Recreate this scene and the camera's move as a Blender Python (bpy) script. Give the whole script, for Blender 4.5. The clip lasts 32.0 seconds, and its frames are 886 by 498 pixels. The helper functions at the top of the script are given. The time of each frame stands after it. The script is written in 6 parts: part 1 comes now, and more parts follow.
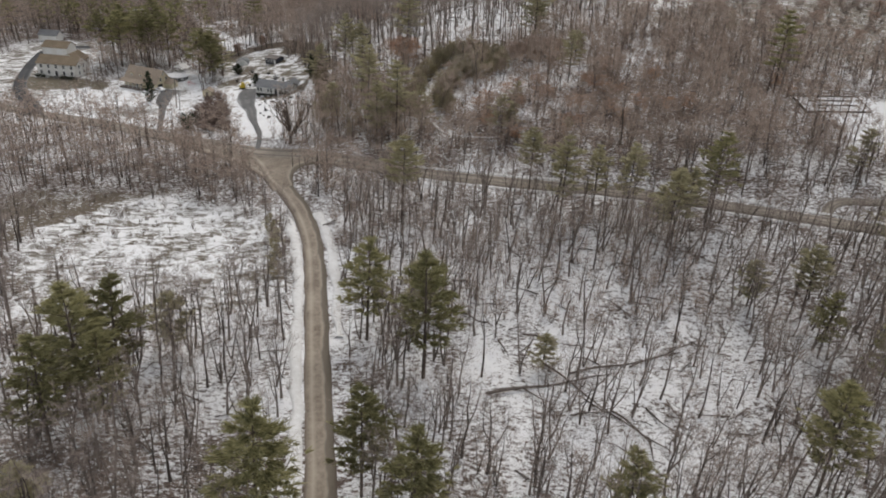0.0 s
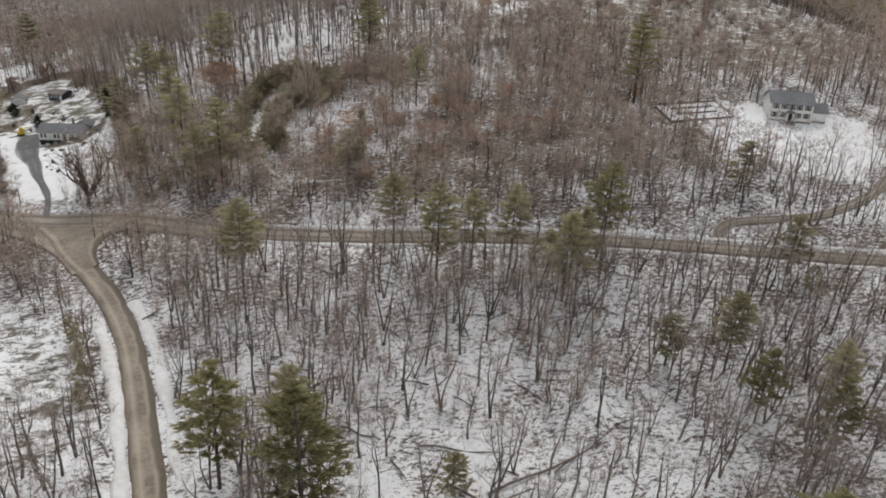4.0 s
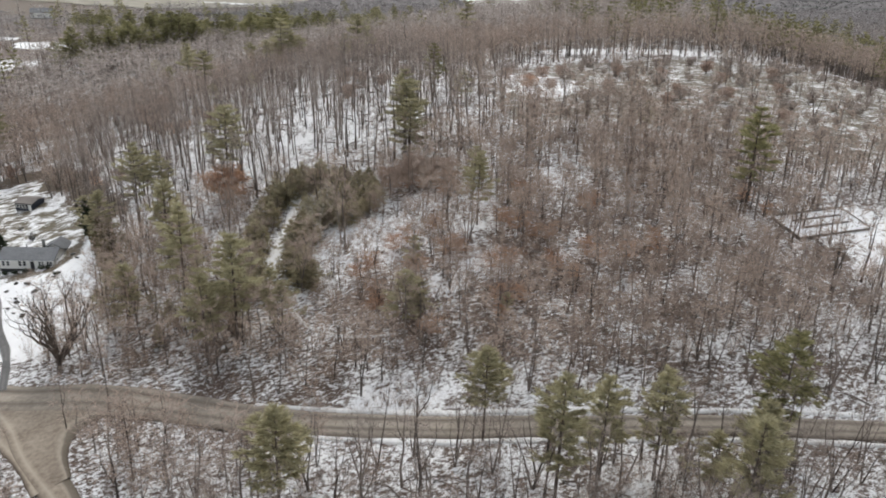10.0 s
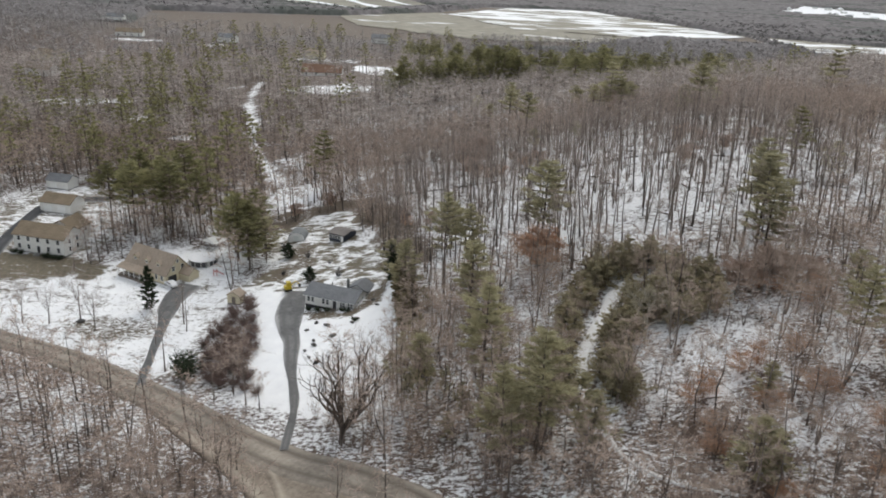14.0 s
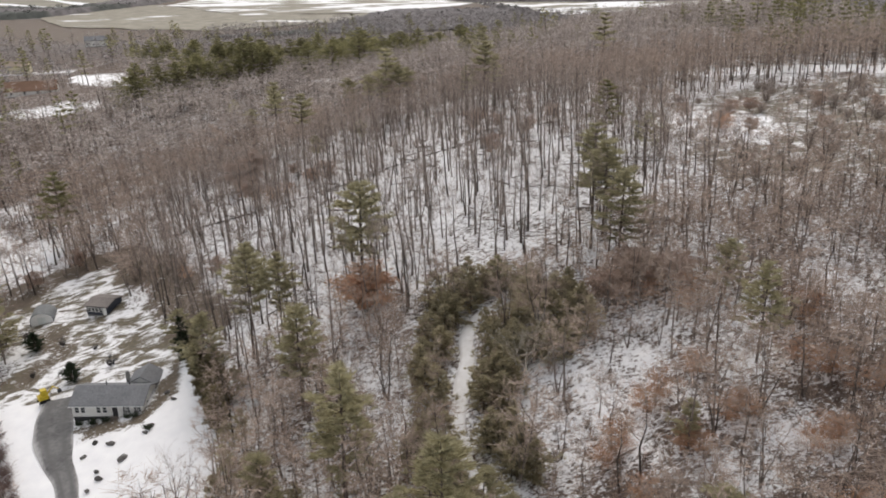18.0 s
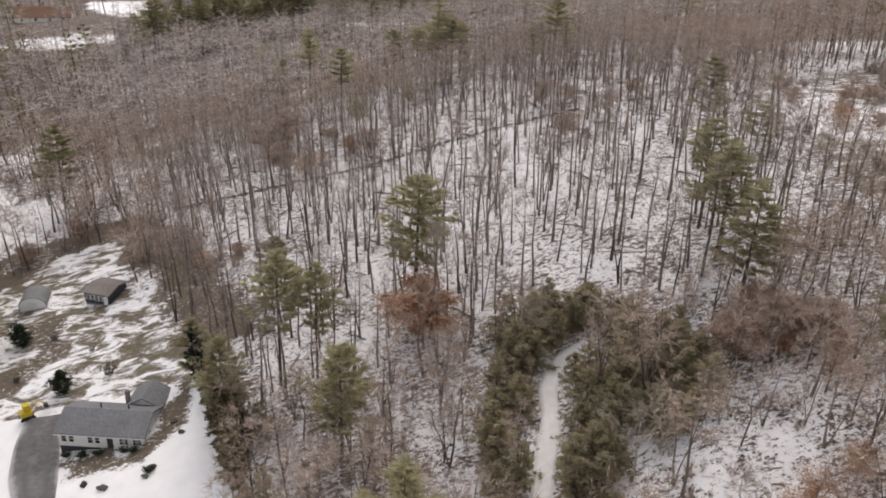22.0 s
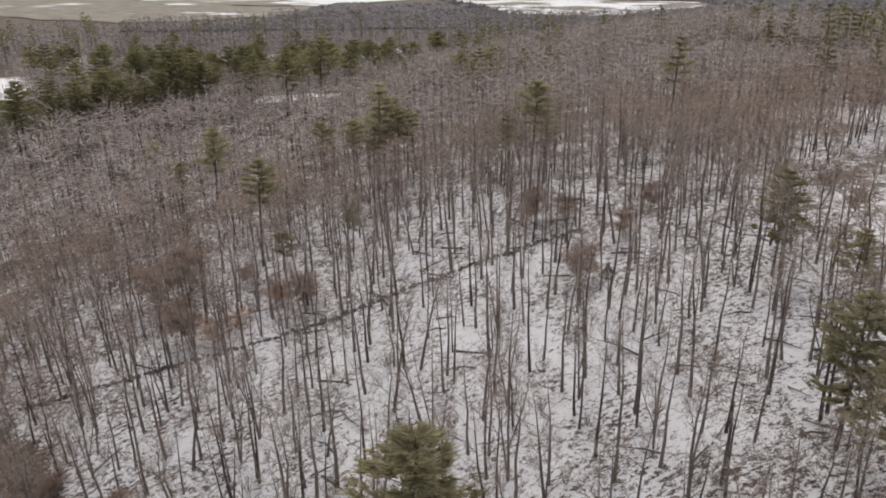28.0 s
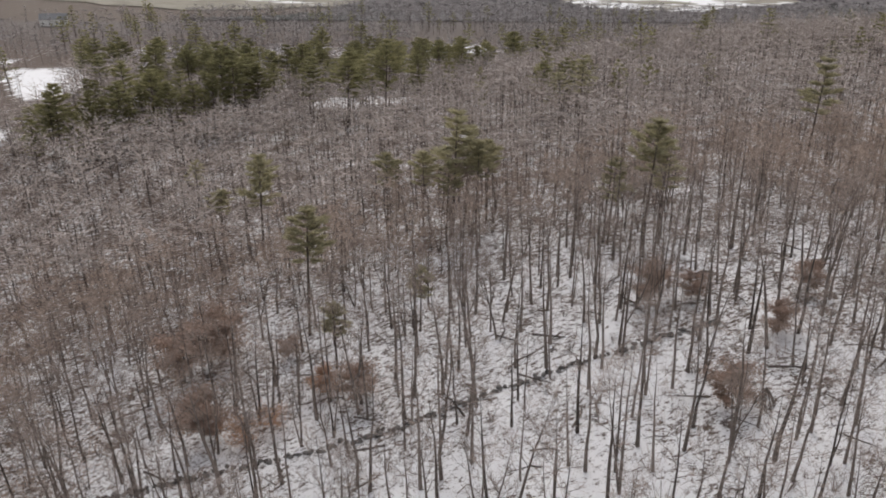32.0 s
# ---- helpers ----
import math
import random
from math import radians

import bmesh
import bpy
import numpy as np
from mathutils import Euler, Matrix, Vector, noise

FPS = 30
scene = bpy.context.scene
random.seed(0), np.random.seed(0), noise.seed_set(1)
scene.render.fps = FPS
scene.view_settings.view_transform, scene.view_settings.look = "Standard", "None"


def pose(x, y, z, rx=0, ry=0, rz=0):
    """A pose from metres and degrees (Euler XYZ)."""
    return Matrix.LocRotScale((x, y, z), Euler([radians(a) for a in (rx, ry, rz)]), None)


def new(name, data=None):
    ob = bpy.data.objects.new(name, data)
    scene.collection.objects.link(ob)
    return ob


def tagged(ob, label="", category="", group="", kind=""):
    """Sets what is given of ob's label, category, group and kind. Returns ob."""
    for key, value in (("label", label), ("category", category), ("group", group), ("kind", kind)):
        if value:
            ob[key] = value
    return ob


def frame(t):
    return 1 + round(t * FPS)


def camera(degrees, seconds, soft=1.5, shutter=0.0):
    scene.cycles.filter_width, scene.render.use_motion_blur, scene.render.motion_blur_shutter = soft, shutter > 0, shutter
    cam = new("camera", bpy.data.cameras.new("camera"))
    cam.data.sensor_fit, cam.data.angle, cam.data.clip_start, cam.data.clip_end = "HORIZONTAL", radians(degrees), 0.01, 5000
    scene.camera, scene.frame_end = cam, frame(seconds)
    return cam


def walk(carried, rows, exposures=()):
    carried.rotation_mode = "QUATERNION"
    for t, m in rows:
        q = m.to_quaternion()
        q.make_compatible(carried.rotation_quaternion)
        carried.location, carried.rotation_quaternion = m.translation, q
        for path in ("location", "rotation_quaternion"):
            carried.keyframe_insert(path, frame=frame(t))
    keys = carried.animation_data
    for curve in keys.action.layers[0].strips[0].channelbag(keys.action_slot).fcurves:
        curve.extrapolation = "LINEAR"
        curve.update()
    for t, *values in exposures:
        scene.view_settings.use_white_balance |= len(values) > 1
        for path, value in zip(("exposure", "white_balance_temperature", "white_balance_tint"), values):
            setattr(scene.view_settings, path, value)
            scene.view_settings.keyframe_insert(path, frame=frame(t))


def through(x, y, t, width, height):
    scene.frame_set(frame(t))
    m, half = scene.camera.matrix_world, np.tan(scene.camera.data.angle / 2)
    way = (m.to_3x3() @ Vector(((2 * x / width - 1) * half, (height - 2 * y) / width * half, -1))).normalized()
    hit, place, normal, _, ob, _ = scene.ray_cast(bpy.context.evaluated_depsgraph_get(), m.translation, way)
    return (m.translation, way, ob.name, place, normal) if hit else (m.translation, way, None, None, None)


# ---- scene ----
cam = camera(58.89, 32.0, 1.8)
EXPOSURES = [(0.0, -0.04, 7000, 9), (2.5, 0.0, 7050, 10), (5.0, 0.1, 6900, 7), (6.0, 0.22, 6800, 7), (7.0, -0.17, 7000, 7), (8.0, 0.05, 7300, 8), (9.0, 0.33, 7000, 8), (10.0, 0.37, 6800, 7), (11.0, 0.28, 6600, 6), (12.0, 0.37, 6400, 6), (13.0, 0.26, 6400, 5), (14.0, 0.15, 6750, 6), (15.0, -0.09, 6950, 9), (18.0, 0.22, 7100, 11), (20.0, 0.24, 7200, 12), (24.0, 0.17, 7250, 16), (27.0, 0.0, 7150, 16), (28.0, -0.05, 7100, 13), (31.0, -0.06, 7000, 12), (32.0, -0.02, 7000, 12)]
ROWS = [
    (0.0, 0.00, 0.00, 85.47, 64.07, -3.20, -0.42),
    (0.5, -0.71, 3.84, 85.54, 63.22, -2.94, 1.89),
    (1.0, -1.45, 7.81, 85.57, 63.81, -1.31, 2.13),
    (1.5, -2.01, 12.11, 85.53, 64.09, -2.08, -3.40),
    (2.0, -2.33, 16.70, 85.45, 64.52, -1.41, -8.27),
    (2.5, -2.53, 21.58, 85.35, 63.67, -1.38, -10.54),
    (4.5, -3.03, 42.66, 85.09, 65.02, -2.91, -14.21),
    (5.0, -3.48, 47.97, 85.15, 65.99, -2.95, -11.14),
    (5.5, -3.99, 53.44, 85.23, 68.45, -1.98, -10.79),
    (6.0, -4.34, 58.87, 85.23, 71.62, -1.57, -11.25),
    (6.5, -4.71, 64.05, 85.19, 76.26, -1.17, -12.26),
    (7.0, -5.07, 68.90, 85.38, 77.10, -1.34, -12.87),
    (7.5, -5.49, 73.28, 85.35, 72.94, -1.71, -13.63),
    (8.0, -5.97, 77.59, 85.25, 71.66, -1.64, -14.34),
    (8.5, -6.76, 81.62, 85.03, 71.05, -2.19, -14.93),
    (9.0, -7.56, 85.54, 85.00, 69.64, -2.22, -14.95),
    (9.5, -8.32, 89.55, 85.12, 70.53, -1.55, -15.15),
    (10.0, -9.05, 93.41, 85.12, 68.51, -2.08, -15.51),
    (10.5, -9.92, 97.37, 85.20, 68.81, -1.75, -15.12),
    (11.0, -10.61, 101.50, 85.31, 68.91, -1.40, -15.91),
    (11.5, -11.08, 105.53, 85.34, 68.72, -2.70, -14.63),
    (12.0, -11.53, 109.29, 85.26, 69.58, -2.58, -13.19),
    (12.5, -12.03, 112.97, 85.19, 69.12, -2.65, -6.80),
    (13.0, -12.93, 116.65, 85.26, 68.93, -4.05, 3.85),
    (13.5, -14.20, 120.52, 85.42, 68.71, -3.67, 8.18),
    (14.0, -15.57, 124.61, 85.60, 69.82, -2.99, 6.36),
    (14.5, -16.90, 129.04, 86.01, 73.28, -1.78, 5.33),
    (15.0, -18.36, 133.49, 86.23, 70.98, -2.31, 4.81),
    (15.5, -19.78, 138.12, 86.43, 71.76, -0.40, -2.29),
    (17.5, -24.56, 156.53, 85.93, 68.24, -0.97, -13.13),
    (18.0, -25.57, 160.91, 85.75, 68.81, 0.50, -13.07),
    (18.5, -26.43, 165.08, 85.56, 69.31, 3.64, -13.55),
    (19.0, -27.15, 169.16, 85.50, 69.75, 5.27, -13.17),
    (19.5, -27.67, 173.17, 85.53, 67.00, 4.70, -12.42),
    (20.0, -27.91, 177.29, 85.61, 67.96, 1.30, -11.97),
    (20.5, -27.94, 181.47, 85.57, 66.38, -0.26, -13.85),
    (21.0, -27.93, 185.70, 85.40, 66.39, -3.00, -13.96),
    (21.5, -28.11, 190.02, 85.30, 66.25, -4.77, -12.95),
    (22.0, -28.47, 194.49, 85.34, 64.66, -2.35, -10.74),
    (22.5, -28.89, 199.17, 85.44, 65.67, 3.56, -11.43),
    (23.0, -29.23, 203.97, 85.57, 66.60, 3.34, -14.04),
    (23.5, -29.44, 208.70, 85.54, 64.72, 4.06, -13.62),
    (24.0, -29.52, 213.40, 85.53, 64.19, 5.40, -13.45),
    (24.5, -29.41, 218.26, 85.57, 64.92, 8.65, -15.50),
    (26.5, -27.95, 238.37, 85.41, 64.55, 9.55, -19.13),
    (27.0, -27.33, 243.20, 85.36, 66.83, 3.60, -18.21),
    (27.5, -26.51, 247.86, 85.35, 73.01, 2.30, -17.80),
    (28.0, -25.53, 252.32, 85.33, 68.20, -1.27, -17.65),
    (28.5, -24.56, 256.61, 85.31, 65.94, -3.73, -16.09),
    (29.0, -23.68, 260.82, 85.31, 68.78, -3.67, -15.25),
    (29.5, -22.92, 264.99, 85.36, 67.23, -3.41, -13.92),
    (30.0, -22.30, 269.19, 85.46, 66.14, -3.99, -11.47),
    (30.5, -21.82, 273.51, 85.61, 65.37, -2.07, -10.71),
    (31.0, -21.45, 278.04, 85.86, 66.76, -2.07, -11.31),
    (31.5, -21.09, 282.68, 86.20, 66.50, -1.72, -12.52),
    (32.0, -20.69, 287.33, 86.58, 67.25, -1.92, -13.01),
]
walk(cam, [(t, pose(x, y, z, rx, ry, rz)) for t, x, y, z, rx, ry, rz in ROWS], EXPOSURES)

# ---- world, sun, exposure ----
world = bpy.data.worlds.new("world")
scene.world = world
world.use_nodes = True
wn = world.node_tree.nodes
sky = wn.new("ShaderNodeTexSky")
sky.sky_type = "NISHITA"
sky.sun_disc = False
SUN_ELEVATION, SUN_AZIMUTH = 52.0, 12.0
sky.sun_elevation, sky.sun_rotation = radians(SUN_ELEVATION), radians(SUN_AZIMUTH)
sky.air_density, sky.dust_density, sky.ozone_density = 1.0, 0.6, 2.0
pale = wn.new("ShaderNodeHueSaturation")
pale.inputs["Saturation"].default_value = 0.3
world.node_tree.links.new(sky.outputs[0], pale.inputs["Color"])
world.node_tree.links.new(pale.outputs[0], wn["Background"].inputs[0])
wn["Background"].inputs[1].default_value = 0.2
sun_data = bpy.data.lights.new("sun", "SUN")
sun_data.energy, sun_data.angle, sun_data.color = 1.0, radians(40), (1.0, 0.95, 0.9)
sun = new("sun", sun_data)
a, e = radians(SUN_AZIMUTH), radians(SUN_ELEVATION)
toward = Vector((math.sin(a) * math.cos(e), math.cos(a) * math.cos(e), math.sin(e)))
sun.rotation_euler = (-toward).to_track_quat("-Z", "Y").to_euler()
sun.location = (0, 300, 400)


# ---- materials ----
def material(name, rough=0.85):
    m = bpy.data.materials.new(name)
    m.use_nodes = True
    b = m.node_tree.nodes["Principled BSDF"]
    b.inputs["Roughness"].default_value = rough
    b.inputs["Specular IOR Level"].default_value = 0.25
    return m, m.node_tree.nodes, m.node_tree.links, b


def noise_node(n, l, scale, detail=4.0, rough=0.6, stretch=None, kind="Object"):
    tc = n.new("ShaderNodeTexCoord")
    t = n.new("ShaderNodeTexNoise")
    t.inputs["Scale"].default_value = scale
    t.inputs["Detail"].default_value = detail
    t.inputs["Roughness"].default_value = rough
    if stretch:
        mp = n.new("ShaderNodeMapping")
        mp.inputs["Scale"].default_value = stretch
        l.new(tc.outputs[kind], mp.inputs[0])
        l.new(mp.outputs[0], t.inputs["Vector"])
    else:
        l.new(tc.outputs[kind], t.inputs["Vector"])
    return t.outputs[0]


def ramp(n, l, src, stops):
    r = n.new("ShaderNodeValToRGB")
    while len(r.color_ramp.elements) < len(stops):
        r.color_ramp.elements.new(0.5)
    for el, (p, c) in zip(r.color_ramp.elements, stops):
        el.position, el.color = p, (*c, 1)
    l.new(src, r.inputs[0])
    return r.outputs[0]


def mix(n, l, fac, a, b, blend="MIX"):
    m = n.new("ShaderNodeMix")
    m.data_type, m.blend_type = "RGBA", blend
    for value, sock in ((fac, m.inputs[0]), (a, m.inputs[6]), (b, m.inputs[7])):
        if isinstance(value, bpy.types.NodeSocket):
            l.new(value, sock)
        elif isinstance(value, tuple):
            sock.default_value = (*value, 1)
        else:
            sock.default_value = value
    return m.outputs[2]


def maths(n, l, op, *values):
    m = n.new("ShaderNodeMath")
    m.operation = op
    for value, sock in zip(values, m.inputs):
        if isinstance(value, bpy.types.NodeSocket):
            l.new(value, sock)
        else:
            sock.default_value = value
    return m.outputs[0]


def bump(n, l, b, height, strength, distance):
    k = n.new("ShaderNodeBump")
    k.inputs["Strength"].default_value = strength
    k.inputs["Distance"].default_value = distance
    l.new(height, k.inputs["Height"])
    l.new(k.outputs[0], b.inputs["Normal"])


def plain(name, dark, light, scale, rough=0.85, depth=0.02, detail=5.0, stretch=None, island=0.0, each=0.0):
    """A surface whose colour wanders between two tones at two scales, with a fine relief."""
    m, n, l, b = material(name, rough)
    fine = noise_node(n, l, scale, detail, 0.65, stretch)
    broad = noise_node(n, l, scale * 0.13, 2.0, 0.5, stretch)
    f = maths(n, l, "ADD", maths(n, l, "MULTIPLY", fine, 0.65), maths(n, l, "MULTIPLY", broad, 0.35))
    if island:
        g = n.new("ShaderNodeNewGeometry")
        f = maths(n, l, "ADD", f, maths(n, l, "MULTIPLY", maths(n, l, "SUBTRACT", g.outputs["Random Per Island"], 0.5), island))
    if each:
        o = n.new("ShaderNodeObjectInfo")
        f = maths(n, l, "ADD", f, maths(n, l, "MULTIPLY", maths(n, l, "SUBTRACT", o.outputs["Random"], 0.5), each))
    l.new(ramp(n, l, f, [(0.3, dark), (0.7, light)]), b.inputs["Base Color"])
    if depth:
        bump(n, l, b, fine, 0.5, depth)
    return m


def leaf(name, dark, light, scale, island, each=0.0, through=0.4):
    """Needles or dry leaves, which let part of the light through."""
    m = plain(name, dark, light, scale, 0.75, 0.0, 3, None, island, each)
    n, l = m.node_tree.nodes, m.node_tree.links
    b = n["Principled BSDF"]
    t = n.new("ShaderNodeBsdfTranslucent")
    l.new(b.inputs["Base Color"].links[0].from_socket, t.inputs[0])
    k = n.new("ShaderNodeMixShader")
    k.inputs[0].default_value = through
    l.new(b.outputs[0], k.inputs[1])
    l.new(t.outputs[0], k.inputs[2])
    l.new(k.outputs[0], n["Material Output"].inputs[0])
    return m


def snow_ground(name):
    """Old snow with leaf litter and dead grass showing through where the cover is thin."""
    m, n, l, b = material(name, 0.8)
    cover = n.new("ShaderNodeAttribute")
    cover.attribute_name = "cover"
    grass = n.new("ShaderNodeAttribute")
    grass.attribute_name = "grass"
    broad = noise_node(n, l, 0.11, 3.0, 0.55)
    middle = noise_node(n, l, 1.15, 6.0, 0.76, (0.75, 1.25, 1.0))
    fine = noise_node(n, l, 3.6, 3.0, 0.75, (0.7, 1.3, 1.0))
    v = maths(n, l, "ADD", maths(n, l, "MULTIPLY", broad, 0.17), maths(n, l, "MULTIPLY", middle, 0.57))
    v = maths(n, l, "ADD", v, maths(n, l, "MULTIPLY", fine, 0.26))
    v = maths(n, l, "MULTIPLY", maths(n, l, "SUBTRACT", v, 0.34), 3.1)
    drift = noise_node(n, l, 0.3, 6.0, 0.68, (0.62, 1.35, 1.0))
    drift.node.inputs["Distortion"].default_value = 0.9
    drift = maths(n, l, "MULTIPLY", maths(n, l, "SUBTRACT", maths(n, l, "ADD", maths(n, l, "MULTIPLY", drift, 0.82), maths(n, l, "MULTIPLY", fine, 0.18)), 0.32), 2.8)
    lawn = maths(n, l, "MINIMUM", maths(n, l, "MAXIMUM", maths(n, l, "MULTIPLY", maths(n, l, "SUBTRACT", grass.outputs["Fac"], 0.5), 4.0), 0.0), 1.0)
    v = maths(n, l, "ADD", maths(n, l, "MULTIPLY", v, maths(n, l, "SUBTRACT", 1.0, lawn)), maths(n, l, "MULTIPLY", drift, lawn))
    gap = maths(n, l, "MULTIPLY", maths(n, l, "SUBTRACT", cover.outputs["Fac"], v), maths(n, l, "SUBTRACT", 1.0, maths(n, l, "MULTIPLY", lawn, 0.5)))
    s = n.new("ShaderNodeMapRange")
    s.interpolation_type = "SMOOTHSTEP"
    s.inputs["From Min"].default_value, s.inputs["From Max"].default_value = -0.07, 0.09
    l.new(gap, s.inputs["Value"])
    litter = ramp(n, l, noise_node(n, l, 1.3, 6.0, 0.75), [(0.25, (0.06, 0.044, 0.037)), (0.55, (0.14, 0.102, 0.082)), (0.8, (0.26, 0.19, 0.15))])
    straw = ramp(n, l, noise_node(n, l, 0.9, 6.0, 0.75), [(0.25, (0.075, 0.066, 0.046)), (0.7, (0.23, 0.2, 0.14))])
    woods = n.new("ShaderNodeAttribute")
    woods.attribute_name = "woods"
    canopy = mix(n, l, noise_node(n, l, 0.012, 5.0, 0.65), (0.2, 0.185, 0.18), (0.13, 0.125, 0.122))
    far_mix = maths(n, l, "MINIMUM", maths(n, l, "MULTIPLY", woods.outputs["Fac"], 10.0), 1.0)
    earth = mix(n, l, far_mix, mix(n, l, grass.outputs["Fac"], litter, straw), canopy)
    snow = ramp(n, l, noise_node(n, l, 0.35, 5.0, 0.6), [(0.25, (0.84, 0.84, 0.86)), (0.7, (0.94, 0.94, 0.945))])
    l.new(mix(n, l, s.outputs[0], earth, snow), b.inputs["Base Color"])
    bump(n, l, b, maths(n, l, "ADD", fine, s.outputs[0]), 0.5, 0.15)
    return m


def road_dirt(name, dark, light, centre, damp=0.0, rim=(0.1, 0.075, 0.06)):
    """A worn road: wheel tracks, a crown between them and damp patches. The across value runs from -1 to 1."""
    m, n, l, b = material(name, 0.75)
    at = n.new("ShaderNodeAttribute")
    at.attribute_name = "across"
    d = maths(n, l, "ABSOLUTE", at.outputs["Fac"])
    track = maths(n, l, "SUBTRACT", 1.0, maths(n, l, "MULTIPLY", maths(n, l, "ABSOLUTE", maths(n, l, "SUBTRACT", d, 0.42)), 4.0))
    track = maths(n, l, "MAXIMUM", track, 0.0)
    grain = noise_node(n, l, 1.1, 6.0, 0.7)
    patches = noise_node(n, l, 0.12, 3.0, 0.5)
    base = ramp(n, l, maths(n, l, "ADD", maths(n, l, "MULTIPLY", grain, 0.5), maths(n, l, "MULTIPLY", patches, 0.5)), [(0.35, dark), (0.62, light)])
    worn = mix(n, l, maths(n, l, "MULTIPLY", track, maths(n, l, "ADD", 0.3, maths(n, l, "MULTIPLY", patches, 0.9))), base, centre)
    edge = maths(n, l, "MULTIPLY", maths(n, l, "SUBTRACT", maths(n, l, "ADD", d, maths(n, l, "ADD", maths(n, l, "MULTIPLY", grain, 0.35), maths(n, l, "MULTIPLY", patches, 0.5))), 1.16), 3.5)
    edge = maths(n, l, "MINIMUM", maths(n, l, "MAXIMUM", edge, 0.0), 1.0)
    if damp:
        wet = maths(n, l, "SUBTRACT", maths(n, l, "ADD", at.outputs["Fac"], maths(n, l, "MULTIPLY", maths(n, l, "SUBTRACT", patches, 0.5), 0.9)), 0.28)
        wet = maths(n, l, "MINIMUM", maths(n, l, "MAXIMUM", maths(n, l, "MULTIPLY", wet, 4.0), 0.0), damp)
        worn = mix(n, l, wet, worn, (0.12, 0.1, 0.078))
    l.new(mix(n, l, edge, worn, rim), b.inputs["Base Color"])
    bump(n, l, b, grain, 0.4, 0.05)
    return m


GROUND = snow_ground("snowy_ground")
SNOW = plain("snow", (0.74, 0.745, 0.77), (0.91, 0.91, 0.92), 0.9, 0.7, 0.1)
BANK_SNOW = plain("dirty_snow", (0.66, 0.645, 0.63), (0.95, 0.95, 0.95), 0.8, 0.75, 0.1)
PATH_SNOW = plain("trodden_snow", (0.7, 0.685, 0.67), (0.93, 0.93, 0.94), 0.6, 0.75, 0.1)
DIRT = road_dirt("dirt_road", (0.17, 0.135, 0.105), (0.4, 0.34, 0.275), (0.47, 0.41, 0.335), 0.8)
GRAVEL = road_dirt("gravel_road", (0.2, 0.17, 0.14), (0.42, 0.37, 0.31), (0.12, 0.098, 0.08))
ASPHALT = road_dirt("driveway_asphalt", (0.085, 0.084, 0.086), (0.21, 0.206, 0.203), (0.12, 0.118, 0.117), 0.0, (0.5, 0.49, 0.485))
BLACKTOP = road_dirt("fresh_blacktop", (0.03, 0.031, 0.034), (0.075, 0.076, 0.08), (0.045, 0.046, 0.05), 0.0, (0.3, 0.3, 0.3))
BARK = plain("bark", (0.07, 0.058, 0.051), (0.23, 0.192, 0.17), 2.5, 0.9, 0.02, 5, (3, 3, 0.6), 0.5)
TWIG = plain("twig_bark", (0.24, 0.197, 0.174), (0.5, 0.412, 0.364), 0.2, 0.9, 0.0, 2, None, 0.28)
PALE_BARK = plain("pale_bark", (0.28, 0.25, 0.21), (0.55, 0.5, 0.44), 2.5, 0.85, 0.02, 5, (3, 3, 0.6))
PINE_BARK = plain("pine_bark", (0.06, 0.048, 0.04), (0.16, 0.125, 0.105), 2.5, 0.9, 0.02, 5, (3, 3, 0.6))
NEEDLES = leaf("pine_needles", (0.175, 0.166, 0.085), (0.43, 0.4, 0.22), 0.5, 0.55, 0.35, 0.55)
DARK_NEEDLES = leaf("spruce_needles", (0.022, 0.034, 0.02), (0.07, 0.09, 0.05), 0.5, 0.5)
OLIVE = leaf("olive_needles", (0.3, 0.275, 0.175), (0.57, 0.525, 0.35), 0.5, 0.6, 0.3, 0.6)
CEDAR = leaf("cedar_foliage", (0.13, 0.108, 0.064), (0.29, 0.245, 0.145), 0.5, 0.5, 0.3, 0.45)
STRAW = plain("dead_grass", (0.12, 0.1, 0.065), (0.28, 0.235, 0.16), 0.6, 0.9, 0.0, 3, None, 0.4)
YOUNG_NEEDLES = leaf("young_pine_needles", (0.32, 0.285, 0.19), (0.6, 0.54, 0.385), 0.5, 0.6, 0.35, 0.65)
COPPER = leaf("copper_leaves", (0.43, 0.255, 0.165), (0.68, 0.44, 0.305), 0.4, 0.5, 0.0, 0.6)
BROWN_LEAVES = leaf("brown_oak_leaves", (0.33, 0.24, 0.195), (0.54, 0.41, 0.345), 0.4, 0.6)
RED_TWIG = plain("red_brown_twig_bark", (0.1, 0.068, 0.06), (0.235, 0.165, 0.145), 0.4, 0.9, 0.0, 3, None, 0.5)
STONE = plain("field_stone", (0.07, 0.065, 0.062), (0.23, 0.22, 0.21), 1.2, 0.9, 0.03, 5, None, 0.0, 0.4)
WOOD = plain("weathered_wood", (0.09, 0.075, 0.065), (0.25, 0.21, 0.18), 1.5, 0.9, 0.02, 5, (4, 4, 0.5))
HILL_TWIG = plain("hill_twig_bark", (0.31, 0.24, 0.2), (0.57, 0.455, 0.385), 0.2, 0.9, 0.0, 2, None, 0.28)
SAPLING_TWIG = plain("sapling_bark", (0.31, 0.233, 0.188), (0.57, 0.44, 0.36), 0.2, 0.9, 0.0, 2, None, 0.3)
# Paler, greyer twigs: haze is painted into the back stand's colour.
HAZED_BACK_TWIG = plain("hazed_back_twig", (0.34, 0.293, 0.268), (0.58, 0.505, 0.462), 0.1, 0.95, 0.0, 2, None, 0.25)
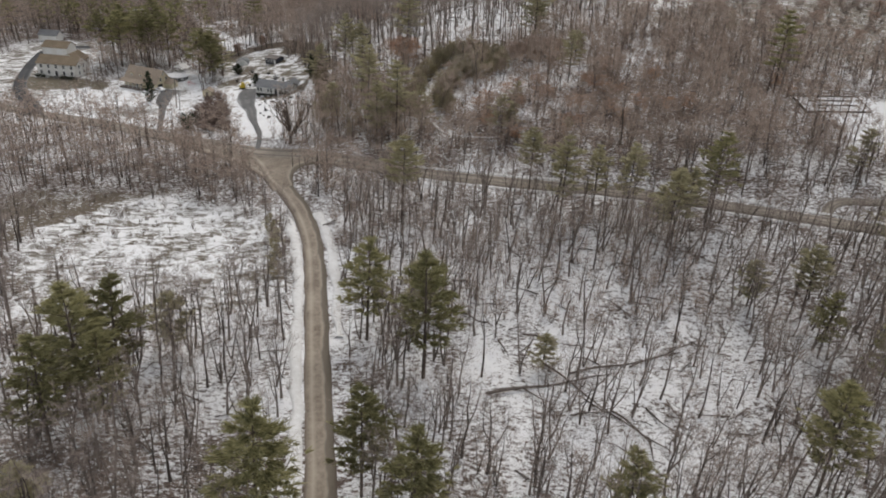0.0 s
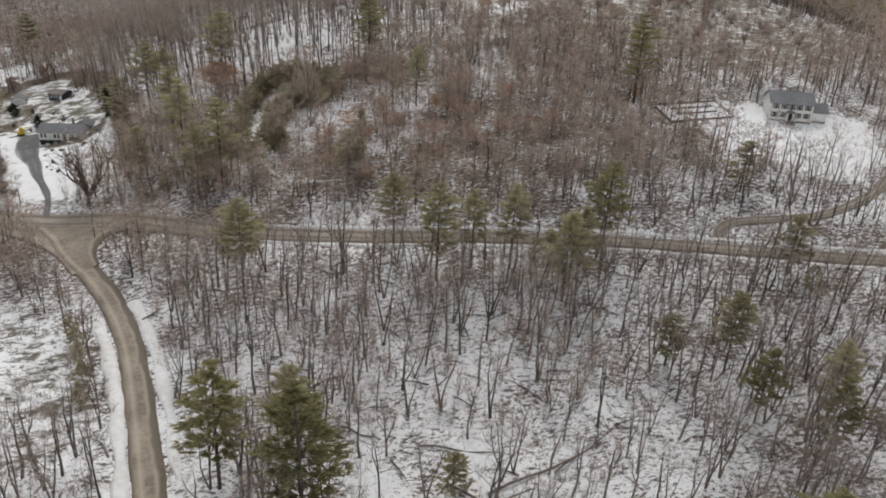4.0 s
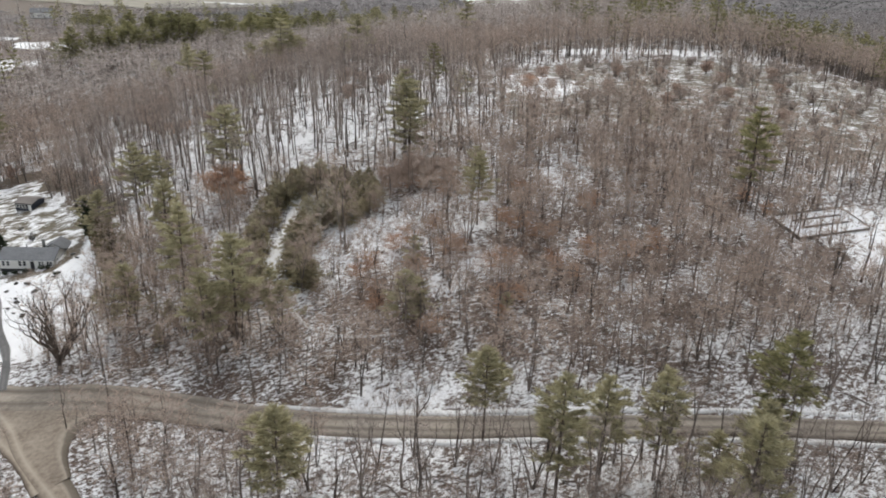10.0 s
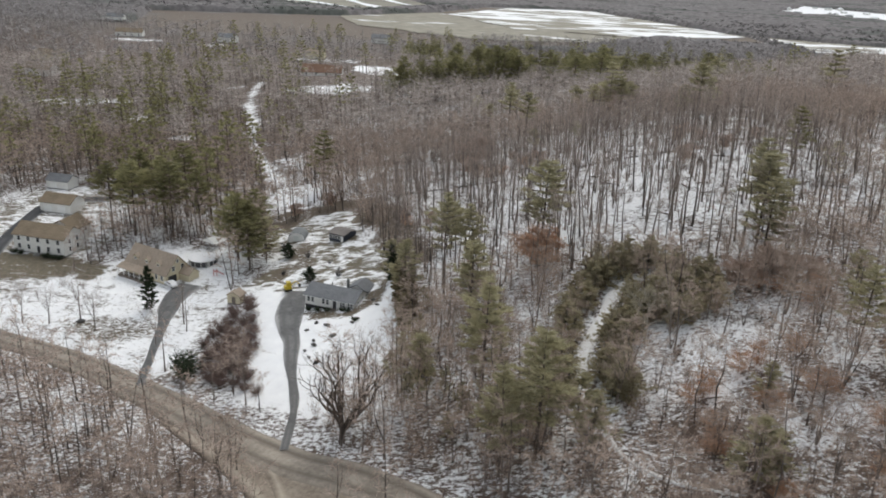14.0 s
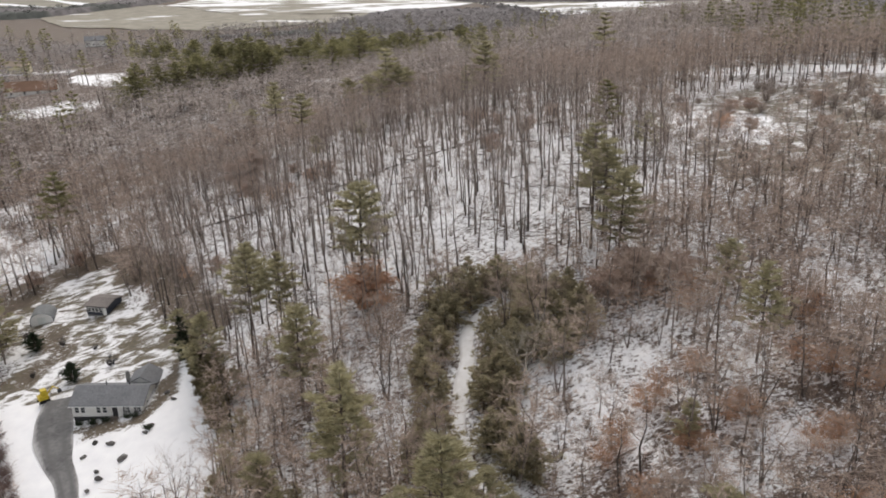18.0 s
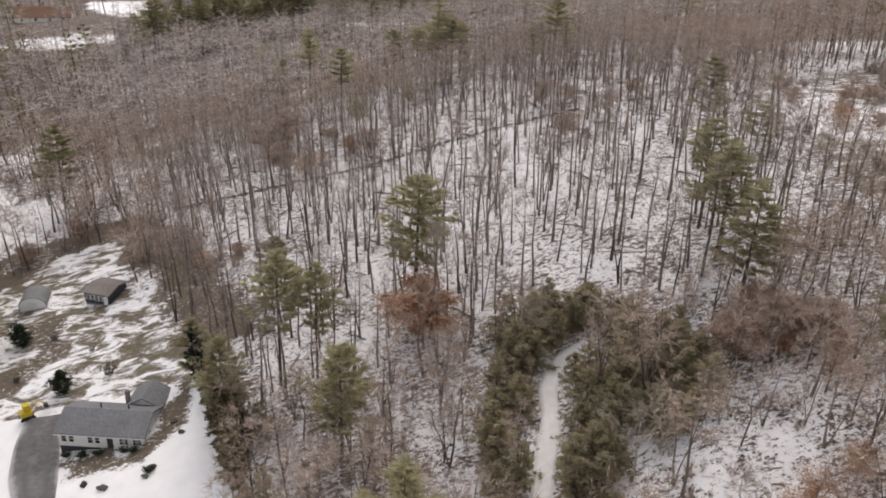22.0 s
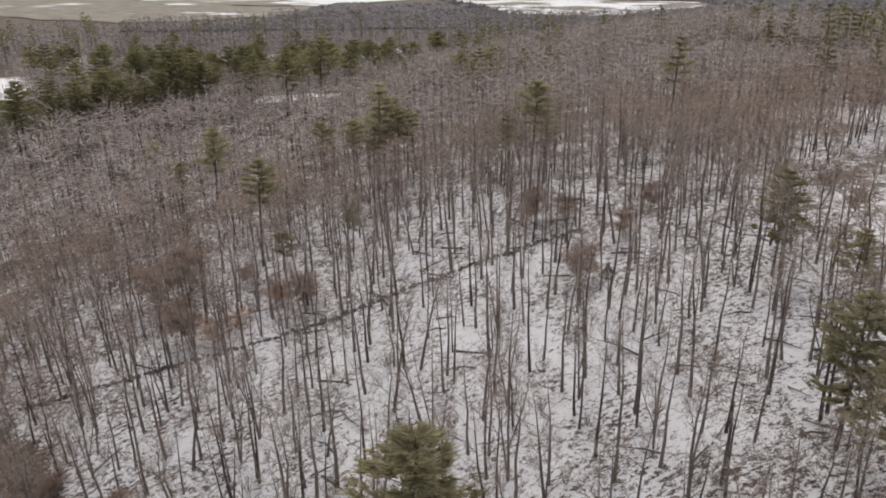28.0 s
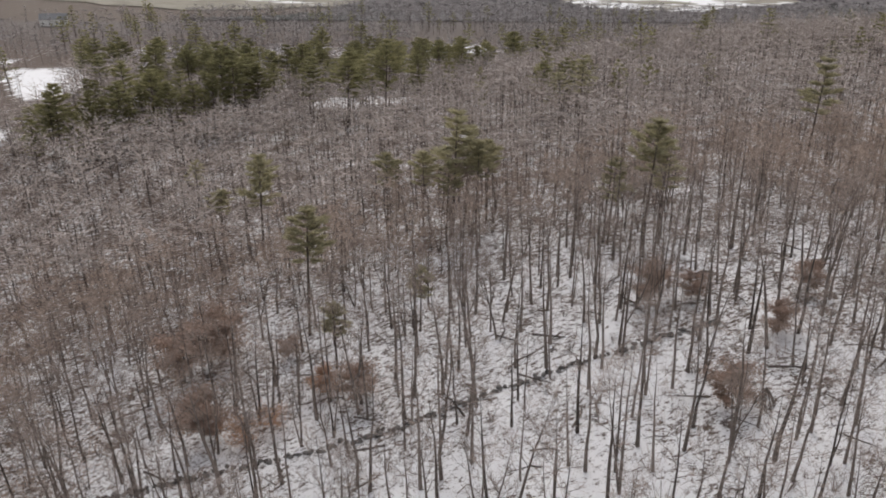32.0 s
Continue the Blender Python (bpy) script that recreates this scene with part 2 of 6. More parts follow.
# Twigs of the valley woods, greyed in base colour to imitate distance haze.
HAZED_FAR_TWIG = plain("hazed_far_twig", (0.225, 0.205, 0.2), (0.41, 0.378, 0.37), 0.02, 0.95, 0.0, 2, None, 0.4)


def wood_canopy(name):
    """Leafless crowns seen from afar, grey-brown, with groves of dark conifers among them."""
    m, n, l, b = material(name, 0.95)
    bare = ramp(n, l, noise_node(n, l, 0.12, 4.0, 0.7), [(0.3, (0.11, 0.1, 0.1)), (0.7, (0.235, 0.218, 0.218))])
    grove = maths(n, l, "MULTIPLY", maths(n, l, "SUBTRACT", noise_node(n, l, 0.006, 4.0, 0.6, (0.6, 1.5, 1.0)), 0.53), 9.0)
    grove = maths(n, l, "MINIMUM", maths(n, l, "MAXIMUM", grove, 0.0), 0.8)
    l.new(mix(n, l, grove, bare, (0.075, 0.085, 0.075)), b.inputs["Base Color"])
    return m


DISTANT_WOOD = wood_canopy("distant_wood")



# ---- geometry helpers ----
class Geo:
    """Triangles and their material slots, gathered before they become one mesh."""

    def __init__(self):
        self.v, self.f, self.s, self.count = [], [], [], 0

    def add(self, v, f, slot=0):
        v, f = np.asarray(v, float).reshape(-1, 3), np.asarray(f, int).reshape(-1, 3)
        self.v.append(v)
        self.f.append(f + self.count)
        self.s.append(np.full(len(f), slot, int))
        self.count += len(v)
        return self

    def join(self, other, slot=None):
        v, f, s = other.arrays()
        self.v.append(v)
        self.f.append(f + self.count)
        self.s.append(s if slot is None else np.full(len(f), slot, int))
        self.count += len(v)
        return self

    def arrays(self):
        if not self.v:
            return np.zeros((0, 3)), np.zeros((0, 3), int), np.zeros(0, int)
        return np.concatenate(self.v), np.concatenate(self.f), np.concatenate(self.s)

    def tube(self, points, radii, sides=4, slot=0):
        p = np.asarray(points, float)
        k = len(p)
        d = np.gradient(p, axis=0)
        d /= np.linalg.norm(d, axis=1)[:, None] + 1e-9
        ref = np.where(np.abs(d[:, 2:3]) > 0.9, [[1.0, 0, 0]], [[0, 0, 1.0]])
        u = np.cross(d, ref)
        u /= np.linalg.norm(u, axis=1)[:, None] + 1e-9
        w = np.cross(d, u)
        ang = np.arange(sides) * 2 * np.pi / sides
        ring = p[:, None] + np.asarray(radii, float)[:, None, None] * (np.cos(ang)[None, :, None] * u[:, None] + np.sin(ang)[None, :, None] * w[:, None])
        f = []
        for i in range(k - 1):
            for j in range(sides):
                q, r = i * sides + j, i * sides + (j + 1) % sides
                f += [(q, r, r + sides), (q, r + sides, q + sides)]
        top = (k - 1) * sides
        for j in range(1, sides - 1):
            f.append((top, top + j, top + j + 1))
        return self.add(ring, f, slot)

    def cone(self, p, d, length, radius, slot=0):
        """A three-sided spike from p along d."""
        d = d / (np.linalg.norm(d) + 1e-9)
        u = np.cross(d, [0.3, 0.2, 0.9])
        u /= np.linalg.norm(u) + 1e-9
        w = np.cross(d, u)
        base = [p + radius * (math.cos(t) * u + math.sin(t) * w) for t in (0, 2.09, 4.19)]
        return self.add(base + [p + d * length], [(0, 1, 3), (1, 2, 3), (2, 0, 3)], slot)

    def blades(self, p, d, width, rng, slot=0):
        """Slim leaves from the points p to p + d."""
        p, d = np.asarray(p, float).reshape(-1, 3), np.asarray(d, float).reshape(-1, 3)
        side = np.cross(d, rng.normal(size=d.shape))
        side /= np.linalg.norm(side, axis=1)[:, None] + 1e-9
        side *= np.asarray(width, float).reshape(-1, 1) / 2
        v = np.stack([p - side, p + side, p + d], 1).reshape(-1, 3)
        return self.add(v, np.arange(len(v)).reshape(-1, 3), slot)

    def diamonds(self, p, d, width, rng, slot=0):
        p, d = np.asarray(p, float).reshape(-1, 3), np.asarray(d, float).reshape(-1, 3)
        side = np.cross(d, rng.normal(size=d.shape))
        side /= np.linalg.norm(side, axis=1)[:, None] + 1e-9
        side *= np.asarray(width, float).reshape(-1, 1) / 2
        m = p + d * 0.45
        v = np.stack([p, m - side, p + d, m + side], 1).reshape(-1, 3)
        f = (np.arange(len(p))[:, None, None] * 4 + np.array([[0, 1, 2], [0, 2, 3]])[None]).reshape(-1, 3)
        return self.add(v, f, slot)

    def box(self, x0, y0, z0, x1, y1, z1, slot=0):
        v = [(x, y, z) for z in (z0, z1) for y in (y0, y1) for x in (x0, x1)]
        f = [(0, 2, 3), (0, 3, 1), (4, 5, 7), (4, 7, 6), (0, 1, 5), (0, 5, 4), (2, 6, 7), (2, 7, 3), (0, 4, 6), (0, 6, 2), (1, 3, 7), (1, 7, 5)]
        return self.add(v, f, slot)

    def prism(self, outline, along, thick, slot=0):
        """An outline of points (closed) pushed out by the vector thick."""
        k = len(outline)
        o = np.asarray(outline, float)
        v = np.concatenate([o, o + np.asarray(thick, float)])
        f = [(0, i + 1, i) for i in range(1, k - 1)] + [(k, k + i, k + i + 1) for i in range(1, k - 1)]
        for i in range(k):
            j = (i + 1) % k
            f += [(i, j, j + k), (i, j + k, i + k)]
        return self.add(v, f, slot)


def mesh_of(name, geo, materials, smooth=False):
    v, f, s = geo.arrays()
    me = bpy.data.meshes.new(name)
    me.vertices.add(len(v))
    me.vertices.foreach_set("co", v.astype(np.float32).ravel())
    me.loops.add(len(f) * 3)
    me.loops.foreach_set("vertex_index", f.astype(np.int32).ravel())
    me.polygons.add(len(f))
    me.polygons.foreach_set("loop_start", np.arange(len(f), dtype=np.int32) * 3)
    me.polygons.foreach_set("material_index", s.astype(np.int32))
    me.polygons.foreach_set("use_smooth", np.full(len(f), smooth))
    for m in materials if isinstance(materials, (list, tuple)) else [materials]:
        me.materials.append(m)
    me.update(calc_edges=True)
    return me


def part(name, geo, mat, parent=None, label=""):
    """One mesh object under a thing or under a part, in its parent's own coordinates."""
    ob = new(name, geo if isinstance(geo, bpy.types.Mesh) else mesh_of(name, geo, mat))
    ob.parent = parent
    return tagged(ob, label) if label else ob


def thing(name, m, label, category, group=""):
    ob = new(name)
    ob.matrix_basis = m
    ob.empty_display_size = 0.5
    return tagged(ob, label, category, group)


# ---- the lie of the land ----
HILLS = [
    (110, (1.0, 2.4, -1.6, -6.4, 5.0)),
    (200, (3.1, -9.1, 9.7, -1.0, 13.8)),
    (290, (-1.4, -9.6, 25.7, -3.9, 11.0)),
    (380, (3.7, -3.3, 20.9, -5.2, 23.8)),
    (480, (0.6, -6.5, 18.4, -0.8, 16.4)),
    (600, (15.4, 3.2, 1.7, 7.0, 25.0)),
]
ACROSS = (-110, -30, 50, 130, 220)
RIDGES = [  # x, y, height, half-widths
    (350, 565, 20, 110, 120), (-250, 2350, 34, 420, 170), (-1400, 2600, 60, 800, 380), (900, 3300, 46, 700, 300), (2300, 3000, 62, 900, 500),
    (-2600, 4100, 100, 1500, 400), (200, 4800, 106, 2400, 330), (3200, 4600, 128, 1500, 400), (-900, 4300, 72, 900, 300), (1900, 4000, 66, 900, 250),
]


def gz(x, y):
    """The ground's height."""
    x, y = np.asarray(x, float), np.asarray(y, float)
    z = np.full(np.broadcast(x, y).shape, -3.0)
    for yc, amps in HILLS:
        for xc, amp in zip(ACROSS, amps):
            z = z + amp * np.exp(-((x - xc) ** 2 + (y - yc) ** 2) / 14450.0)
    for xc, yc, h, sx, sy in RIDGES:
        z = z + h * np.exp(-((x - xc) / sx) ** 2 - ((y - yc) / sy) ** 2)
    return z


def g(x, y):
    return float(gz(x, y))


def from_line(x, y, line):
    """Distance of points from a polyline."""
    x, y = np.asarray(x, float), np.asarray(y, float)
    best = np.full(np.broadcast(x, y).shape, 1e9)
    for (x0, y0), (x1, y1) in zip(line, line[1:]):
        dx, dy = x1 - x0, y1 - y0
        t = np.clip(((x - x0) * dx + (y - y0) * dy) / (dx * dx + dy * dy), 0, 1)
        best = np.minimum(best, np.hypot(x - x0 - t * dx, y - y0 - t * dy))
    return best


def inside(x, y, poly):
    x, y = np.asarray(x, float), np.asarray(y, float)
    c = np.zeros(np.broadcast(x, y).shape, bool)
    for (x0, y0), (x1, y1) in zip(poly, poly[1:] + poly[:1]):
        if y0 != y1:
            c ^= ((y0 > y) != (y1 > y)) & (x < (x1 - x0) * (y - y0) / (y1 - y0) + x0)
    return c


def smooth_line(line, step=2.0):
    p = np.array(line, float)
    q = []
    for i in range(len(p) - 1):
        a, b, c, d = p[max(i - 1, 0)], p[i], p[i + 1], p[min(i + 2, len(p) - 1)]
        for t in np.linspace(0, 1, max(2, int(np.hypot(*(c - b)) / step)), endpoint=False):
            q.append(0.5 * (2 * b + (c - a) * t + (2 * a - 5 * b + 4 * c - d) * t * t + (3 * b - a - 3 * c + d) * t ** 3))
    q.append(p[-1])
    return np.array(q)


DIRT_ROAD = [(-8, 40), (-11, 70), (-13.4, 93), (-15, 104), (-16.9, 116.5), (-19.5, 134), (-22.7, 156), (-26.1, 175), (-30.8, 191), (-37, 206), (-43.5, 218), (-48, 229), (-53, 238)]
CROSS_ROAD = [(-230, 300), (-170, 290), (-135, 281), (-112, 274), (-88, 262), (-69, 250), (-52, 240), (-36, 233), (-22, 224), (-8, 214.5), (5, 207.3), (22, 200), (39, 194.5), (57, 189.5), (77, 184), (101, 177), (125, 169.5), (170, 156), (240, 135)]
LANE = [(101, 179), (108, 185.5), (131, 184.5), (150, 190), (166, 200)]
DRIVE_RANCH = [(-53.5, 243), (-56, 258), (-60.5, 271), (-64, 283), (-67.5, 293), (-69.6, 302), (-69.8, 310)]
DRIVE_YELLOW = [(-92, 265), (-94.3, 272), (-98, 286), (-102, 301), (-103.5, 309), (-102.5, 316)]
DRIVE_WHITE = [(-143, 281), (-149, 292), (-164, 315), (-174, 348), (-177, 374), (-160, 382)]
PATH = [(21, 225.5), (14, 228), (6.5, 233.5), (2.6, 243), (-0.2, 254), (0.1, 263.5), (2.6, 270.5), (5.2, 277.5), (6.9, 283.5), (10, 287.8), (14.5, 289.5)]
PATH_GROVE = [(-9, 252), (-8, 275), (-4, 292), (6, 302), (16, 300), (28, 290), (30, 272), (22, 262), (12, 262), (8, 246)]
GLADES = [(34, 269, 6, 4), (46, 259, 5, 5), (36, 239, 8, 6), (17, 260, 8, 6), (26, 210, 7, 4), (18, 208, 6, 3.5), (20, 250, 6, 4), (74, 271, 6, 5), (47, 240, 4, 5), (63, 235, 4, 5)]  # x, y, half-widths of snowy gaps among the hill trees
YARD_RANCH = [(-91, 309), (-82, 326), (-95, 358), (-69, 373), (-60, 345), (-43, 312), (-38, 284), (-39, 264), (-50, 254), (-66, 259), (-79, 290)]
YARD_YELLOW = [(-150, 284), (-118, 279), (-95, 270), (-88, 272), (-90, 300), (-93, 338), (-112, 346), (-130, 332), (-141, 318)]
YARD_WHITE = [(-196, 310), (-150, 288), (-140, 318), (-143, 345), (-150, 392), (-190, 395)]
YARD_COLONIAL = [(123, 240), (141, 243), (160, 238), (176, 226), (165, 206), (150, 196), (141, 203), (122, 220)]
CLEARING = [(-95, 165), (-96, 190), (-87, 202), (-71, 208), (-53, 200), (-39, 182), (-31.5, 163), (-31, 149), (-42, 142), (-57, 144), (-80, 136)]
MEADOW = [(74, 312), (84, 372), (120, 392), (180, 400), (250, 380), (250, 300), (190, 268), (150, 270), (125, 300)]
OPEN_SNOW = [(2, 602), (38, 606), (48, 630), (4, 634)]
FAR_GLADE = [(95, 850), (150, 850), (165, 940), (105, 945)]
HEDGE = [(-88, 266), (-70, 262), (-75, 300), (-89, 306)]
FIELD_PLAIN = [(-470, 1000), (-150, 1020), (40, 1080), (150, 1240), (330, 1250), (330, 1400), (330, 1440), (110, 1960), (-110, 1900), (-200, 1560), (-300, 1380), (-560, 1250)]
FIELD_WEST = [(-300, 1480), (-195, 1745), (-330, 2050), (-560, 2130), (-760, 1950), (-620, 1650)]
FIELD_EAST = [(640, 2480), (980, 2180), (1230, 2480), (850, 2880)]
FIELD_MIDDLE = [(330, 1460), (345, 1130), (470, 1110), (720, 1230), (740, 1350), (500, 1400)]
NEAR_FIELD = [(-114, 640), (-98, 628), (-103, 700), (-118, 790), (-162, 795), (-140, 715)]
CUT = [(-90, 378), (-97, 395), (-118, 428), (-137, 465), (-150, 505), (-166, 545), (-178, 600)]
ROADS = [(CUT, 2.6), (DIRT_ROAD, 5.6), (CROSS_ROAD, 5.2), (LANE, 1.3), (DRIVE_RANCH, 3.0), (DRIVE_YELLOW, 3.0), (DRIVE_WHITE, 4.0), (PATH, 2.4)]
BROWN_FIELD = [(-135, 176), (-97, 182), (-96, 192), (-87, 203), (-71, 209), (-72, 214), (-92, 214), (-135, 204)]
VALLEY_PATCHES = [[(x - w, y - d), (x + w, y - d), (x + w, y + d), (x - w, y + d)] for x, y, w, d in ((-268, 546, 30, 8), (-191, 808, 28, 18), (-314, 892, 22, 20), (-412, 874, 36, 22), (-174, 975, 20, 26), (-95, 388, 8, 12))]
SOUTH_GAP = [(-108, 545), (-90, 590), (-98, 640), (-190, 650), (-175, 590)]
OPENINGS = [YARD_RANCH, YARD_YELLOW, YARD_WHITE, YARD_COLONIAL, CLEARING, OPEN_SNOW, FIELD_PLAIN, FIELD_WEST, FIELD_MIDDLE, FIELD_EAST, NEAR_FIELD, FAR_GLADE, HEDGE, SOUTH_GAP, BROWN_FIELD] + VALLEY_PATCHES


def open_ground(x, y, margin=0.0):
    """Where no trees grow."""
    c = np.zeros(np.broadcast(x, y).shape, bool)
    for line, width in ROADS:
        c |= from_line(x, y, line) < width + margin
    for poly in OPENINGS:
        c |= inside(x, y, poly)
    return c


def in_glade(p, grow=1.0):
    c = np.zeros(len(p), bool)
    for sx, sy, rx, ry in GLADES:
        c |= np.hypot((p[:, 0] - sx) / rx, (p[:, 1] - sy + 2) / (ry + 2)) < grow
    return c


def spaced(a, b, fine):
    """Even steps between a and b."""
    return np.arange(a, b + fine / 2, fine)


def outward(start, end, step, grow):
    out, x = [], start
    while abs(x) < abs(end):
        step *= grow
        x += step * (1 if end > start else -1)
        out.append(x)
    return out


xs = np.array(sorted(outward(-230, -4900, 3, 1.13)) + list(spaced(-230, 260, 2.5)) + outward(260, 4900, 3, 1.13))
ys = np.array(sorted(outward(30, -700, 3, 1.25)) + list(spaced(30, 480, 2.5)) + outward(480, 4950, 3, 1.05))
X, Y = np.meshgrid(xs, ys)
Z = gz(X, Y)
rough = np.array([noise.noise((px * 0.11, py * 0.11, 0.0)) + 0.5 * noise.noise((px * 0.31, py * 0.31, 4.0)) for px, py in zip(X.ravel(), Y.ravel())]).reshape(X.shape)
near = (np.abs(X) < 400) & (Y < 900)
Z = Z + np.where(near, 0.22 * rough, 0.0)
idx = np.arange(X.size).reshape(X.shape)
q0, q1, q2, q3 = idx[:-1, :-1].ravel(), idx[:-1, 1:].ravel(), idx[1:, 1:].ravel(), idx[1:, :-1].ravel()
ground_geo = Geo().add(np.stack([X, Y, Z], -1), np.concatenate([np.stack([q0, q1, q2], 1), np.stack([q0, q2, q3], 1)]))
ground = new("ground", mesh_of("ground", ground_geo, GROUND, True))
tagged(ground, "patchy old snow over brown leaf litter on a wooded hill", "ground", "", "structure")

cover = np.full(X.shape, 0.5)
cover += 0.14 * np.exp(-((X - 35) / 45) ** 2 - ((Y - 125) / 35) ** 2)
cover -= 0.1 * np.exp(-((X - 45) / 60) ** 2 - ((Y - 232) / 26) ** 2)
cover += 0.1 * np.exp(-((X - 40) / 50) ** 2 - ((Y - 262) / 25) ** 2)
cover -= 0.14 * np.exp(-((X + 60) / 40) ** 2 - ((Y - 80) / 22) ** 2)
cover += 0.12 * np.exp(-((X + 36) / 24) ** 2 - ((Y - 128) / 26) ** 2)
cover += 0.16 * np.exp(-((X - 5) / 60) ** 2 - ((Y - 350) / 60) ** 2)
cover -= 0.13 * np.exp(-((X + 80) / 60) ** 2 - ((Y - 226) / 14) ** 2)
cover -= 0.16 / (1 + np.exp((X + 108) / 10)) / (1 + np.exp(-(Y - 390) / 14))
cover -= 0.07 * np.exp(-((X - 75) / 60) ** 2 - ((Y - 265) / 38) ** 2)
cover += 0.06 * np.exp(-((X - 15) / 55) ** 2 - ((Y - 172) / 26) ** 2)
cover += 0.09 * rough
grass = np.zeros(X.shape)
for poly, c, gr in ((YARD_RANCH, 0.9, 0.6), (YARD_YELLOW, 0.66, 0.6), (YARD_WHITE, 0.52, 0.65), (YARD_COLONIAL, 0.85, 0.3), (BROWN_FIELD, 0.36, 0.45), (CLEARING, 0.575, 0.66), (MEADOW, 0.43, 0.62), (OPEN_SNOW, 0.95, 0.2), (NEAR_FIELD, 0.95, 0.2), (FAR_GLADE, 0.9, 0.2)):
    k = inside(X + 4 * rough, Y - 4 * rough, poly)
    cover[k], grass[k] = c + 0.1 * rough[k], gr
k = from_line(X, Y, CUT) < 2.6
cover[k] = 0.74 + 0.2 * rough[k]
k = np.hypot((X - 98) / 15, (Y - 352) / 22) + 0.35 * rough < 1
cover[k] = 0.62
k = from_line(X, Y, [(140, 432), (165, 426), (200, 412)]) + 4 * rough < 8
cover[k] = 0.85
for sx, sy, rx, ry in GLADES:
    k = np.hypot((X - sx) / rx, (Y - sy) / ry) + 0.4 * rough < 1.1
    cover[k] = 0.62 + 0.24 * rough[k]
k = np.hypot((X - 18) / 9, (Y - 208) / 5) + 0.5 * rough < 1
cover[k] = 0.63
for sx, sy, rx, ry in ((-268, 549, 36, 7), (-128, 572, 24, 13), (-189, 586, 7, 6), (-191, 815, 30, 14), (-314, 902, 26, 20), (-412, 884, 44, 22), (-174, 985, 24, 26), (-95, 394, 9, 13), (-210, 505, 9, 6), (-172, 470, 7, 5), (-110, 440, 7, 5), (-75, 415, 6, 6)):
    k = np.hypot((X - sx) / rx, (Y - sy) / ry) + 0.35 * rough < 1
    cover[k] = 0.78 + 0.15 * rough[k]
k = np.hypot((X + 152) / 20, (Y - 322) / 8) + 0.3 * rough < 1
cover[k], grass[k] = 0.2, 0.75
k = np.hypot((X + 112) / 10, (Y - 290) / 7) + 0.3 * rough < 1
cover[k], grass[k] = 0.47, 0.5
back = inside(X, Y, YARD_RANCH) & (Y > 312)
cover[back], grass[back] = 0.51 + 0.2 * rough[back], 0.8
k = from_line(X, Y, [(-97, 362), (-84, 372), (-68, 379), (-57, 362), (-48, 338), (-42, 322)]) + 3 * rough < 6
cover[k], grass[k] = 0.27 + 0.15 * rough[k], 0.3
# beds of dark mulch along the ranch house, and thinner snow cover beside the drive
for line, wide in (([(-65.5, 297.6), (-53.2, 294.6)], 1.9), ([(-50.4, 297), (-48.4, 303), (-47.6, 308)], 2.0), ([(-79, 322), (-74, 330), (-78, 340)], 3.0)):
    k = from_line(X, Y, line) + rough < wide
    cover[k], grass[k] = 0.3, 0.45
cover -= 0.11 / (1 + np.exp(-(Y - 440) / 12)) * ~np.isin(grass, (0.2,))
far = (Y > 900) | (np.abs(X) > 420)
cover[far] = 0.04
for poly, c in ((FIELD_PLAIN, 0.12), (FIELD_WEST, 0.2), (FIELD_MIDDLE, 0.7), (FIELD_EAST, 0.7)):
    k = inside(X, Y, poly)
    cover[k], grass[k] = c, 0.2
woodland = np.clip((Y - 850) / 3600.0, 0, 1)
for poly in (FIELD_PLAIN, FIELD_WEST, FIELD_MIDDLE, FIELD_EAST):
    woodland[inside(X, Y, poly)] = 0.0
cover[woodland > 0.02] = np.minimum(cover[woodland > 0.02], 0.7)
for name, values in (("cover", cover), ("grass", grass), ("woods", woodland)):
    ground.data.attributes.new(name, "FLOAT", "POINT").data.foreach_set("value", np.clip(values, 0, 1.2).astype(np.float32).ravel())


def strip(name, line, half, mat, lift, label, category, wobble=0.25, crown=0.06, taper=False):
    """A road or path laid on the ground along a line, with uneven edges."""
    p = smooth_line(line, 1.5)
    d = np.gradient(p, axis=0)
    d /= np.linalg.norm(d, axis=1)[:, None]
    side = np.stack([d[:, 1], -d[:, 0]], 1)
    n = 9
    u = np.linspace(-1, 1, n)
    w = np.interp(np.linspace(0, 1, len(p)), np.linspace(0, 1, len(half)), half) if isinstance(half, tuple) else half * np.ones(len(p))
    e0 = np.array([noise.noise((i * 0.21, 1.7, len(name) * 1.0)) for i in range(len(p))]) * wobble
    e1 = np.array([noise.noise((i * 0.21, 9.1, len(name) * 1.0)) for i in range(len(p))]) * wobble
    ext = np.where(u[None] < 0, (w + e0)[:, None], (w + e1)[:, None]) * u[None]
    xy = p[:, None] + side[:, None] * ext[..., None]
    zz = gz(xy[..., 0], xy[..., 1])
    mid = zz[:, n // 2][:, None]
    zz = np.maximum(mid * 0.6 + zz * 0.4, zz - 0.1) + lift + crown * (1 - u[None] ** 2)
    zz[:, 0] -= 0.5
    zz[:, -1] -= 0.5
    v = np.concatenate([xy, zz[..., None]], -1)
    i = np.arange(len(p) * n).reshape(len(p), n)
    a, b, c, e = i[:-1, :-1].ravel(), i[:-1, 1:].ravel(), i[1:, 1:].ravel(), i[1:, :-1].ravel()
    ob = new(name, mesh_of(name, Geo().add(v, np.concatenate([np.stack([a, b, c], 1), np.stack([a, c, e], 1)])), mat, True))
    at = ob.data.attributes.new("across", "FLOAT", "POINT")
    at.data.foreach_set("value", np.tile(u, len(p)).astype(np.float32))
    return tagged(ob, label, category, "", "structure")


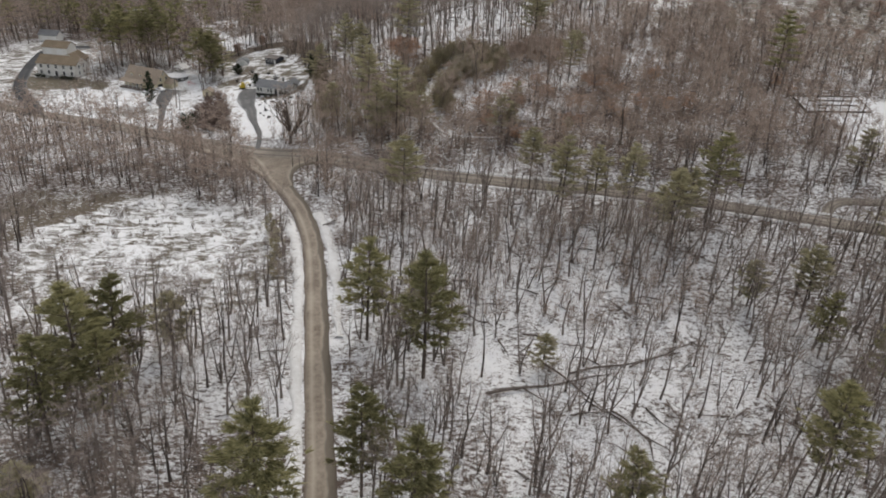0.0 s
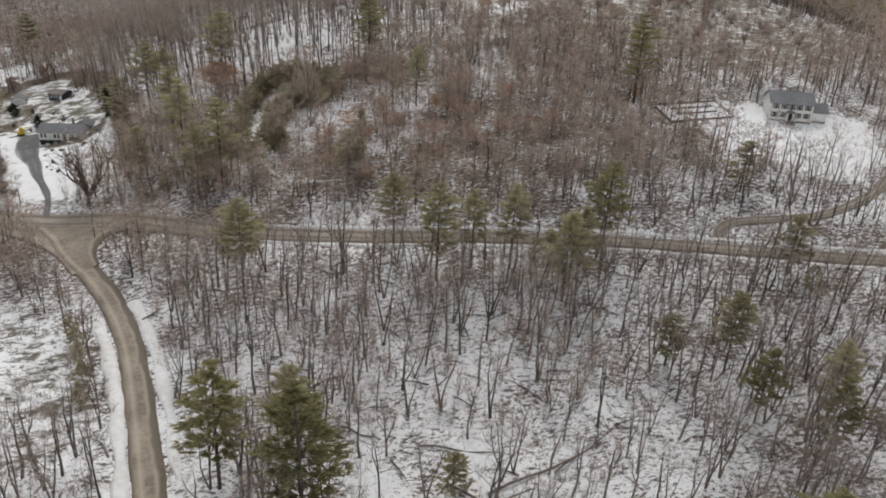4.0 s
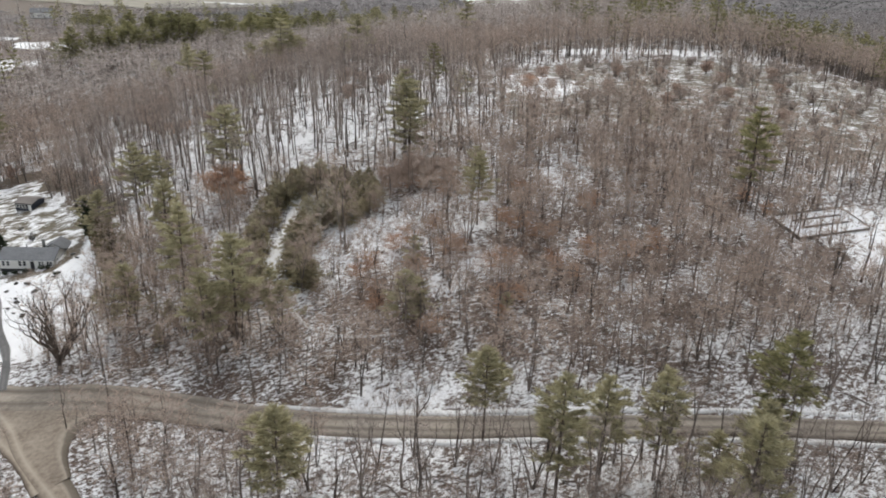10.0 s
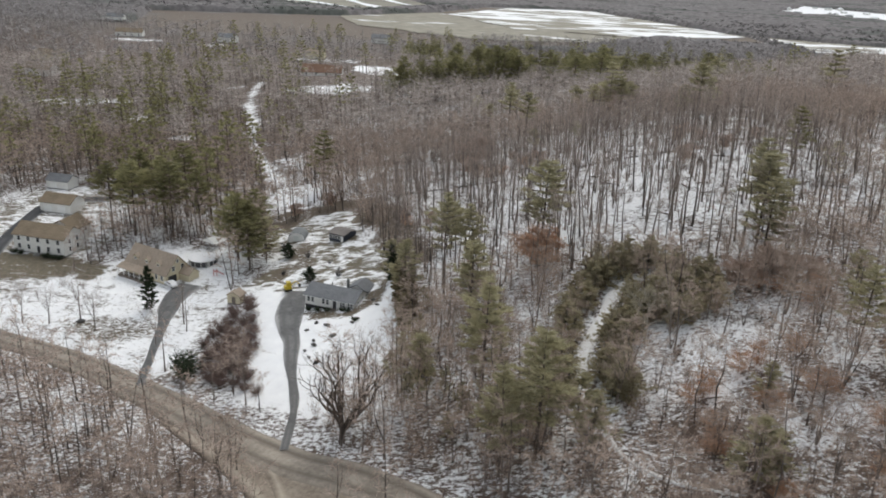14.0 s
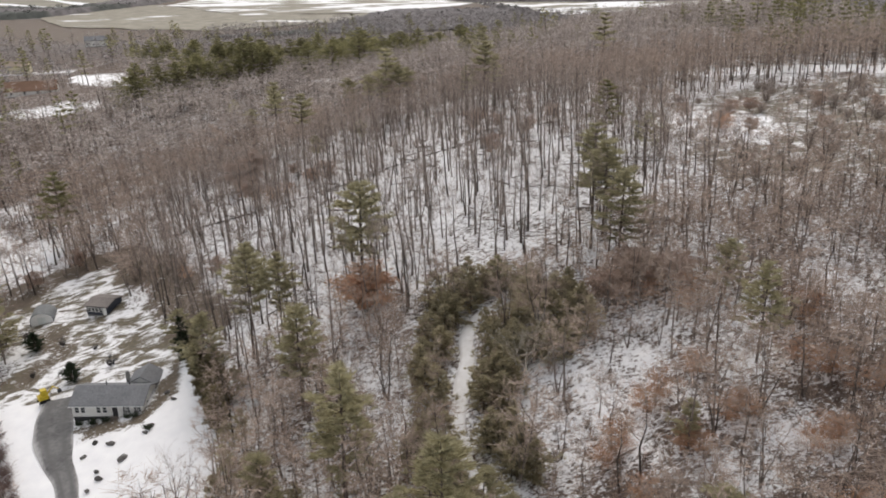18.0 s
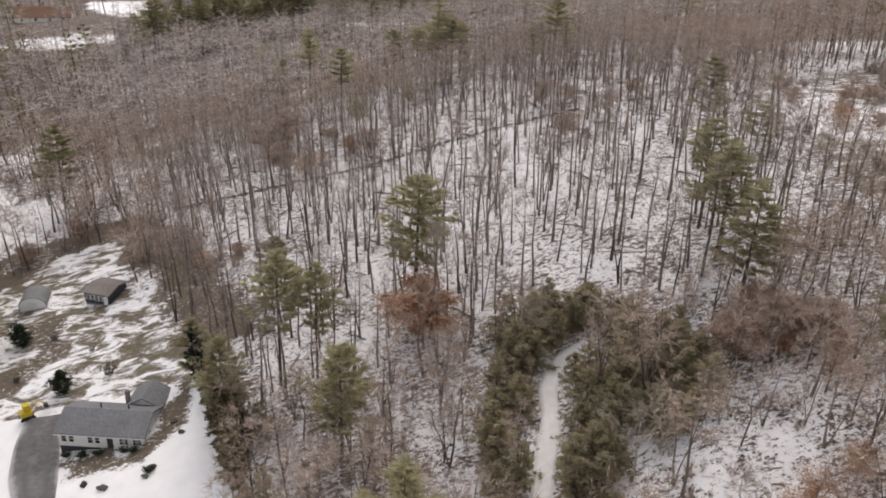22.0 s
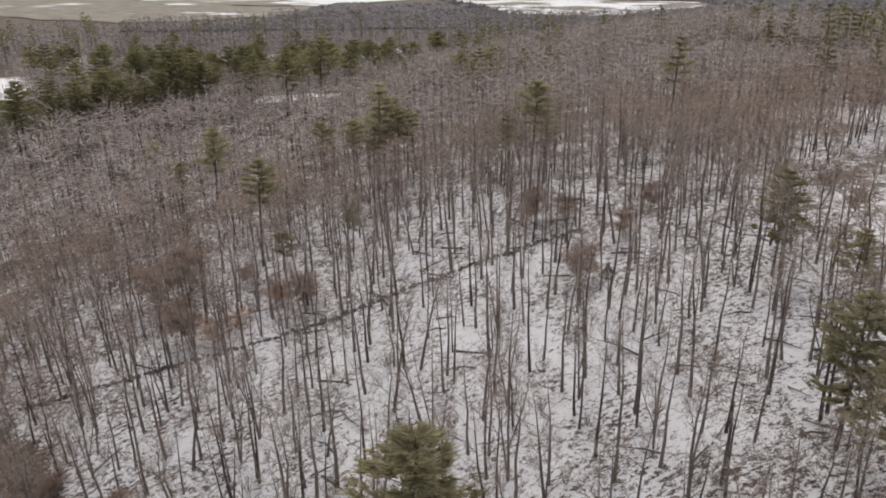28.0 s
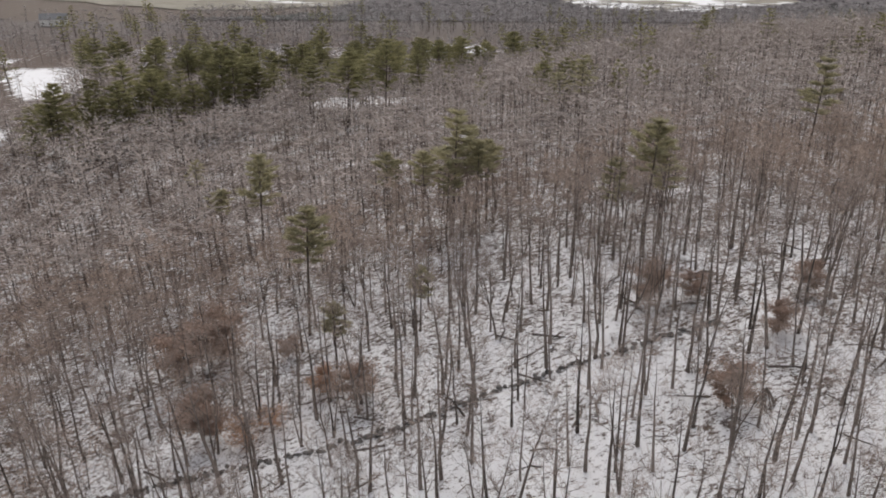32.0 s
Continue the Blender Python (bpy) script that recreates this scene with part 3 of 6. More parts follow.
strip("road_1", DIRT_ROAD, (2.75, 2.75, 2.75, 2.75, 2.75, 2.75, 2.75, 2.75, 2.75, 2.75, 2.8, 2.9, 3.0), DIRT, 0.32, "narrow tan dirt road with damp wheel tracks", "road")
strip("road_2", CROSS_ROAD, (3.6, 3.6, 3.6, 4.0, 4.8, 4.8, 3.4, 2.6, 2.4, 2.4, 2.4, 2.4, 2.4), GRAVEL, 0.26, "grey-brown gravel road crossing below the wooded hill", "road", 0.35)


def junction(west, east, lift, label):
    """The flared mouth of a side road, lofted between its two kerb lines."""
    rows, across = 18, 27
    s, u = np.linspace(0, 1, rows), np.linspace(-1, 1, across)
    def along(line):
        p = smooth_line(line, 0.5)
        t = np.concatenate([[0], np.cumsum(np.hypot(*np.diff(p, axis=0).T))])
        return np.stack([np.interp(s * t[-1], t, p[:, i]) for i in (0, 1)], 1)
    w, e = along(west), along(east)
    xy = w[:, None] + (e - w)[:, None] * ((u + 1) / 2)[None, :, None]
    z = gz(xy[..., 0], xy[..., 1]) + lift
    z[:, 0] -= 0.45
    z[:, -1] -= 0.45
    i = np.arange(rows * across).reshape(rows, across)
    a, b, c, d = i[:-1, :-1].ravel(), i[:-1, 1:].ravel(), i[1:, 1:].ravel(), i[1:, :-1].ravel()
    ob = new("road_4", mesh_of("road_4", Geo().add(np.concatenate([xy, z[..., None]], -1), np.concatenate([np.stack([a, b, c], 1), np.stack([a, c, d], 1)])), DIRT, True))
    worn = (np.abs(u)[None] ** 3 * np.sign(u)[None] * np.ones((rows, 1)))
    ob.data.attributes.new("across", "FLOAT", "POINT").data.foreach_set("value", worn.astype(np.float32).ravel())
    return tagged(ob, label, "road", "", "structure")


junction([(-42.2, 208), (-46.5, 217.5), (-54, 228), (-65, 238.5), (-84, 253.5)], [(-36.4, 211), (-38, 218), (-36, 224), (-29, 225.5), (-16, 219.5)], 0.42, "wide tan mouth of the dirt road where it meets the gravel road")
strip("road_3", LANE, 1.7, GRAVEL, 0.2, "gravel lane climbing to the white colonial house", "road")
strip("driveway_1", DRIVE_RANCH, (1.0, 0.95, 1.05, 1.5, 2.6, 3.9, 3.6), ASPHALT, 0.3, "worn grey asphalt driveway widening beside the white ranch house", "driveway", 0.5)
strip("driveway_2", DRIVE_YELLOW, (1.2, 1.1, 1.2, 1.7, 3.4, 4.6), ASPHALT, 0.3, "grey asphalt driveway widening before the yellow house's garage", "driveway", 0.5)
strip("driveway_3", DRIVE_WHITE, (4.0, 3.2, 2.7, 2.5, 2.6, 2.6), BLACKTOP, 0.3, "dark asphalt driveway round the large white house", "driveway", 0.3)
strip("footpath", PATH, (0.25, 0.3, 0.4, 0.7, 1.15, 1.5, 1.5, 1.2), PATH_SNOW, 0.25, "trodden snowy path between young evergreens", "path", 0.7)


def offset(line, by):
    p = smooth_line(line, 3.0)
    d = np.gradient(p, axis=0)
    d /= np.linalg.norm(d, axis=1)[:, None]
    return [tuple(q) for q in p + by * np.stack([d[:, 1], -d[:, 0]], 1)]


strip("snow_bank_1", offset(DIRT_ROAD[:-4], -4.1), 1.45, BANK_SNOW, 0.1, "low bank of ploughed snow beside the dirt road", "snow bank", 1.3, 0.5)
strip("snow_bank_2", offset(DIRT_ROAD[5:-4], 4.1), 1.3, BANK_SNOW, 0.08, "broken bank of ploughed snow beside the dirt road", "snow bank", 1.5, 0.4)
strip("snow_bank_3", offset(CROSS_ROAD[9:], -3.2), 0.7, BANK_SNOW, 0.05, "thin line of snow left along the gravel road", "snow bank", 1.0, 0.3)
strip("snow_bank_4", offset(CROSS_ROAD[9:], 3.2), 0.65, BANK_SNOW, 0.05, "thin line of snow left along the gravel road", "snow bank", 1.0, 0.3)


def sheet(name, poly, mat, lift, label, rng):
    """A far field laid over the ground, with a ragged outline."""
    pts = []
    for (x0, y0), (x1, y1) in zip(poly, poly[1:] + poly[:1]):
        for t in np.linspace(0, 1, 7, endpoint=False):
            pts.append((x0 + (x1 - x0) * t + rng.normal() * 3, y0 + (y1 - y0) * t + rng.normal() * 8))
    bm = bmesh.new()
    vs = [bm.verts.new((px, py, g(px, py) + lift)) for px, py in pts]
    f = bm.faces.new(vs)
    bmesh.ops.triangulate(bm, faces=[f])
    me = bpy.data.meshes.new(name)
    bm.to_mesh(me)
    bm.free()
    me.materials.append(mat)
    return tagged(new(name, me), label, "field", "", "structure")


rng = np.random.default_rng(5)


def field_snow(name, share):
    """Wind-blown snow lying in long streaks over tan stubble. share: how much of it is white."""
    m, n, l, b = material(name, 0.85)
    streak = noise_node(n, l, 0.012, 6.0, 0.62, (0.7, 1.7, 1.0))
    broad = noise_node(n, l, 0.004, 2.0, 0.5)
    v = maths(n, l, "ADD", maths(n, l, "MULTIPLY", streak, 0.75), maths(n, l, "MULTIPLY", broad, 0.25))
    k = n.new("ShaderNodeMapRange")
    k.interpolation_type = "SMOOTHSTEP"
    k.inputs["From Min"].default_value, k.inputs["From Max"].default_value = 0.63 - 0.28 * share, 0.69 - 0.28 * share
    l.new(v, k.inputs["Value"])
    stubble = ramp(n, l, noise_node(n, l, 0.05, 5.0, 0.7), [(0.3, (0.2, 0.182, 0.145)), (0.7, (0.34, 0.31, 0.25))])
    l.new(mix(n, l, k.outputs[0], stubble, (0.88, 0.88, 0.89)), b.inputs["Base Color"])
    return m


FIELD_SNOW, THIN_SNOW = field_snow("field_snow", 0.56), field_snow("thin_field_snow", 0.2)
STUBBLE = plain("field_stubble", (0.15, 0.14, 0.115), (0.33, 0.305, 0.25), 0.02, 0.9, 0.0, 5, (0.5, 1.6, 1.0))
sheet("far_field_1", [(-160, 1560), (-40, 1330), (160, 1290), (330, 1440), (240, 1640), (110, 1980), (-60, 1880)], FIELD_SNOW, 0.9, "snow-streaked open field beyond the woods", rng)
sheet("far_field_2", FIELD_MIDDLE, FIELD_SNOW, 1.0, "narrow snow-covered field beyond the woods", rng)
sheet("far_field_3", FIELD_WEST, STUBBLE, 0.9, "tan stubble field with thin snow lines", rng)
sheet("far_field_4", FIELD_EAST, SNOW, 1.2, "distant snow-covered field", rng)
sheet("far_field_5", [(-330, 1420), (-240, 1190), (-60, 1120), (120, 1180), (150, 1280), (-45, 1325), (-165, 1555), (-190, 1570)], THIN_SNOW, 0.8, "tan stubble field with a few streaks of snow", rng)
for k, (x0, y0, x1, y1, w) in enumerate(((-335, 1560, -235, 1580, 22), (-560, 2090, -285, 1590, 16), (-250, 1990, -200, 1740, 14), (-420, 2060, -240, 1680, 12), (-600, 1800, -330, 1560, 18))):
    sheet("snow_line_%d" % (k + 1), [(x0, y0), (x1, y1), (x1 + w, y1 + w), (x0 + w, y0 + w)], SNOW, 1.4, "line of drifted snow along a far field strip", rng)


# ---- trees ----
def unit(v):
    return v / (np.linalg.norm(v) + 1e-9)


def bare_tree(seed, height=15.0, limbs=13, subs=4, twigs=10, sides=5, low=0.35, spread=0.17, thick=0.011, fork=False, stems=1, fine=0.035, forks=2, open_crown=0.0):
    """A leafless hardwood: crooked trunks that fork, rising limbs, branches and fine twigs."""
    r = np.random.default_rng(seed)
    trunk, crown = Geo(), Geo()
    k = 6
    hs = np.linspace(0, 1, k)
    leaders = []
    for stem in range(stems):
        tall = height * (1.0 if stem == 0 else r.uniform(0.7, 0.95))
        lean = r.normal(0, 0.03 if forks else 0.018, 2) * height
        if stems > 1:
            a = stem * 6.28 / stems + r.normal(0, 0.3)
            lean = lean + np.array([math.cos(a), math.sin(a)]) * height * r.uniform(0.07, 0.15)
        wob = np.cumsum(r.normal(0, (0.014 if forks else 0.008) * height, (k, 2)), 0)
        wob -= wob[0]
        axis = np.stack([lean[0] * hs + wob[:, 0], lean[1] * hs + wob[:, 1], hs * tall - 0.4 * (hs == 0)], 1)
        rad = tall * thick * (1.0 if stems == 1 else 0.8) * np.array([1.45, 1.0, 0.82, 0.55, 0.26, 0.05])
        trunk.tube(axis, rad, sides)
        leaders.append((axis, rad, low, 1.0))
        for extra in range(int(r.integers(0, (forks if stems == 1 else min(forks, 1)) + 1))):
            t0 = r.uniform(0.22, 0.5)
            p = np.array([np.interp(t0, hs, axis[:, c]) for c in range(3)])
            a = r.uniform(0, 6.28)
            out = np.array([math.cos(a), math.sin(a), 0]) * height * r.uniform(0.08, 0.17)
            top = p + out + np.array([0, 0, tall * r.uniform(0.8, 0.96) - p[2]])
            u = np.linspace(0, 1, 4)
            second = p + (top - p) * u[:, None] + out * (np.sin(u * math.pi) * 0.35)[:, None] + r.normal(0, 0.012 * height, (4, 3)) * u[:, None]
            r0 = float(np.interp(t0, hs, rad)) * 0.75
            trunk.tube(second, [r0, r0 * 0.75, r0 * 0.42, r0 * 0.06], sides)
            leaders.append((np.array([np.interp(hs, u, second[:, c]) for c in range(3)]).T, np.interp(hs, u, [r0, r0 * 0.75, r0 * 0.42, r0 * 0.06]), 0.2, 0.7))
    share = sum(w for *_, w in leaders)
    for axis, rad, begin, weight in leaders:
        tall = axis[-1, 2]
        count = max(4, int(limbs * weight / share * (1.0 if len(leaders) == 1 else 1.25)))
        for i in range(count):
            t = begin + (0.97 - begin) * ((i + r.random()) / count) ** 0.9
            p = np.array([np.interp(t, hs, axis[:, c]) for c in range(3)])
            az = i * 2.4 + r.normal(0, 0.5)
            high = p[2] / height
            d = unit(np.array([math.cos(az), math.sin(az), r.uniform(0.4, 1.1) * (1 - 0.5 * open_crown) + 0.45 * high * (1 - 0.4 * open_crown)]))
            length = height * spread * (1.35 - 0.75 * high) * r.uniform(0.7, 1.45) * (1.6 if fork else 1.0)
            lr = np.interp(t, hs, rad) * (0.62 if fork else 0.45)
            mid = p + d * length * 0.5 + r.normal(0, 0.06, 3) * length
            end = mid + unit(d + np.array([0, 0, 0.3]) + r.normal(0, 0.25, 3)) * length * 0.5
            crown.tube([p, mid, end], [lr, lr * 0.6, lr * 0.15], 3)
            for s in range(subs):
                u = r.uniform(0.3, 1.0)
                b = p + (mid - p) * u * 2 if u < 0.5 else mid + (end - mid) * (u * 2 - 1)
                sd = unit(d * 0.8 + r.normal(0, 0.6 + 0.15 * open_crown, 3) + np.array([0, 0, 0.3 * (1 - 0.7 * open_crown)]))
                sl = length * r.uniform(0.35, 0.65)
                if sides > 4:
                    crown.cone(b, sd, sl, max(lr * 0.3, 0.02))
                else:
                    crown.blades(b, sd * sl, max(lr * 0.7, 0.05), r, 0)
                n = max(1, twigs // subs)
                at = b + sd * sl * r.uniform(0.15, 1.0, (n, 1))
                td = (sd * 0.8 + r.normal(0, 0.62 + 0.2 * open_crown, (n, 3)) * (1.0, 1.0, 1.0 - 0.3 * open_crown) + np.array([0, 0, 0.22 * (1 - 0.8 * open_crown)])) * sl * r.uniform(0.5, 0.95, (n, 1))
                crown.blades(at, td, r.uniform(fine, fine * 1.9, n), r, 1)
    return trunk, crown


def distant_tree(seed, height=15.0, twigs=34, broad=1.0):
    """A far hardwood: a slim trunk and a rounded crown of fine spreading twigs."""
    r = np.random.default_rng(seed)
    gq = Geo()
    gq.tube([(0, 0, -0.4), (r.normal(0, 0.15), r.normal(0, 0.15), height * 0.45), (r.normal(0, 0.4), r.normal(0, 0.4), height * 0.85)], [0.15, 0.11, 0.02], 3, 0)
    a = r.normal(0, 1, (twigs, 3))
    a /= np.linalg.norm(a, axis=1)[:, None]
    p = a * r.uniform(0.1, 0.9, (twigs, 1)) * np.array([0.22, 0.22, 0.28]) * height + np.array([0, 0, 0.66 * height])
    d = (a * np.array([1.2, 1.2, 0.4]) + r.normal(0, 0.6, (twigs, 3)) * np.array([1, 1, 0.7]) + np.array([0, 0, 0.16])) * height * 0.12 * r.uniform(0.6, 1.3, (twigs, 1))
    return gq.blades(p, d, r.uniform(0.09, 0.2, twigs) * broad, r, 1)


def clump_tree(seed, height=13.0):
    """A hardwood on the far side of the valley: a rounded heap of broad sprays."""
    r = np.random.default_rng(seed)
    n = 26
    a = r.normal(0, 1, (n, 3))
    a /= np.linalg.norm(a, axis=1)[:, None]
    p = a * np.array([4.6, 4.6, 3.6]) * r.uniform(0.2, 0.9, (n, 1)) + np.array([0, 0, 0.5 * height])
    d = (a * np.array([1, 1, 0.4]) + r.normal(0, 0.5, (n, 3)) + np.array([0, 0, 0.3])) * 2.3
    return Geo().blades(p, d, r.uniform(0.7, 1.6, n), r, 0)


def white_pine(seed, height=20.0, whorls=15, arms=5, tufts=8, blades=6, bare=0.34, spread=0.17, width=0.2, dense=1.0):
    """A pine: a straight trunk, whorls of level limbs, and sprays of needles at their ends."""
    r = np.random.default_rng(seed)
    trunk, crown = Geo(), Geo()
    lean = r.normal(0, 0.012, 2) * height
    axis = [(lean[0] * t * t, lean[1] * t * t, height * t - 0.4 * (t == 0)) for t in (0, 0.3, 0.6, 0.85, 1.0)]
    rads = height * np.array([0.014, 0.011, 0.0075, 0.0035, 0.0012])
    trunk.tube(axis, rads, 6)
    for i in range(4):
        t = r.uniform(0.04, bare + 0.02)
        az = r.uniform(0, 6.28)
        trunk.cone(np.array([0, 0, height * t]), np.array([math.cos(az), math.sin(az), r.uniform(-0.1, 0.3)]), height * r.uniform(0.03, 0.07), 0.05)
    for w in range(whorls):
        t = bare + (0.985 - bare) * (w / (whorls - 1)) ** 0.92
        body = ((1 - ((t - bare) / (1 - bare)) ** 2.0) * (0.5 + 0.5 * min(1, (t - bare) / 0.2)) + 0.06) * r.uniform(0.72, 1.2)
        spin = r.uniform(0, 6.28)
        for k in range(arms):
            if r.random() < 0.14:
                continue
            az = spin + k * 6.28 / arms + r.normal(0, 0.3)
            length = height * spread * body * r.uniform(0.5, 1.35)
            rise = r.uniform(-0.08, 0.18) + 0.42 * t * t
            d = unit(np.array([math.cos(az), math.sin(az), rise]))
            p = np.array([lean[0] * t * t, lean[1] * t * t, height * t])
            trunk.tube([p, p + d * length * 0.55, p + d * length + np.array([0, 0, 0.08 * length])], [height * 0.0028, height * 0.0018, 0.01], 3)
            n = max(2, int(tufts * (0.5 + 0.7 * body) * dense))
            s = r.uniform(0.25, 1.05, n) ** 0.8
            side = np.array([-d[1], d[0], 0])
            c = p + d * (length * s)[:, None] + side * (r.normal(0, 0.2, n) * length * s)[:, None] + np.array([0, 0, 1]) * (r.normal(0.04, 0.02, n) * length)[:, None]
            c = np.repeat(c, blades, 0) + r.normal(0, 0.1, (n * blades, 3)) * (1.0, 1.0, 0.6)
            nd = (d * 0.9 + r.normal(0, 0.5, (n * blades, 3)) * np.array([1, 1, 0.25]) + np.array([0, 0, 0.17])) * r.uniform(0.5, 1.0, (n * blades, 1)) * (0.038 * height + 0.15)
            crown.blades(c, nd, r.uniform(0.8, 1.4, n * blades) * width * 1.5, r)
    return trunk, crown


def thicket(seed, height=5.0, stems=8, twigs=220, width=0.07, spread=0.32, leafy=False):
    """A many-stemmed shrub."""
    r = np.random.default_rng(seed)
    wood, fine = Geo(), Geo()
    for i in range(stems):
        az = i * 6.28 / stems + r.normal(0, 0.3)
        top = np.array([math.cos(az), math.sin(az), 0]) * height * spread * r.uniform(0.3, 1.1) + np.array([0, 0, height * r.uniform(0.65, 1.0)])
        base = np.array([math.cos(az), math.sin(az), 0]) * 0.15 + np.array([0, 0, -0.3])
        mid = (base + top) / 2 + r.normal(0, 0.05 * height, 3)
        wood.tube([base, mid, top], [0.05, 0.035, 0.01], 3)
        n = twigs // stems
        t = r.uniform(0.2, 1.0, (n, 1))
        p = base + (top - base) * t + r.normal(0, 0.1 * height, (n, 3)) * (0.4 + 0.6 * t)
        p[:, 2] = np.maximum(p[:, 2], 0.05)
        d = (unit(top - base) * 0.6 + r.normal(0, 0.65, (n, 3))) * (0.09 if leafy else 0.16) * height
        if leafy:
            fine.diamonds(p, d, r.uniform(0.7, 1.4, n) * width, r)
        else:
            fine.blades(p, d, r.uniform(0.7, 1.4, n) * width, r)
    return wood, fine


def leaning(x, y):
    """How far trees lean along x: downhill on the west slope, outward by the lower road."""
    x, y = np.asarray(x, float), np.asarray(y, float)
    return -0.062 / (1 + np.exp(-(y - 270) / 25)) + 0.06 * np.exp(-((y - 130) / 45) ** 2) / (1 + np.exp(-(x - 20) / 20))


def scatter(geos, spots, height, rng, low=0.75, high=1.2):
    """One mesh from many turned and scaled copies of a few shapes. spots: x, y."""
    total = Geo()
    spots = np.asarray(spots, float)
    pick = rng.integers(0, len(geos), len(spots))
    tilt = leaning(spots[:, 0], spots[:, 1]) + rng.normal(0, 0.025, len(spots))
    for i, gq in enumerate(geos):
        s = spots[pick == i]
        if not len(s):
            continue
        v, f, slots = gq.arrays()
        t = rng.uniform(0, 6.28, len(s))
        k = rng.uniform(low, high, len(s))
        kw = k * rng.uniform(0.85, 1.15, len(s))
        c, sn = np.cos(t) * kw, np.sin(t) * kw
        out = np.empty((len(s), len(v), 3))
        out[..., 0] = c[:, None] * v[:, 0] - sn[:, None] * v[:, 1] + s[:, 0:1]
        out[..., 1] = sn[:, None] * v[:, 0] + c[:, None] * v[:, 1] + s[:, 1:2]
        out[..., 0] += tilt[pick == i][:, None] * (k[:, None] * v[:, 2])
        out[..., 2] = k[:, None] * v[:, 2] + gz(s[:, 0], s[:, 1])[:, None]
        faces = f[None] + (np.arange(len(s)) * len(v))[:, None, None]
        total.v.append(out.reshape(-1, 3))
        total.f.append(faces.reshape(-1, 3) + total.count)
        total.s.append(np.tile(slots, len(s)))
        total.count += len(s) * len(v)
    return total


def jittered(x0, x1, y0, y1, step, rng, keep=1.0):
    gx, gy = np.meshgrid(np.arange(x0, x1, step), np.arange(y0, y1, step))
    p = np.stack([gx.ravel(), gy.ravel()], 1) + rng.uniform(-0.5, 0.5, (gx.size, 2)) * step * 0.95
    return p[rng.random(len(p)) < keep]


def in_view(p, slack=14.0):
    """The fan of land that the flight overlooks."""
    x, y = p[:, 0], p[:, 1]
    return (x > -0.74 * y + 8 - slack) & (x < 0.98 * y + 4 + slack)


rng = np.random.default_rng(11)
# hardwoods near the flight, each a thing of its own
shapes = [bare_tree(100 + i, 16.0, 16, 5, 30, 5, 0.36, 0.19, 0.0125, False, (1, 2, 2, 1, 3, 2)[i], 0.022) for i in range(6)]
shapes += [bare_tree(120 + i, 18.0, 15, 5, 35, 5, 0.48, 0.155, 0.0108, False, (1, 1, 2, 1, 1, 1)[i], 0.025, 1) for i in range(6)]
tree_meshes = [(mesh_of("trunk", t, BARK, True), mesh_of("crown", c, [BARK, TWIG])) for t, c in shapes]
p = jittered(-260, 330, 62, 440, 4.7, rng, 0.86)
p = p[in_view(p)]
p = p[~open_ground(p[:, 0], p[:, 1], 0.6)]
inm = inside(p[:, 0], p[:, 1], MEADOW)
p = p[~inm | (rng.random(len(p)) < 0.09)]
p = p[np.hypot((p[:, 0] - 98) / 15, (p[:, 1] - 352) / 22) > 1]
thin = (np.hypot((p[:, 0] - 38) / 40, (p[:, 1] - 123) / 28) < 1) & (rng.random(len(p)) < 0.45)
p = p[~thin]
grove = (inside(p[:, 0], p[:, 1], PATH_GROVE) | in_glade(p)) & (rng.random(len(p)) < 0.66)
p = p[~grove]
dense = (p[:, 0] > -30) & (p[:, 0] < 135) & (p[:, 1] > 205) & (p[:, 1] < 296) & (rng.random(len(p)) < 0.1)
p = p[~dense]
close = (np.abs(p[:, 0] - 15) < 75) & (((p[:, 1] > 84) & (p[:, 1] < 172)) | ((p[:, 1] > 300) & (p[:, 1] < 395)))
order = np.where(close)[0]
single = rng.permutation(order)[:300]
is_single = np.zeros(len(p), bool)
is_single[single] = True
for x, y in p[is_single]:
    i = int(rng.integers(0, 6)) + (6 if y > 240 else 0)
    k = rng.uniform(0.72, 1.12)
    tree = thing("bare_tree", pose(x, y, g(x, y), 0, math.degrees(float(leaning(x, y)) + rng.normal(0, 0.025)), 0) @ pose(0, 0, 0, 0, 0, rng.uniform(0, 360)) @ Matrix.Scale(k, 4), "leafless grey-brown hardwood tree standing in patchy snow", "tree", "leafless trees of the wood")
    part("trunk", tree_meshes[i][0], None, tree)
    part("crown", tree_meshes[i][1], None, tree)
rest = p[~is_single]


def both(pair):
    gq = Geo()
    v, f, s = pair[0].arrays()
    gq.add(v, f, 0)
    v, f, s = pair[1].arrays()
    gq.v.append(v)
    gq.f.append(f + gq.count)
    gq.s.append(s)
    gq.count += len(v)
    return gq


open_shapes = [both(bare_tree(200 + i, 15.5, 11, 4, 20, 4, 0.4, 0.18, 0.0122, False, (1, 2, 2, 1, 1, 2, 1)[i], 0.03, 2, 0.5)) for i in range(7)]
thick_shapes = [both(bare_tree(220 + i, 14.5, 12, 4, 26, 4, 0.4, 0.21, 0.0105, False, (1, 2, 1, 1, 3)[i], 0.058, 2, 1.0)) for i in range(5)]
extra = jittered(-80, 110, 84, 140, 6.0, np.random.default_rng(92), 0.3)
rest = np.concatenate([rest, extra[in_view(extra) & ~open_ground(extra[:, 0], extra[:, 1], 0.6) & (np.hypot((extra[:, 0] - 38) / 40, (extra[:, 1] - 123) / 28) > 0.8)]])
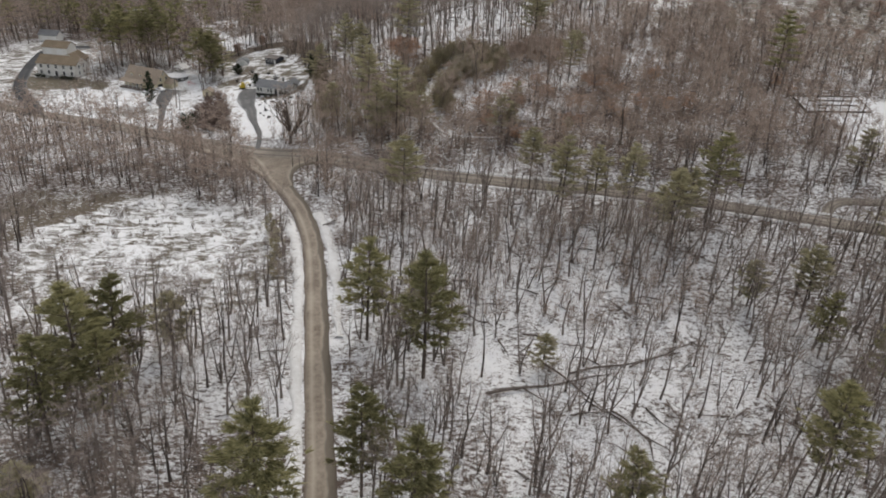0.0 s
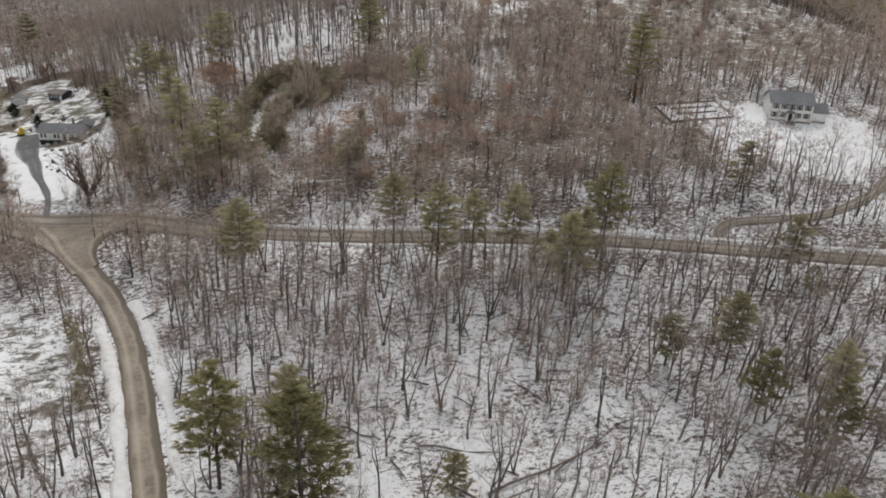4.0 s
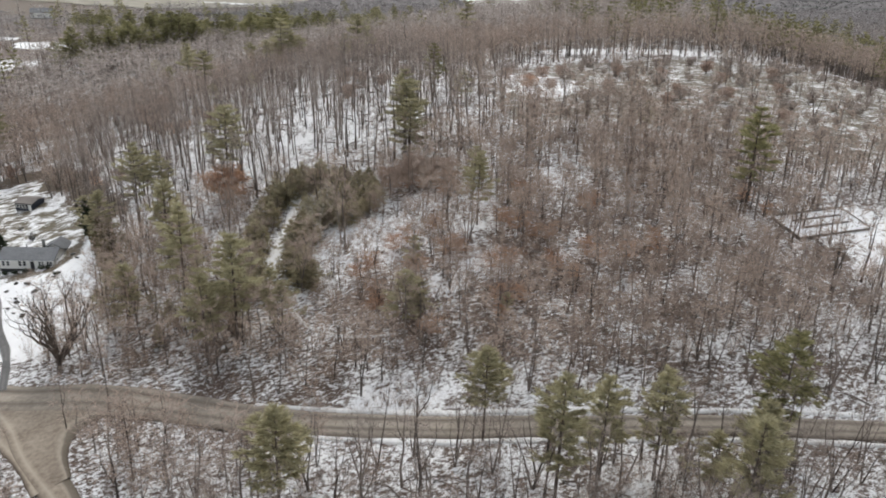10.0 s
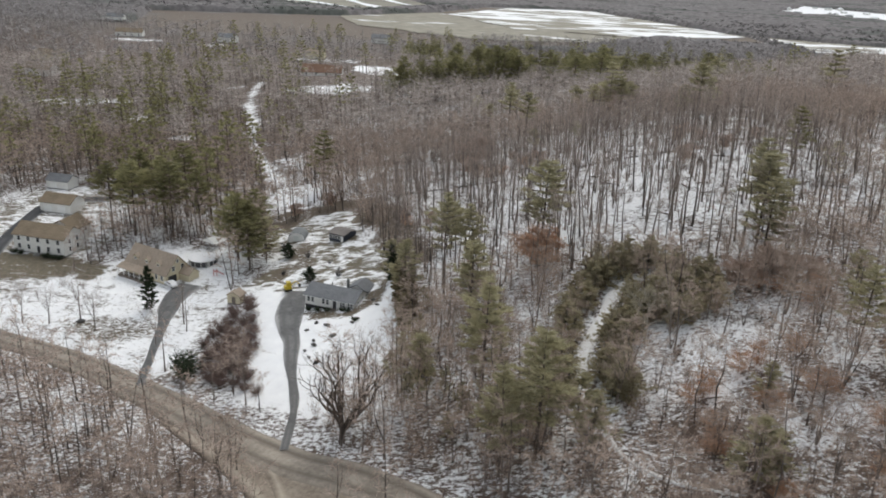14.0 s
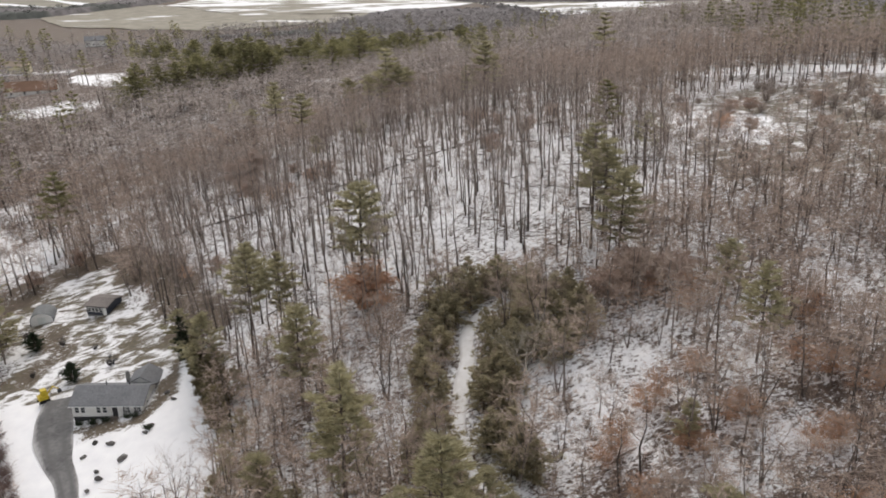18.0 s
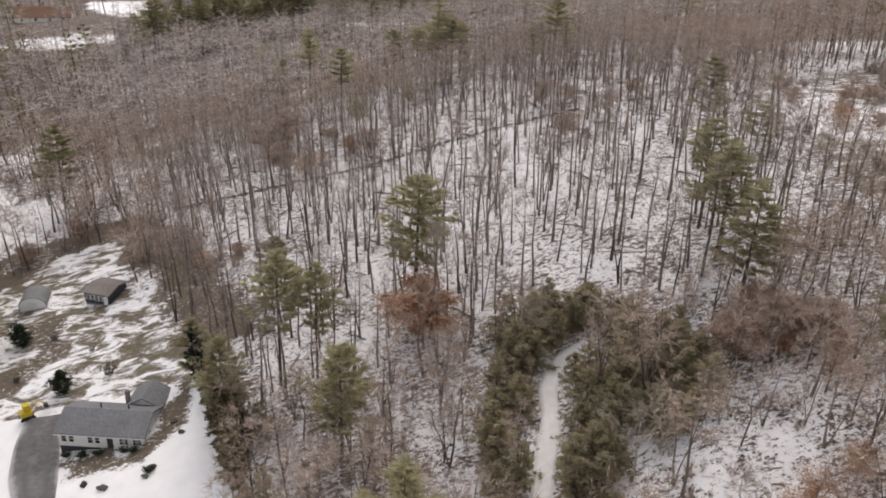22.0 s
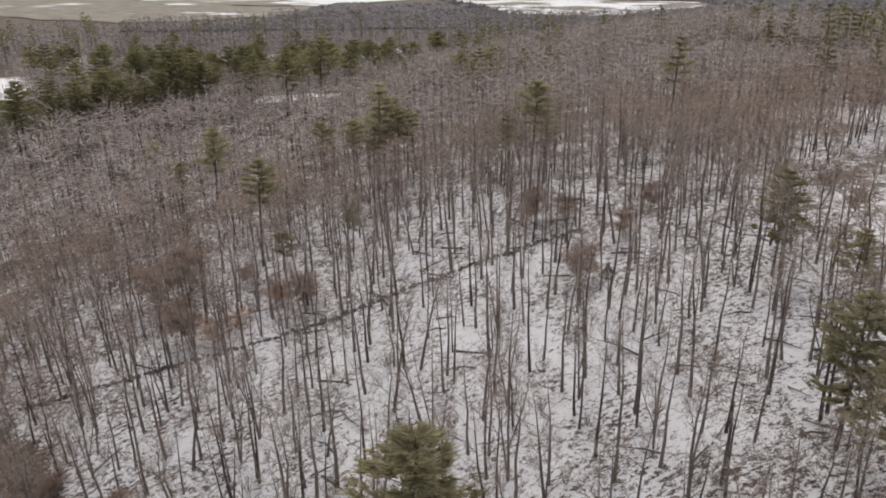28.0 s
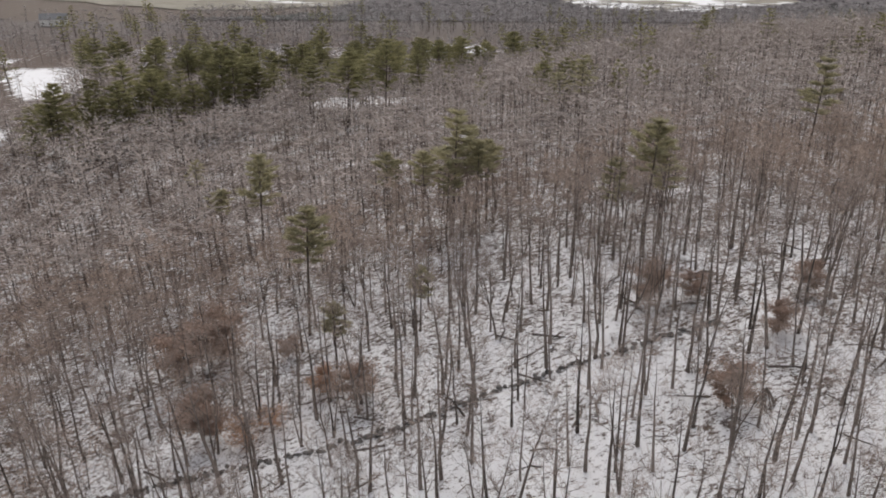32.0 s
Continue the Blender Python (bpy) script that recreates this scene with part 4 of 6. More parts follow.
clear = (rest[:, 1] < 196) | ((rest[:, 1] > 296) & (rest[:, 1] < 410) & (np.abs(rest[:, 0] - 5) < 62))
hill_shapes = [both(bare_tree(240 + i, 18.0, 10, 4, 22, 4, 0.5, 0.165, 0.0106, False, (1, 1, 2, 1, 1, 1, 1)[i], 0.038, 0, 0.9)) for i in range(7)]
low_rest, hill_rest = rest[clear & (rest[:, 1] < 240)], rest[clear & (rest[:, 1] >= 240)]
stand = scatter(open_shapes, low_rest, 15, rng, 0.7, 1.2).join(scatter(hill_shapes, hill_rest, 18, rng, 0.72, 1.1))
woods = new("hardwood_stand", mesh_of("hardwood_stand", stand, [BARK, TWIG]))
tagged(woods, "stand of leafless grey-brown hardwoods on a snowy slope", "trees", "", "stuff")
light_shapes = [both(bare_tree(260 + i, 15.0, 9, 3, 18, 4, 0.4, 0.21, 0.0115, False, (1, 1, 2, 1, 1)[i], 0.085, 0, 1.0)) for i in range(5)]
beyond = np.abs(rest[:, 0] - 15) > 95
stand = scatter(thick_shapes, rest[~clear & ~beyond], 15, rng, 0.65, 1.15).join(scatter(light_shapes, rest[~clear & beyond], 15, rng, 0.65, 1.15))
woods = new("hardwood_stand", mesh_of("hardwood_stand", stand, [BARK, HILL_TWIG]))
tagged(woods, "dense brown leafless hardwoods with fine twigs on the hill", "trees", "", "stuff")
p = jittered(-420, 520, 440, 660, 4.9, rng, 0.92)
p = p[in_view(p, 30)]
p = p[~open_ground(p[:, 0], p[:, 1], 0.5)]
p = p[(p[:, 0] > -95) | (rng.random(len(p)) < 0.62)]
p = np.concatenate([p, jittered(-195, -95, 548, 640, 13, rng, 0.5)])
p = p[np.hypot((p[:, 0] + 148) / 17, (p[:, 1] - 632) / 12) > 1]
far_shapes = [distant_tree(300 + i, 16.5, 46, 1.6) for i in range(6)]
woods = new("hardwood_stand", mesh_of("hardwood_stand", scatter(far_shapes, p, 15, rng, 0.65, 1.25), [BARK, HAZED_BACK_TWIG]))
tagged(woods, "distant leafless brown hardwoods covering the back of the hill, paled by painted haze", "trees", "", "stuff")
p = jittered(-1300, 1500, 660, 1130, 8.2, rng, 0.94)
p = p[in_view(p, 60)]
p = p[~open_ground(p[:, 0], p[:, 1], 2.0)]
p = p[(p[:, 0] > -70) | (p[:, 0] < -0.5 * p[:, 1]) | (rng.random(len(p)) < 0.5)]
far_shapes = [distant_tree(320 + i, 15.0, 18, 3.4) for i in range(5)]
woods = new("valley_woods", mesh_of("valley_woods", scatter(far_shapes, p, 15, rng, 0.6, 1.3), [BARK, HAZED_FAR_TWIG]))
tagged(woods, "far grey-brown leafless woods in the valley, greyed by painted haze", "trees", "", "stuff")
TOWN = [(float(x), float(y)) for x, y in np.random.default_rng(77).uniform((700, 1900), (1900, 3000), (46, 2))]
clump_shapes = [clump_tree(340 + i) for i in range(6)]
p = jittered(-1500, 1900, 1130, 1750, 15.0, rng, 0.95)
p = p[in_view(p, 60)]
p = p[~open_ground(p[:, 0], p[:, 1], 6.0)]
roof = scatter(clump_shapes, p, 13, rng, 0.7, 1.1)


def canopy(rng):
    """The closed roof of the woods across the valley: crowns and hollows, broken by fields and clearings."""
    rows = 1040 * 1.0037 ** np.arange(425)
    fan = np.arange(-0.86, 1.08, 0.0041)
    cx, cy = fan[None] * rows[:, None], np.repeat(rows[:, None], len(fan), 1)
    cx = cx + rng.uniform(-0.45, 0.45, cx.shape) * rows[:, None] * 0.004
    cy = cy + rng.uniform(-0.45, 0.45, cx.shape) * rows[:, None] * 0.0037
    swell = np.array([noise.noise((px * 0.011, py * 0.011, 3.0)) for px, py in zip(cx.ravel(), cy.ravel())]).reshape(cx.shape)
    tops = (5.5 + 2.6 * swell + 3.4 * rng.random(cx.shape) ** 1.5) * np.clip((cy - 1020) / 120, 0.1, 1)
    bare = open_ground(cx, cy, 4.0)
    for hx, hy in TOWN:
        bare |= np.hypot(cx - hx - 6, (cy - hy + 22) * 0.6) < 21
    cz = gz(cx, cy) + np.where(bare, -2.5, tops)
    n = np.arange(cx.size).reshape(cx.shape)
    quads = np.stack([n[:-1, :-1].ravel(), n[:-1, 1:].ravel(), n[1:, 1:].ravel(), n[1:, :-1].ravel()], 1)
    quads = quads[~bare.ravel()[quads].all(1)]
    return Geo().add(np.stack([cx, cy, cz], -1), np.concatenate([quads[:, [0, 1, 2]], quads[:, [0, 2, 3]]]))


woods = new("far_woods", mesh_of("far_woods", roof.join(canopy(np.random.default_rng(78))), [DISTANT_WOOD], True))
tagged(woods, "grey-brown far woods with dark pines across the valley", "trees", "", "stuff")

sapling_shapes = [Geo().join(w, 0).join(c, 1) for w, c in [thicket(360 + i, 6.5, 5, 130, 0.075, 0.2) for i in range(5)]]
p = np.concatenate([jittered(-30, 135, 202, 300, 3.6, rng, 0.55), jittered(-50, -5, 236, 300, 3.8, rng, 0.5), jittered(60, 260, 250, 305, 5.0, rng, 0.5), jittered(60, 260, 305, 420, 9.0, rng, 0.4), jittered(-60, 60, 172, 206, 4.2, rng, 0.45), jittered(-75, -45, 345, 400, 4.0, rng, 0.5), jittered(-160, -90, 345, 440, 5.0, rng, 0.5), jittered(0, 62, 140, 182, 3.6, rng, 0.55)])
p = p[in_view(p)]
p = p[~open_ground(p[:, 0], p[:, 1], 0.4)]
p = p[(np.hypot((p[:, 0] - 98) / 15, (p[:, 1] - 352) / 22) > 1) & (np.hypot((p[:, 0] - 32) / 6, (p[:, 1] - 262) / 6) > 1) & ~inside(p[:, 0], p[:, 1], MEADOW) & ~in_glade(p, 1.15)]
ob = new("sapling_thicket", mesh_of("sapling_thicket", scatter(sapling_shapes, p, 6, rng, 0.5, 1.15), [BARK, SAPLING_TWIG]))
tagged(ob, "thick brown leafless saplings between the trees", "saplings", "", "stuff")

# pines
pine_shapes = [white_pine(400 + i, 20.0, 10, 6, 17, 14, (0.3, 0.36, 0.42, 0.34, 0.45)[i], (0.225, 0.24, 0.255, 0.22, 0.265)[i], 0.105) for i in range(5)]
pine_meshes = [(mesh_of("trunk", t, PINE_BARK, True), mesh_of("crown", c, NEEDLES)) for t, c in pine_shapes]
slim_shapes = [white_pine(420 + i, 13.0, 9, 6, 13, 13, 0.26, 0.25, 0.1) for i in range(4)]
slim_meshes = [(mesh_of("trunk", t, PINE_BARK, True), mesh_of("crown", c, OLIVE)) for t, c in slim_shapes]
olive_meshes = [(t, mesh_of("crown", c[1], OLIVE)) for (t, _), c in zip(pine_meshes, pine_shapes)]
high_shapes = [white_pine(430 + i, 20.0, 7, 6, 18, 14, (0.58, 0.62, 0.54)[i], (0.19, 0.175, 0.2)[i], 0.105) for i in range(3)]
high_meshes = [[(mesh_of("trunk", t, PINE_BARK, True), mesh_of("crown", c, mat)) for t, c in high_shapes] for mat in (OLIVE, NEEDLES)]
spruce_shape = white_pine(440, 11.0, 20, 7, 9, 6, 0.05, 0.24, 0.16, 1.2)
spruce_mesh = (mesh_of("trunk", spruce_shape[0], PINE_BARK, True), mesh_of("crown", spruce_shape[1], DARK_NEEDLES))
young_shapes = [white_pine(450 + i, 6.0, 9, 6, 9, 9, 0.04, 0.38, 0.11, 1.0) for i in range(3)]
young_meshes = [(mesh_of("trunk", t, PINE_BARK, True), mesh_of("crown", c, YOUNG_NEEDLES)) for t, c in young_shapes]


def plant(name, meshes, x, y, scale, label, category, group, rng, wide=1.0):
    ob = thing(name, pose(x, y, g(x, y), 0, 0, rng.uniform(0, 360)) @ Matrix.Diagonal((scale * wide, scale * wide, scale, 1)), label, category, group)
    part("trunk", meshes[0], None, ob)
    part("crown", meshes[1], None, ob)
    return ob


ROADSIDE_PINES = [(-9.5, 134, 22), (2, 122, 26.3), (2, 142, 14), (-7, 92, 20), (1, 82, 21), (-20, 79, 26), (-55, 108, 26), (-52, 116, 23), (-46.3, 128.3, 13.3), (-50, 104, 20), (-57, 99, 21), (72.5, 180, 21.5), (80, 130, 15), (66, 96, 22), (24.8, 125.3, 7.8), (-52, 81, 13), (87, 120, 16), (32, 85, 17)]
LOWER_PINES = [(92, 127, 17), (71, 146, 11), (81, 142, 17), (58.5, 167.3, 19.7), (63.8, 172.8, 16.5), (58, 175, 11), (34.9, 179.5, 21.8), (43.2, 181.9, 17.9), (51.1, 179.5, 19.2), (28.5, 194.3, 17.1), (-4.6, 187.3, 21.1), (-8.7, 236, 23.7), (-14.5, 233, 20), (117, 197, 13), (112.2, 298.3, 8.2), (110, 245, 25), (51, 273, 10), (-31.5, 302, 24), (110, 166, 14), (111, 159, 7)]
HILL_PINES = [(-18.9, 254.5, 24.3), (-2, 242, 11), (26, 228, 8.5), (29, 245, 7.5), (42, 223, 5), (38, 289, 18.5), (39.6, 300, 19.5), (-8.2, 313, 22.5), (41.5, 310, 19.5), (59, 344, 17), (-25.7, 301, 20.5), (-23.3, 281, 20), (-32, 328, 12), (-46, 311, 11), (46.4, 255.6, 16.6), (-31, 256, 14), (-14, 242, 12), (-86, 397, 22), (15, 292, 8), (-0, 236, 11), (23, 227, 12), (66, 335, 10), (-40, 295, 17)]
CREST_PINES = [(-14.1, 407.5, 21.8), (-21, 448, 22), (-30, 461, 13), (5, 442, 17), (16.9, 432.5, 24.3), (21, 430, 18), (74, 521, 19), (76, 535, 13), (43.9, 403.7, 22.2), (48.5, 407, 17), (3, 397, 10), (-11, 393, 11), (-37, 488, 13), (162, 591, 19), (167, 518, 13), (369, 810, 18), (180, 500, 16), (192, 505, 11), (312, 540, 22), (323, 545, 18), (349, 500, 24), (362, 505, 19), (321, 640, 26), (339, 650, 26), (230, 520, 13), (275, 565, 20), (394, 520, 22)]
BELT_PINES = [(-82, 543, 19), (-91, 555, 14), (-63, 549, 22), (-54, 560, 23), (-46, 572, 20), (-32, 571, 26), (-24, 579, 24), (-14, 589, 19), (-1, 588, 21), (14, 585, 24), (31, 597, 26), (42, 594, 22), (75, 627, 19), (19, 770, 26), (52, 841, 23), (-56, 818, 24), (-32, 818, 25)]
WEST_PINES = [(-89, 326, 15), (-92, 333, 18), (-86.5, 333, 13), (-98, 339, 19), (-94, 346, 17), (-135, 350, 24), (-123, 351, 24), (-116, 356, 21), (-146, 356, 22), (-141, 367, 23), (-129, 358, 24), (-126, 369, 25), (-95, 333, 20), (-95, 350, 11)]
CREST_PINES += [(70, 497, 21), (66, 505, 16), (40, 409, 15), (96.6, 432, 23.5), (20.5, 436, 20), (-21, 463, 18), (-81, 546, 23), (-72, 549, 20), (-57, 554, 19), (-41, 558, 19), (-28, 566, 27), (-20, 574, 21), (-1, 570, 23), (10, 557, 24), (24, 561, 28), (37, 570, 20), (16, 566, 20), (-35, 561, 20), (-64, 555, 18), (11.5, 436, 17), (25, 436, 16), (14.5, 428, 16), (70, 528, 18), (79, 527, 17), (-75, 538, 18), (-86, 536, 17), (-68, 543, 19), (-48, 552, 20)]
for pines in (ROADSIDE_PINES, LOWER_PINES, HILL_PINES, CREST_PINES, BELT_PINES, WEST_PINES):
    for x, y, h in pines:
        in_yard = x < -80 and 320 < y < 348
        if h > 14.5 and (pines is LOWER_PINES or pines is HILL_PINES) and y < 330 and x < 100:
            thin, broad = x < -24 and y > 295, y > 312 and x < 0
            plant("white_pine", olive_meshes[2 if thin else 1 if broad else int(rng.integers(0, 5))], x, y, h / 20.0, "slender olive-green white pine rising above leafless trees", "pine tree", "olive white pines", rng, 0.72 if thin else 1.3 if broad else 1.2 if x > 35 and y > 285 else 1.0)
        elif pines is CREST_PINES and y < 520:
            plant("white_pine", high_meshes[0][int(rng.integers(0, 3))], x, y, (h + 1.0) / 20.0, "olive-green white pine with its crown above leafless trees", "pine tree", "white pines of the crest", rng, 1.0 if h > 14 else 1.25)
        elif h > 14.5:
            i = 0 if in_yard or pines is ROADSIDE_PINES else (0 if x > 20 else 1) if 250 < y < 320 else int(rng.integers(2, 5)) if h >= 23 else int(rng.integers(0, 5))
            plant("white_pine", pine_meshes[i], x, y, h / 20.0, "tall green white pine with bare lower trunk", "pine tree", "white pines", rng, 1.4 if in_yard else 1.5 if 250 < y < 320 and x > 20 else 1.05)
        else:
            plant("white_pine", slim_meshes[int(rng.integers(0, 4))], x, y, h / 13.0, "small olive-green white pine among leafless trees", "pine tree", "small white pines", rng, 1.35)
for x, y, h in ((-45.6, 310.5, 10), (-107, 301, 12)):
    plant("spruce", spruce_mesh, x, y, h / 11.0, "dark green spruce at the edge of a snowy yard", "spruce tree", "dark yard spruces", rng, 0.64)
for x, y, h in ((-80.2, 334, 4.4), (-69, 316.5, 4.2)):
    plant("yard_evergreen", spruce_mesh, x, y, h / 11.0, "squat dark evergreen on a snow-patched back lawn", "evergreen shrub", "squat yard evergreens", rng, 1.7)
# young evergreens crowd both sides of the path
grove_rng = np.random.default_rng(91)
spots = jittered(-9, 32, 243, 302, 1.95, grove_rng)
away = from_line(spots[:, 0], spots[:, 1], PATH)
band = (away > 2.75) & (spots[:, 1] > 244) & ((away < 8.5) & inside(spots[:, 0], spots[:, 1], PATH_GROVE) | (np.hypot((spots[:, 0] - 18) / 10, (spots[:, 1] - 280) / 11) < 1) | (np.hypot((spots[:, 0] - 9) / 9, (spots[:, 1] - 296) / 5) < 1))
for (px, py), k in zip(spots[band], grove_rng.random(band.sum())):
    if k < 0.66:
        plant("young_pine", young_meshes[int(grove_rng.integers(0, 3))], px, py, grove_rng.uniform(0.5, 1.1), "dense young olive-green pine beside a snowy path", "young pine", "young pines along the path", grove_rng, 1.1)
brush = spots[band][grove_rng.random(band.sum()) < 0.16]
ob = new("sapling_thicket", mesh_of("sapling_thicket", scatter(sapling_shapes, brush, 6, grove_rng, 0.45, 0.95), [BARK, SAPLING_TWIG]))
tagged(ob, "brown leafless brush between young pines beside the path", "saplings", "", "stuff")
for x, y, h in ((-38, 265, 6), (-36.5, 270, 7), (-36, 276, 6.5), (-34, 279, 6), (-33, 268, 5.5), (-35, 292, 6), (-30, 262, 6), (-33, 257, 5), (-26, 258, 5.5), (-22, 251, 6), (-17, 246, 5), (-12, 249, 6.5), (-24, 244, 5), (-33.5, 166, 5), (-34.5, 171, 6), (-36, 177, 5.5), (-38, 183, 5), (-33, 160, 4.5), (-8, 243, 5.5), (-19, 258, 5)):
    plant("young_pine", young_meshes[int(rng.integers(0, 3))], x, y, h / 6.0, "bushy olive-brown young pine at the wood's edge", "young pine", "bushy young pines at the wood's edge", rng, 0.85)
cedar_shapes = [white_pine(460 + i, 9.0, 16, 7, 9, 8, 0.03, 0.17, 0.13, 1.1) for i in range(2)]
cedar_meshes = [(mesh_of("trunk", t, PINE_BARK, True), mesh_of("crown", c, CEDAR)) for t, c in cedar_shapes]
for i, (x, y, h) in enumerate(((-42.6, 303.5, 8.5), (-41.6, 299.5, 9.5), (-40.6, 295.5, 10), (-39.6, 291.5, 10), (-38.8, 287.5, 9.5), (-38.0, 283.5, 9), (-39.0, 298, 9), (-37.5, 290, 9))):
    plant("cedar", cedar_meshes[i % 2], x, y, h / 9.0, "dense brownish-green cedar at the edge of a snowy lawn", "cedar", "cedars along the lawn", rng, 1.15)
# belt of pines on the far side of the hill
belt = [(-95, 560), (-60, 556), (-20, 590), (20, 592), (60, 606), (110, 632)]
n = 0
while n < 115:
    t = rng.random()
    i = int(t * 5)
    u = t * 5 - i
    x = belt[i][0] * (1 - u) + belt[i + 1][0] * u + rng.normal(0, 14)
    y = belt[i][1] * (1 - u) + belt[i + 1][1] * u + abs(rng.normal(0, 65)) + 8
    if not open_ground(x, y):
        plant("white_pine", high_meshes[1][int(rng.integers(0, 3))], x, y, rng.uniform(0.75, 1.2), "dark green white pine in a distant belt of pines", "pine tree", "distant belt of pines", rng, 1.2)
        n += 1
p = np.concatenate([jittered(60, 420, 450, 620, 22, rng, 0.3), jittered(-300, -100, 420, 640, 16, rng, 0.35), jittered(-300, 700, 660, 1000, 26, rng, 0.33), jittered(-180, -105, 345, 420, 10, rng, 0.4), jittered(-300, -125, 390, 520, 11, rng, 0.35)])
p = p[~open_ground(p[:, 0], p[:, 1], 1.0)]
low_pine = []
for i in range(4):
    t, c = white_pine(470 + i, 18.0, 8, 4, 4, 3, 0.35, 0.2, 0.6)
    low_pine.append(Geo().join(t, 0).join(c, 1))
ob = new("pine_stand", mesh_of("pine_stand", scatter(low_pine, p, 18, rng, 0.75, 1.4), [PINE_BARK, NEEDLES]))
tagged(ob, "scattered dark green pines in the far woods", "trees", "", "stuff")
edge_rng = np.random.default_rng(93)
p = np.concatenate([jittered(160, 430, 424, 520, 11, edge_rng, 0.5), jittered(236, 330, 330, 430, 11, edge_rng, 0.4)])
p = p[~open_ground(p[:, 0], p[:, 1], 1.0) & ~inside(p[:, 0], p[:, 1], MEADOW)]
ob = new("pine_stand", mesh_of("pine_stand", scatter(low_pine, p, 18, edge_rng, 0.75, 1.35), [PINE_BARK, NEEDLES]))
tagged(ob, "dark pines along the wood's edge beyond the meadow", "trees", "", "stuff")

# copper-leaved beeches
def beech(seed, height=8.0, leaves=2800, low=0.16):
    """A young beech that keeps its dry leaves in a wide, layered crown."""
    r = np.random.default_rng(seed)
    wood, crown = Geo(), Geo()
    wood.tube([(0, 0, -0.3), (r.normal(0, 0.2), r.normal(0, 0.2), height * 0.5), (r.normal(0, 0.4), r.normal(0, 0.4), height)], [0.1, 0.07, 0.015], 4)
    for i in range(16):
        t = low + (0.95 - low) * (i + r.random()) / 16
        az = i * 2.4 + r.normal(0, 0.4)
        length = height * 0.42 * math.sin(math.pi * min(1.0, 0.18 + 0.82 * (t - 0.2))) * r.uniform(0.7, 1.25)
        p = np.array([0, 0, t * height])
        d = unit(np.array([math.cos(az), math.sin(az), 0.35]))
        wood.tube([p, p + d * length], [0.03, 0.008], 3)
        n = leaves // 16
        s = r.uniform(0.2, 1.1, (n, 1))
        q = p + d * length * s + r.normal(0, 0.17, (n, 3)) * np.array([1, 1, 0.55]) * length * (0.4 + s)
        crown.diamonds(q, r.normal(0, 1, (n, 3)) * np.array([1, 1, 0.6]) * 0.18, r.uniform(0.09, 0.18, n), r)
    return wood, crown


beech_meshes = [(mesh_of("trunk", w, BARK), mesh_of("crown", k, COPPER)) for w, k in [beech(500 + i) for i in range(4)]]
def plant_beech(x, y, s, wide, flat):
    ob = thing("beech_tree", pose(x, y, g(x, y), 0, 0, rng.uniform(0, 360)) @ Matrix.Diagonal((s * wide, s * wide, s * flat, 1)), "low young beech keeping its dry copper-brown leaves", "tree", "copper-leaved young beeches")
    i = int(rng.integers(0, 4))
    part("trunk", beech_meshes[i][0], None, ob)
    part("crown", beech_meshes[i][1], None, ob)


for x, y, n in ((41, 279, 3), (46, 275, 2), (36, 279, 2), (38, 248, 3), (27, 255, 2), (18, 247, 2), (28, 245, 2), (52, 251, 3), (47, 237, 3), (18, 234, 3), (59, 246, 3), (60, 262, 3), (44, 226, 3), (66, 236, 3), (75, 250, 2), (30, 224, 2), (112, 245, 2), (-24, 385, 2), (-48, 350, 1), (92, 345, 2), (58, 232, 3), (80, 236, 2), (36, 258, 2)):
    for i in range(n):
        px, py = x + rng.normal(0, 2.2), y + rng.normal(0, 1.8)
        if not open_ground(px, py, -0.5):
            plant_beech(px, py, rng.uniform(0.5, 0.8), 1.25, 0.75)
copper_mound = [mesh_of(n, k, m) for n, k, m in zip(("trunk", "crown"), beech(510, 5.6, 11000, 0.1), (BARK, COPPER))]
brown_meshes = [[mesh_of(n, k, m) for n, k, m in zip(("trunk", "crown"), beech(511 + i, 6.0, 6400, 0.2), (BARK, BROWN_LEAVES))] for i in range(3)]
